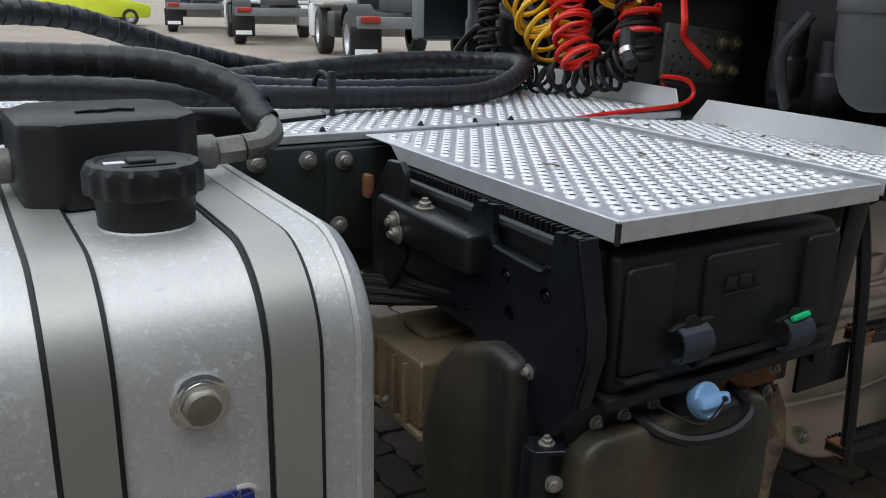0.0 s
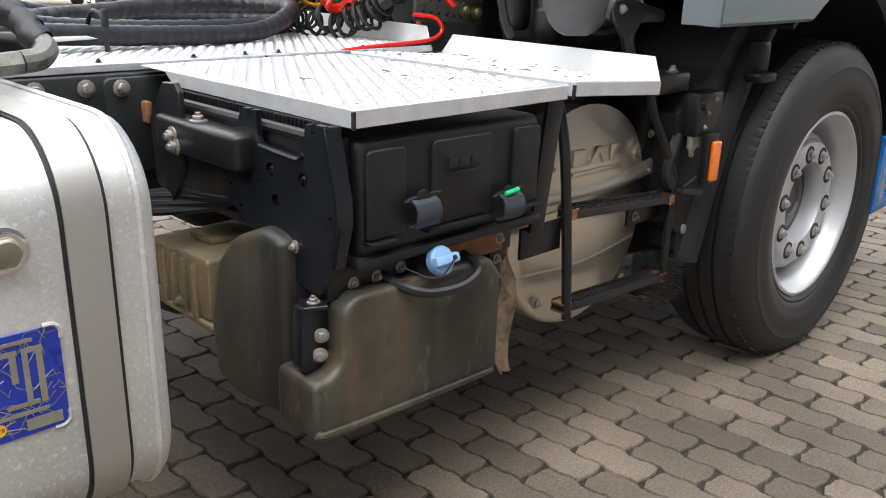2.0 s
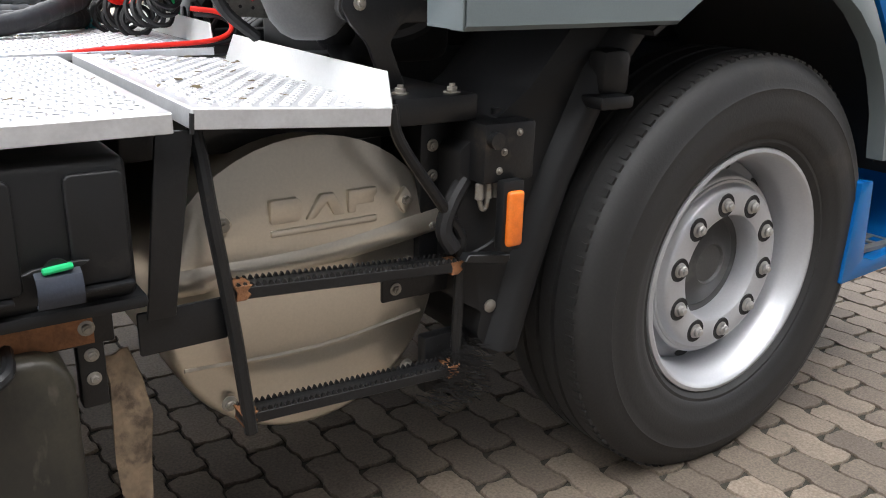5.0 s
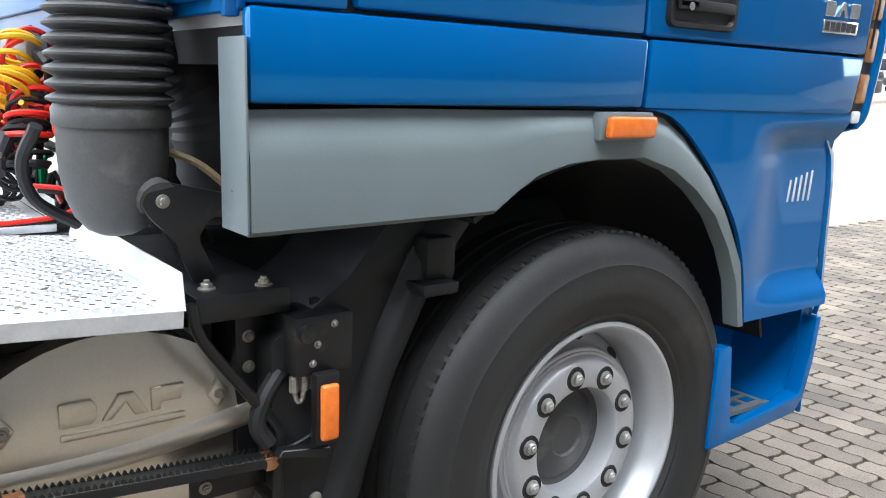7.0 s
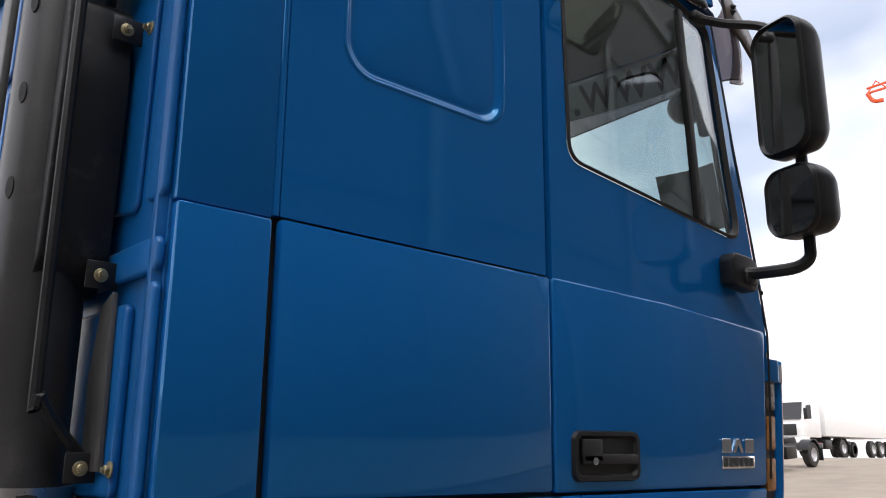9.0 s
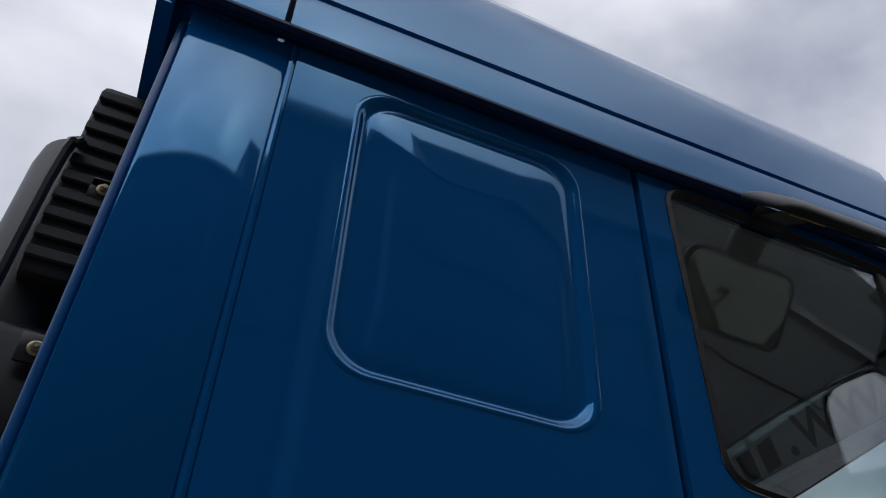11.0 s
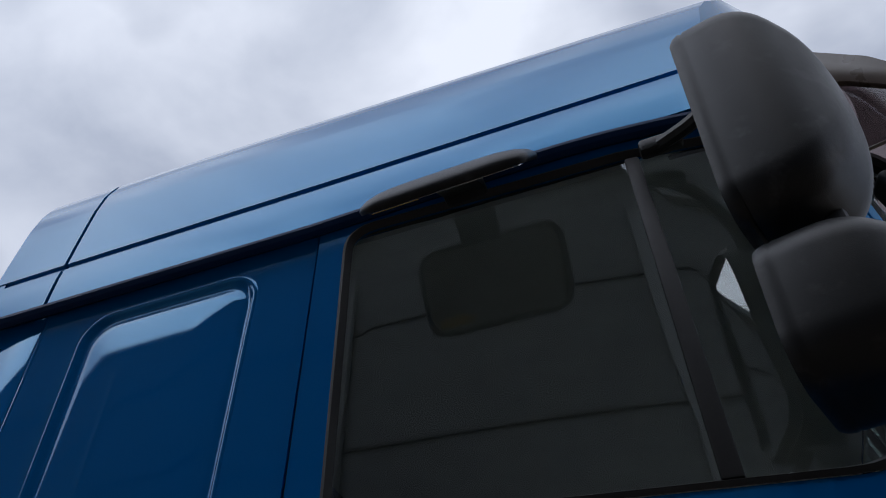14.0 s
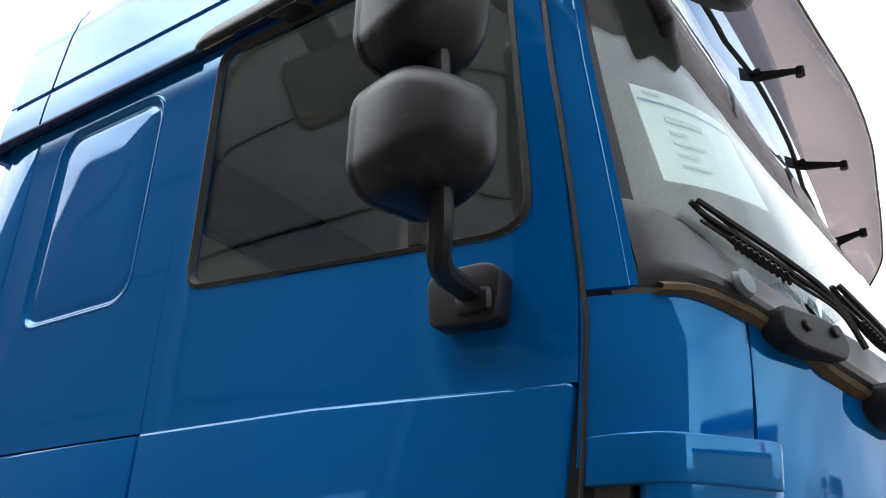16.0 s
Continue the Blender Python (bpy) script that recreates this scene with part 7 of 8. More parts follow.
holed(b, outline, [ring_of(y, z, 0.0135) for y, z in HOLES] + [ring_of(0.419, 0.797, 0.004), ring_of(0.097, 0.797, 0.004)], "x", -1.906, -1.895)
hp = part("hanger_plate", b, M["hanger"], truck, "black steel hanger plate with two slotted prongs")
b = B()
tube(b, [(-1.907, 0.315, 0.906), (-1.907, 0.307, 0.894), (-1.907, 0.297, 0.889), (-1.907, 0.200, 0.884), (-1.907, 0.180, 0.887), (-1.907, 0.171, 0.896)], 0.005, 6, 3)
part("rolled_lip", b, M["hanger"], hp)
b = B()
prism(b, [(0.079, 0.785), (0.081, 0.830), (0.113, 0.95), (0.119, 0.95), (0.087, 0.830), (0.085, 0.785), (0.108, 0.70), (0.102, 0.70)], "x", -1.906, -1.870, 0.002, 1)
part("folded_edge", b, M["hanger"], hp)
bolts(hp, [(-1.897, y, z) for y, z in HOLES[:3]], (-1, 0, 0), 0.85, DARKBOLT)
bolts(hp, [(-1.906, 0.244, 0.722), (-1.906, 0.204, 0.721)], (-1, 0, 0), 1.0)
b = B()
prism(b, [(-1.945, 0.128), (-1.905, 0.110), (-1.885, 0.14), (-1.925, 0.175)], "z", 0.628, 0.635, 0.001, 1)
part("bracket_tab", b, M["hanger"], hp)
bolts(hp, [(-1.915, 0.140, 0.635)], (0, 0, 1), 1.0)
bolts(hp, [(-1.908, 0.128, 0.573), (-1.912, 0.128, 0.536)], (-0.5, -0.8, 0), 1.15)
b = B()
prism(b, [(0.630, 0.970), (0.575, 0.974), (0.560, 0.955), (0.56, 0.80), (0.62, 0.72), (0.69, 0.75), (0.698, 0.888)], "x", -1.93, -1.918, 0.002, 1)
hp2 = part("hanger_plate", b, M["blacksteel"], truck)
bolts(hp2, [(-1.946, 0.565, 0.872), (-1.946, 0.555, 0.852)], (-1, 0, 0), 1.5)
bolts(hp2, [(-1.92, 0.505, 0.906)], (0, 0, 1), 1.4)
b = B()
box(b, (-1.890, 0.80, 0.855), (-1.872, 0.84, 0.905), 0.006)
part("rust_bracket", b, M["rust"], hp2)

# ---- fluid tank below the battery box ----
b = B()
prism(b, round_poly([(-1.953, 0.392), (-1.930, 0.372), (-1.49, 0.362), (-1.468, 0.385), (-1.468, 0.600), (-1.50, 0.642), (-1.855, 0.645), (-1.883, 0.620), (-1.888, 0.528), (-1.908, 0.503), (-1.953, 0.500)], [0.03, 0.03, 0.03, 0.02, 0.03, 0.03, 0.025, 0.015, 0.02, 0.015, 0.02], 5), "y", 0.090, 0.215, 0.020, 4)
ft = part("fluid_tank", b, M["dirtplastic"], truck, "dirty brownish plastic fluid tank with a light blue cap", 50)
b = B()
prism(b, round_poly([(0.205, 0.380), (0.39, 0.354), (0.470, 0.378), (0.485, 0.50), (0.442, 0.64), (0.385, 0.700), (0.270, 0.748), (0.205, 0.735)], 0.025, 4), "x", -1.938, -1.475, 0.022, 3)
part("tank_lobe", b, M["dirtplastic"], ft, sharp=50)
b = B()
tube(b, [(-1.935, 0.098, 0.405), (-1.935, 0.086, 0.398), (-1.70, 0.086, 0.388), (-1.49, 0.086, 0.382)], 0.006, 6, 3)
part("mould_seam", b, M["dirtplastic"], ft)
b = B()
prism(b, [(-1.945, 0.632), (-1.893, 0.632), (-1.893, 0.522), (-1.905, 0.508), (-1.940, 0.505), (-1.950, 0.52)], "y", 0.132, 0.160, 0.003)
part("tank_strap", b, M["hanger"], ft)
b = B()
rows = []
for i, (z, xa, xb) in enumerate(((0.60, -1.420, -1.378), (0.553, -1.412, -1.364), (0.484, -1.412, -1.352), (0.40, -1.414, -1.356), (0.345, -1.412, -1.360), (0.314, -1.392, -1.366))):
    rows.append([(xa + (xb - xa) * q / 4, 0.150 - 0.010 * math.sin(i * 1.7 + q * 1.3), z) for q in range(5)])
grid(b, rows, 0.005)
part("splash_sheet", b, M["flap"], ft, "dirty torn brown splash sheet", 60)
b = B()
lathe(b, [(0.030, -0.06), (0.030, 0.0), (0, 0)], (-1.665, 0.11, 0.655), (0, -0.8, 0.55), 20)
part("filler_neck", b, M["black"], ft)
capm = Matrix.Translation((-1.666, 0.072, 0.676)) @ aim((0, 0, 0), (0, -0.85, 0.35)) @ Matrix.Scale(0.84, 4)
b = B()
lathe(b, [(0, -0.02), (0.030, -0.02), (0.034, -0.012), (0.034, 0.004), (0.030, 0.009), (0, 0.009)], (0, 0, 0), (0, 0, 1), 28)
box(b, (-0.036, -0.011, 0.005), (0.036, 0.011, 0.026), 0.005)
b.transform(capm)
part("blue_cap", b, M["bluecap"], ft, "light blue screw cap with a wing grip")
b = B()
lathe(b, [(0, 0), (0.005, 0), (0.004, 0.004), (0, 0.005)], capm @ Vector((0.018, 0, 0.026)), (0, -0.85, 0.35), 10)
tube(b, [capm @ Vector((0.018, 0, 0.030)), (-1.685, 0.050, 0.655), (-1.71, 0.065, 0.655), (-1.745, 0.10, 0.675)], 0.0018, 5)
part("cap_lanyard", b, M["seal"], ft)
b = B()
tube(b, [(-1.765, 0.13, 0.655), (-1.745, 0.085, 0.635), (-1.70, 0.060, 0.622), (-1.62, 0.055, 0.620), (-1.56, 0.075, 0.635), (-1.55, 0.13, 0.65)], 0.010, 8)
part("guard_loop", b, M["blacksteel"], truck, "bent black guard bar")
b = B()
box(b, (-1.455, 0.14, 0.52), (-1.415, 0.17, 0.69), 0.004)
gs = part("hanger_strip", b, M["blacksteel"], truck)
bolts(gs, [(-1.435, 0.139, 0.61), (-1.435, 0.139, 0.57)], (0, -1, 0), 0.9)
b = B()
box(b, (-1.365, 0.13, 0.590), (-1.222, 0.14, 0.664), 0.004)
part("cover_strip", b, M["blacksteel"], truck)
b = B()
prism(b, round_poly([(0.50, 0.480), (0.785, 0.470), (0.798, 0.585), (0.78, 0.602), (0.50, 0.618)], 0.014), "x", -1.925, -1.66, 0.012, 3)
sm = part("valve_housing", b, M["sump"], truck, "muddy ribbed metal valve housing")
for y in (0.545, 0.590, 0.635, 0.680, 0.725, 0.765):
    b = B()
    prism(b, [(y, 0.475), (y + 0.014, 0.475), (y + 0.011, 0.60), (y + 0.003, 0.60)], "x", -1.937, -1.92, 0.004)
    part("rib", b, M["sump"], sm)
b = B()
box(b, (-1.932, 0.49, 0.462), (-1.66, 0.80, 0.476), 0.004)
part("flange", b, M["sump"], sm)
b = B()
box(b, (-1.86, 0.60, 0.608), (-1.76, 0.70, 0.626), 0.008)
part("cover_plate", b, M["sump"], sm)
bolts(sm, [(-1.937, 0.61, 0.50), (-1.937, 0.70, 0.50), (-1.937, 0.78, 0.52)], (-1, 0, 0), 0.9)
b = B()
grid(b, [[(-1.70 + 0.02 * math.sin(3 * y), y, 0.616 + 0.030 * q + 0.012 * math.sin(23 * y + q)) for y in span(0.50, 0.78, 8)] for q in (0, 1)], 0.002)
part("torn_label", b, M["paper"], sm)
for k in range(6):
    b = B()
    o = 0.014 * k
    tube(b, [(-1.86 + o, 0.48, 0.745 - 0.3 * o), (-1.93 - 0.3 * o, 0.66, 0.735 - 0.6 * o), (-1.985 + 0.4 * o, 0.86 - 0.5 * o, 0.665), (-1.985 + 0.5 * o, 0.875 - 0.6 * o, 0.56), (-1.96, 0.80, 0.475 + 0.2 * o), (-1.88, 0.70, 0.452 - 0.3 * o), (-1.7, 0.72, 0.45)], 0.0105 if k % 2 else 0.0075, 8, 6, ridges=0.10 if k % 2 else 0.0, pitch=0.008)
    part("cable", b, M["seal"], truck)

# ---- exhaust silencer ----
MC = Vector((-1.022, 0.0, 0.603))


def disc_ring(r, y, dz=0.0):
    return [(MC.x + 0.285 * r * math.cos(a), y, MC.z + dz + 0.285 * r * math.sin(a)) for a in [6.28319 * k / 64 for k in range(65)]]


b = B()
grid(b, [disc_ring(1.0, 0.86), disc_ring(1.0, 0.25), disc_ring(0.985, 0.232), disc_ring(0.94, 0.222), disc_ring(0.5, 0.214), disc_ring(0.001, 0.212)])
bmesh.ops.remove_doubles(b, verts=b.verts[:], dist=1e-4)
sil = part("exhaust_silencer", b, M["inox"], truck, "round stainless exhaust silencer with pressed lettering shapes", 40)
# pressed upper shield
b = B()
rows = []
for t in span(0, 1, 6):
    row = []
    for u in span(-1, 1, 16):
        x = MC.x + 0.275 * u
        top = 0.615 + math.sqrt(max(0.0, 0.282 ** 2 - (0.262 * u) ** 2))
        bot = 0.695 + 0.02 * u
        z = bot + (top - bot) * t
        row.append((x, 0.196 + 0.025 * t * t + 0.006 * u * u, z))
    rows.append(row)
grid(b, rows, 0.006)
part("heat_shield", b, M["inox"], sil, "stainless heat shield with pressed shapes", 50)
b = B()
rows = []
for dz, y in ((0.004, 0.199), (-0.006, 0.193), (-0.030, 0.191), (-0.040, 0.196), (-0.046, 0.206)):
    rows.append([(MC.x + 0.285 * u, y, 0.700 + 0.02 * u + 0.012 * u * u + dz) for u in span(-1, 1, 16)])
grid(b, rows, 0.004)
part("shield_fold", b, M["inox"], sil, sharp=60)
for z, h in ((0.575, 0.005), (0.49, 0.010)):
    b = B()
    tube(b, [(MC.x - 0.25, 0.224, z + 0.01), (MC.x, 0.216, z), (MC.x + 0.24, 0.222, z + 0.02)], h * 0.6, 8)
    part("pressed_bead", b, M["inox"], sil)
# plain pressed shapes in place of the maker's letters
LZ0, LZ1, LY = 0.752, 0.795, 0.196
for x0, x1, kind in ((-1.112, -1.052, "d"), (-1.045, -0.965, "a"), (-0.960, -0.900, "f")):
    b = B()
    if kind == "a":
        pts = [(x0, LZ0), (x0 + 0.018, LZ0), (x0 + 0.042, LZ0 + 0.028), (x0 + 0.056, LZ0), (x1 + 0.0, LZ0), (x0 + 0.056, LZ1), (x0 + 0.030, LZ1)]
    elif kind == "d":
        pts = round_poly([(x0, LZ0), (x1 - 0.008, LZ0), (x1, LZ0 + 0.012), (x1, LZ1 - 0.012), (x1 - 0.008, LZ1), (x0, LZ1)], 0.004)
    else:
        pts = [(x0, LZ0), (x0 + 0.016, LZ0), (x0 + 0.016, LZ0 + 0.014), (x1 - 0.006, LZ0 + 0.014), (x1 - 0.006, LZ0 + 0.026), (x1, LZ0 + 0.030), (x1, LZ1), (x0, LZ1)]
    prism(b, pts, "y", LY + 0.008, LY - 0.004, 0.003, 2)
    part("pressed_shape", b, M["inox"], sil)
b = B()
box(b, (-1.112, LY - 0.004, 0.728), (-0.900, LY + 0.006, 0.741), 0.003)
part("pressed_bar", b, M["inox"], sil)
bolts(sil, [(-1.200, 0.195, 0.765), (-0.837, 0.200, 0.761), (-0.813, 0.222, 0.391), (-1.199, 0.212, 0.420)], (0, -1, 0), 1.2)
for x, z in ((-1.200, 0.765), (-0.837, 0.761)):
    b = B()
    prism(b, [(x - 0.022, z), (x, z - 0.030), (x + 0.022, z), (x, z + 0.030)], "y", 0.192, 0.206, 0.006, 2)
    part("pressed_boss", b, M["inox"], sil)
b = B()
box(b, (-1.33, 0.30, 0.86), (-0.74, 0.80, 0.94), 0.01)
part("silencer_bracket", b, M["blacksteel"], truck)

# ---- step ladder ----
STAY = [(-1.318, 0.946), (-1.262, 0.946), (-1.309, 0.655), (-1.353, 0.655)]
b = B()
tube(b, [(-1.252, 0.150, 0.955), (-1.247, 0.135, 0.90), (-1.240, 0.120, 0.80), (-1.215, 0.118, 0.60), (-1.197, 0.116, 0.41)], 0.012, 10, 5)
lad = part("step_ladder", b, M["blacksteel"], truck, "black tubular step ladder with serrated treads")
b = B()
tube(b, [(-0.905, 0.135, 0.955), (-0.89, 0.13, 0.89), (-0.80, 0.128, 0.765), (-0.755, 0.128, 0.70), (-0.750, 0.128, 0.66), (-0.755, 0.128, 0.40)], 0.011, 10, 5)
part("ladder_tube", b, M["blacksteel"], lad)
b = B()
prism(b, STAY, "y", 0.115, 0.125, 0.002)
part("ladder_stay", b, M["blacksteel"], lad)
for za, zb in ((0.682, 0.645), (0.447, 0.422)):
    b = B()
    m = Matrix.Translation((0, 0, 0))
    xa, xb = -1.21, -0.755
    prism(b, [(xa, za - 0.022), (xb, zb - 0.022), (xb, zb), (xa, za)], "y", 0.115, 0.155, 0.002, 1)
    tr = part("tread", b, M["blacksteel"], lad)
    b = B()
    for k in range(40):
        t = (k + 0.5) / 40
        x, z = xa + (xb - xa) * t, za + (zb - za) * t
        prism(b, [(x - 0.0045, z), (x + 0.0045, z), (x + 0.001, z + 0.007), (x - 0.001, z + 0.007)], "y", 0.115, 0.121)
        prism(b, [(x - 0.0045, z), (x + 0.0045, z), (x + 0.001, z + 0.007), (x - 0.001, z + 0.007)], "y", 0.149, 0.155)
    part("serration", b, M["blacksteel"], lad)["kind"] = "stuff"
    for x, z in ((xa + 0.012, za), (xb - 0.012, zb)):
        b = B()
        prism(b, [(x - 0.013, z - 0.024), (x + 0.004, z - 0.0245), (x + 0.014, z - 0.016), (x + 0.007, z - 0.008), (x + 0.017, z + 0.0015), (x - 0.015, z + 0.002), (x - 0.010, z - 0.010)], "y", 0.1135, 0.1565, 0.001, 1)
        part("rusted_joint", b, M["rust"], lad)
b = B()
box(b, (-0.91, 0.155, 0.575), (-0.76, 0.165, 0.635), 0.003)
lb = part("ladder_plate", b, M["blacksteel"], lad)
bolts(lb, [(-0.882, 0.154, 0.60)], (0, -1, 0), 1.0)

# ---- brackets, lamp and valve box between ladder and mudguard ----
b = B()
box(b, (-0.90, 0.13, 0.915), (-0.72, 0.75, 0.965), 0.006)
cb = part("cross_bracket", b, M["blacksteel"], truck)
bolts(cb, [(-0.86, 0.18, 0.965), (-0.76, 0.16, 0.965)], (0, 0, 1), 1.3)
b = B()
box(b, (-0.80, 0.20, 0.55), (-0.72, 0.30, 0.93), 0.006)
up = part("upright_bracket", b, M["blacksteel"], truck)
bolts(up, [(-0.775, 0.198, 0.86), (-0.775, 0.198, 0.80), (-0.775, 0.198, 0.70)], (0, -1, 0), 1.0)
b = B()
box(b, (-0.735, 0.085, 0.80), (-0.612, 0.20, 0.915), 0.008)
vb = part("valve_box", b, M["blacksteel"], truck, "scuffed black steel valve box")
b = B()
cyl(b, (-0.715, 0.088, 0.885), (-0.715, 0.070, 0.885), 0.016, n=14)
part("port", b, M["blacksteel"], vb)
b = B()
cyl(b, (-0.66, 0.15, 0.915), (-0.66, 0.15, 0.930), 0.012, n=12)
part("port", b, M["blacksteel"], vb)
bolts(vb, [(-0.69, 0.084, 0.86), (-0.70, 0.084, 0.825), (-0.655, 0.084, 0.895)], (0, -1, 0), 0.6)
for x in (-0.728, -0.708, -0.688):
    b = B()
    cyl(b, (x, 0.105, 0.800), (x, 0.105, 0.768), 0.009, n=8, bev=0.002)
    part("fitting", b, M["bolt"], vb)
b = B()
tube(b, [(-0.708, 0.105, 0.77), (-0.712, 0.104, 0.752), (-0.722, 0.104, 0.75), (-0.728, 0.105, 0.77)], 0.005, 6)
part("pipe_loop", b, M["bolt"], vb)
b = B()
tube(b, [(-0.74, 0.14, 0.80), (-0.775, 0.13, 0.76), (-0.79, 0.13, 0.71), (-0.77, 0.125, 0.67)], 0.017, 10, 8)
part("corrugated_sleeve", b, M["seal"], vb)
b = B()
box(b, (-0.705, 0.060, 0.670), (-0.655, 0.085, 0.810), 0.006)
sl_ = part("side_lamp", b, M["black"], truck, "upright amber side marker lamp in a black frame")
b = B()
box(b, (-0.700, 0.046, 0.682), (-0.662, 0.062, 0.792), 0.008, 3)
part("lens", b, M["orange"], sl_)
b = B()
prism(b, [(-0.77, 0.655), (-0.67, 0.632), (-0.66, 0.64), (-0.66, 0.652), (-0.76, 0.668)], "y", 0.085, 0.11, 0.002, 1)
part("lamp_bracket", b, M["blacksteel"], sl_)
b = B()
tube(b, [(-0.665, 0.08, 0.72), (-0.70, 0.11, 0.67), (-0.75, 0.12, 0.66), (-0.77, 0.14, 0.72)], 0.004, 6)
part("lamp_cable", b, M["seal"], sl_)

# ---- air intake behind the cab ----
DX, DY = -0.968, 0.325


def duct(prof, name, material, label="", parent=None, n=36, sx=1.0, sy=1.0):
    b = B()
    lathe(b, prof, (0, 0, 0), (0, 0, 1), n)
    b.transform(Matrix.Translation((DX, DY, 0)) @ Matrix.Diagonal((sx, sy, 1, 1)))
    return part(name, b, M[material], parent or truck, label, 40)


bel = []
z = 1.28
for k in range(7):
    bel += [(0.088, z), (0.106, z + 0.009), (0.107, z + 0.013), (0.104, z + 0.016), (0.088, z + 0.024)]
    z += 0.025
bl = duct(bel, "intake_bellows", "bellows", "black ribbed rubber intake bellows")
duct([(0.094, 1.452), (0.100, 1.454), (0.100, 1.474), (0.094, 1.476)], "hose_clamp", "clamp", "", bl)
duct([(0.092, 1.445), (0.090, 1.48), (0.083, 1.52), (0.083, 1.70), (0.082, 2.2), (0.080, 2.72), (0.075, 2.76), (0, 2.77)], "intake_duct", "duct", "tall grey-black moulded air intake duct", None, 36, 1.0, 1.1)
duct([(0.098, 1.245), (0.100, 1.25), (0.100, 1.275), (0.094, 1.285), (0.086, 1.285)], "duct_collar", "castgrey", "", bl)
duct([(0.094, 1.252), (0.094, 1.20), (0.091, 1.16), (0.084, 1.12), (0.070, 1.085), (0.050, 1.062), (0.030, 1.052), (0, 1.050)], "intake_bowl", "castgrey", "cast grey intake bowl", bl)
b = B()
tube(b, [(DX + 0.02, DY - 0.02, 1.13), (DX + 0.045, DY - 0.075, 1.125), (-0.920, 0.232, 1.120)], 0.036, 14, 4)
part("bowl_spout", b, M["castgrey"], bl)
b = B()
prism(b, round_poly([(-0.955, 1.118), (-0.935, 1.150), (-0.905, 1.152), (-0.80, 1.128), (-0.72, 1.115), (-0.72, 1.085), (-0.83, 1.085), (-0.855, 1.05), (-0.82, 0.97), (-0.865, 0.965), (-0.90, 1.05), (-0.940, 1.090)], 0.012), "y", 0.225, 0.237, 0.003)
st = part("duct_stay", b, M["blacksteel"], truck, "flat black steel stay bolted to the intake bowl")
bolts(st, [(-0.918, 0.224, 1.120)], (0, -1, 0), 1.0)
b = B()
tube(b, [(DX - 0.105, DY + 0.10, 1.24), (DX - 0.125, DY + 0.14, 1.17), (DX - 0.105, DY + 0.15, 1.10), (DX - 0.02, DY + 0.2, 1.04)], 0.012, 8)
part("hose", b, M["seal"], truck)
# pale flat strip that stands for the duct's far edge in light
b = B()
prism(b, [(0.44, 1.72), (0.41, 1.50), (0.38, 1.47), (0.38, 2.75), (0.44, 2.75)], "x", -1.06, -1.045, 0.004)
part("duct_flange", b, M["castgrey"], truck)
# slots in the duct's side and the slatted intake head behind the cab
for z in (1.62, 1.80, 1.98, 2.16, 2.34):
    b = B()
    lathe(b, [(0, 0.003), (0.010, 0.003), (0.011, 0.0)], (0, 0, 0), (0, 0, 1), 14)
    b.transform(aim((-1.040, 0.283, z), (-0.85, -0.5, 0)) @ Matrix.Diagonal((0.8, 2.0, 1, 1)))
    part("duct_slot", b, M["farblack"], truck)
b = B()
box(b, (-0.975, 0.205, 2.43), (-0.880, 0.46, 2.88), 0.012)
ih = part("intake_head", b, M["farblack"], truck, "black slatted air intake head behind the cab")
b = B()
prism(b, round_poly([(0.215, 1.86), (0.205, 2.20), (0.225, 2.36), (0.46, 2.40), (0.46, 1.80), (0.26, 1.80)], 0.03), "x", -1.0, -0.880, 0.02, 3)
part("intake_body", b, M["mirrorblack"], ih, sharp=50)
for k in range(10):
    b = B()
    box(b, (-0.972, 0.196, 2.455 + 0.042 * k), (-0.884, 0.207, 2.478 + 0.042 * k), 0.003, 1)
    part("slat", b, M["seal"], ih)
# guard rail of the duct
b = B()
tube(b, [(-0.958, 0.18, 2.70), (-0.985, 0.19, 2.60), (-0.985, 0.19, 1.68), (-0.978, 0.185, 1.62), (-0.935, 0.205, 1.565), (-0.900, 0.215, 1.53), (-0.885, 0.215, 1.50)], 0.010, 8, 5)
gr = part("guard_rail", b, M["blacksteel"], truck, "black flat guard rail beside the intake duct")
for z in (1.505, 1.83, 2.30, 2.62):
    b = B()
    box(b, (-0.925, 0.196, z - 0.024), (-0.868, 0.202, z + 0.026), 0.004)
    part("rail_foot", b, M["blacksteel"], gr)
    bolts(gr, [(-0.900, 0.195, z)], (0, -1, 0), 1.0, BRASSBOLT)
b = B()
prism(b, [(0.16, 1.50), (0.24, 1.50), (0.25, 1.66), (0.22, 1.78), (0.17, 1.80)], "x", -0.885, -0.875, 0.002)
part("plastic_shield", b, M["castgrey"], truck)

# ribbed hose to the engine behind the grey trim
b = B()
tube(b, [(-0.86, 0.52, 1.42), (-0.80, 0.45, 1.36), (-0.755, 0.42, 1.27), (-0.74, 0.42, 1.16), (-0.70, 0.44, 1.06)], 0.082, 24, 14, ridges=0.06, pitch=0.030)
part("intake_hose", b, M["seal"], truck, "black ribbed intake hose")
b = B()
tube(b, [(-0.88, 0.30, 1.20), (-0.82, 0.28, 1.17), (-0.74, 0.25, 1.09)], 0.008, 6)
part("pale_line", b, M["sump"], truck)

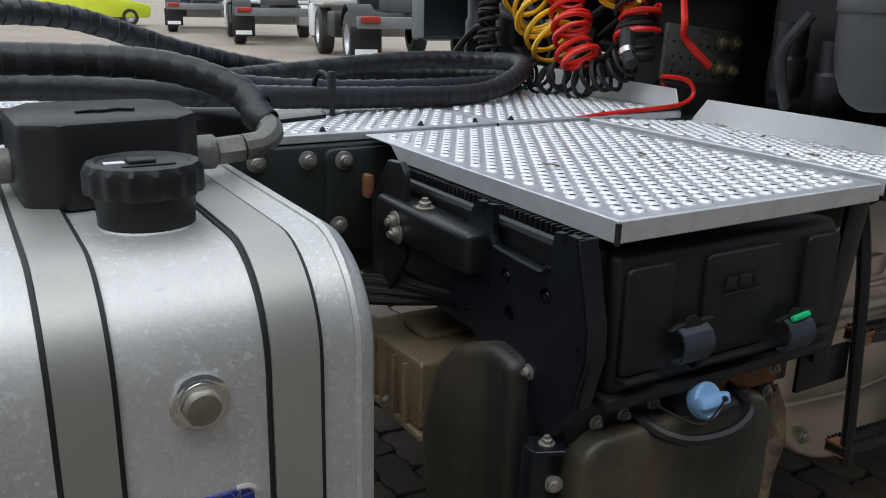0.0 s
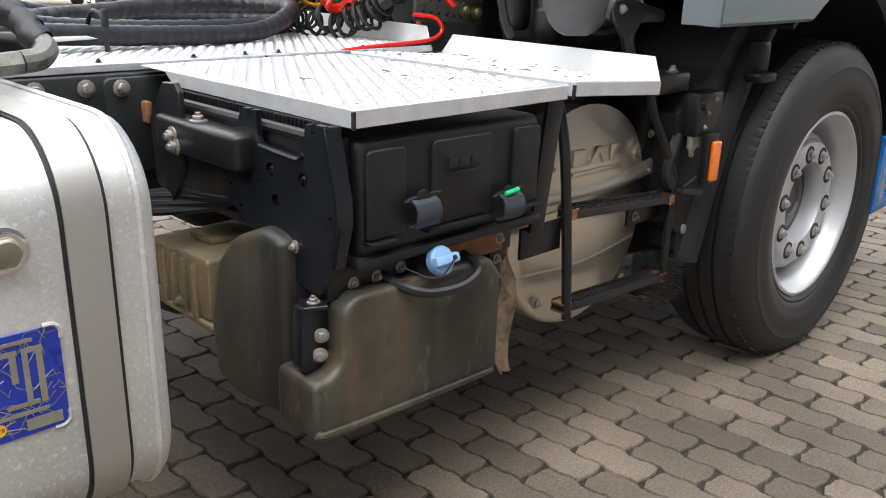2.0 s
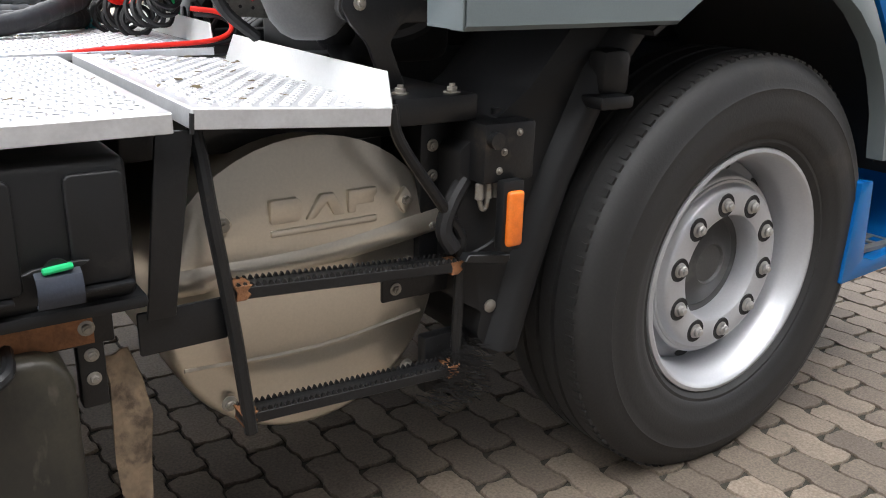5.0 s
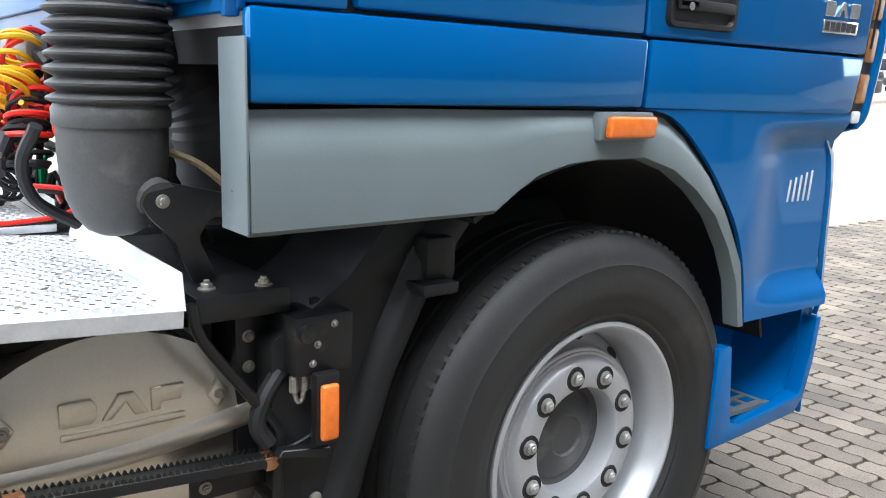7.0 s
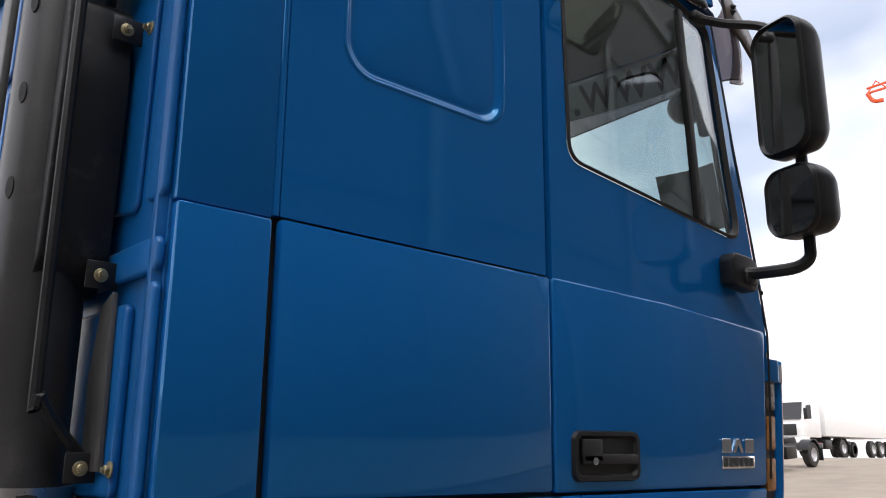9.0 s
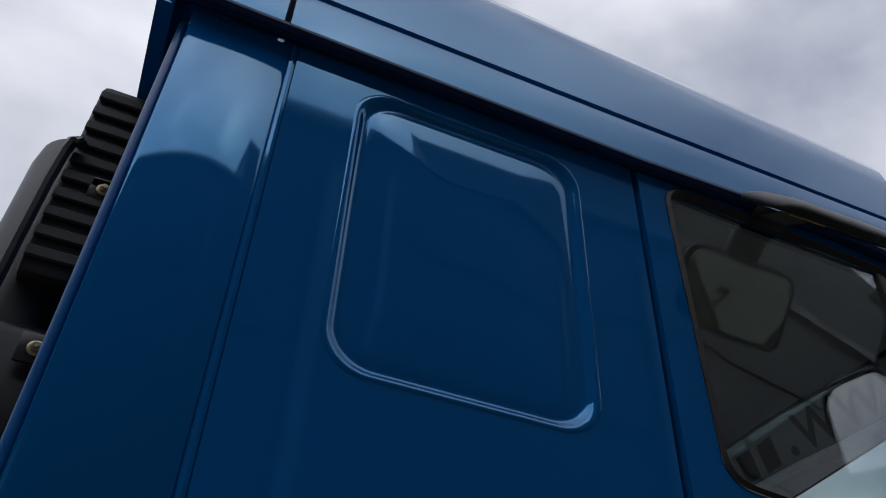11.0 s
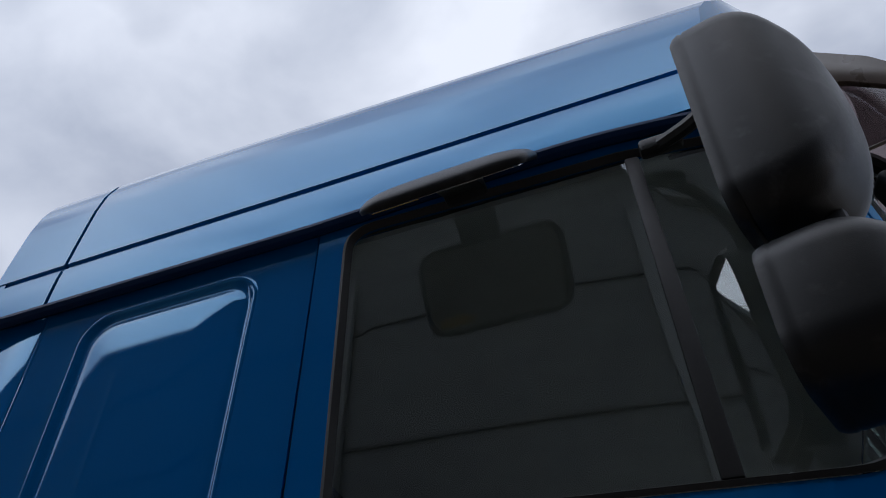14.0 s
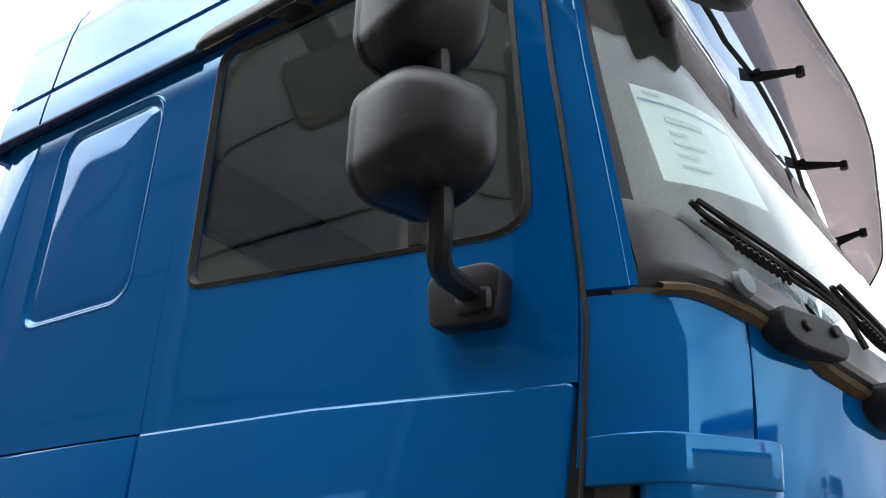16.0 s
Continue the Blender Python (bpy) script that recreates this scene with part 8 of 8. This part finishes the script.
# perforated plate with bolts behind the catwalk
b = B()
prism(b, round_poly([(-0.90, 1.05), (-0.60, 1.03), (-0.592, 1.175), (-0.893, 1.205)], 0.008), "y", 1.0, 1.012, 0.002)
pp = part("mounting_plate", b, M["dullzinc"], truck, "perforated steel mounting plate with yellow-zinc bolts")
bolts(pp, [(-0.678, 0.999, 1.152), (-0.625, 0.999, 1.147), (-0.681, 0.999, 1.075), (-0.628, 0.999, 1.068)], (0, -1, 0), 1.9, BRASSBOLT)
for i in range(6):
    for j in range(3):
        b = B()
        x, z = -0.865 + 0.034 * i, 1.075 + 0.040 * j - 0.004 * i
        cyl(b, (x, 1.002, z), (x, 0.9985, z), 0.0045, n=8)
        part("drilled_hole", b, M["farblack"], pp)
b = B()
tube(b, [(-1.02, 1.02, 1.18), (-1.05, 0.98, 1.13), (-1.06, 0.95, 1.10)], 0.020, 10)
part("socket", b, M["seal"], pp)
b = B()
lathe(b, [(0.021, 0), (0.021, 0.016), (0.017, 0.016)], (-1.05, 0.985, 1.135), (-0.2, -0.6, -0.7), 14)
part("foil_ring", b, M["clamp"], pp)
# tangle of lines, pipes and pods behind the cab
rnd = random.Random(8)
for k in range(16):
    x, y, z = rnd.uniform(-0.92, -0.80), rnd.uniform(0.95, 2.1), rnd.uniform(1.02, 1.38)
    b = B()
    tube(b, [(x, y, z), (x - 0.05, y + rnd.uniform(-0.2, 0.2), z + rnd.uniform(-0.12, 0.1)), (x - 0.02, y + rnd.uniform(-0.35, 0.35), z + rnd.uniform(-0.2, 0.1)), (x + 0.05, y + rnd.uniform(-0.4, 0.4), z - 0.2)], rnd.choice((0.007, 0.010, 0.013)), 7)
    part("service_line", b, M["red"] if k in (3, 9) else (M["green"] if k == 6 else M["seal"]), truck)
for x, y, z, r, h in ((-0.82, 0.66, 1.04, 0.045, 0.18), (-0.80, 0.54, 1.02, 0.05, 0.16), (-0.88, 1.75, 1.1, 0.06, 0.22), (-0.86, 2.0, 1.05, 0.05, 0.25), (-0.75, 0.55, 0.98, 0.06, 0.14)):
    b = B()
    lathe(b, [(0, 0), (r * 0.8, 0), (r, 0.02), (r, h * 0.5), (r * 0.85, h * 0.55), (r * 0.9, h), (0, h)], (x, y, z), (0, 0, 1), 18)
    part("air_valve", b, M["blacksteel"], truck)
b = B()
tube(b, [(-0.95, 1.9, 1.36), (-0.93, 1.6, 1.37), (-0.92, 1.2, 1.36), (-0.9, 0.9, 1.32)], 0.012, 8)
part("hanging_bar", b, M["oldmetal"], truck)
b = B()
box(b, (-0.95, 1.1, 1.36), (-0.90, 1.95, 1.42), 0.006)
part("line_holder", b, M["oldmetal"], truck)

# ---- paving blocks ----
PX, PY, EA = 0.1025, 0.211, 0.0045


def block_geo():
    """One interlocking block: zigzag long sides and stepped ends, with a worn edge."""
    left = []
    for c in (0.0, PY / 2):
        left += [(EA, c + 0.006), (EA, c + 0.036), (-EA, c + 0.054), (-EA, c + 0.094)]
    right = [(x + PX, y) for x, y in left][::-1]
    end = [(0.030, 0.003), (0.048, -0.003), (0.080, -0.003)]
    pts = left + [(x, y + PY) for x, y in end] + right + end[::-1]
    cx, cy = PX / 2, PY / 2
    out = [(cx + (x - cx) * 0.945, cy + (y - cy) * 0.956) for x, y in pts]
    top = [(cx + (x - cx) * 0.962, cy + (y - cy) * 0.980, 0.0) for x, y in out]
    v = top + [(x, y, -0.0045) for x, y in out] + [(x, y, -0.014) for x, y in out]
    n = len(out)
    f = [tuple(range(n))[::-1]]
    for r in (0, 1):
        for k in range(n):
            j = (k + 1) % n
            f.append((r * n + k, r * n + j, (r + 1) * n + j, (r + 1) * n + k))
    return v, f


b = B()
box(b, (-3.74, -3.42, -0.0115), (14.64, 3.05, -0.0085))
part("joint_bed", b, M["bed"], ground, "dark earth and moss in the joints")
BV, BF = block_geo()
bme = bpy.data.meshes.new("paving_block")
bme.from_pydata(BV, [], BF)
bt = bmesh.new()
bt.from_mesh(bme)
bmesh.ops.recalc_face_normals(bt, faces=bt.faces)
if sum(f.normal.z for f in bt.faces) < 0:
    bmesh.ops.reverse_faces(bt, faces=bt.faces)
bt.to_mesh(bme)
bt.free()
bme.materials.append(M["brick"])
BF = [tuple(p.vertices) for p in bme.polygons]
rnd = random.Random(21)
vs, fs, single = [], [], 0
for i in range(-30, 150):
    for j in range(-18, 20):
        x, y = -0.697 + i * PX, 0.345 + j * PY - (PY / 2 if i % 2 else 0.0)
        if y > 3.0 or y < -3.4:
            continue
        dz = rnd.uniform(-0.0015, 0.0015)
        if -1.1 < x < 0.75 and -0.65 < y < 0.75 and single < 300:
            single += 1
            ob = new("paving_block", bme)
            ob.parent = ground
            ob.matrix_basis = Matrix.Translation((x, y, dz)) @ pose(0, 0, 0, rnd.uniform(-0.4, 0.4), rnd.uniform(-0.4, 0.4), rnd.uniform(-0.6, 0.6))
            continue
        o = len(vs)
        a, c = rnd.uniform(-0.006, 0.006), rnd.uniform(-0.006, 0.006)
        vs += [(x + px, y + py, pz + dz + a * (px - 0.05) + c * (py - 0.11)) for px, py, pz in BV]
        fs += [tuple(o + q for q in f) for f in BF]
me = bpy.data.meshes.new("paving_blocks")
me.from_pydata(vs, [], fs)
me.materials.append(M["brick"])
pv = new("paving_blocks", me)
pv.parent = ground
tagged(pv, "interlocking grey-brown paving blocks", "", kind="stuff")
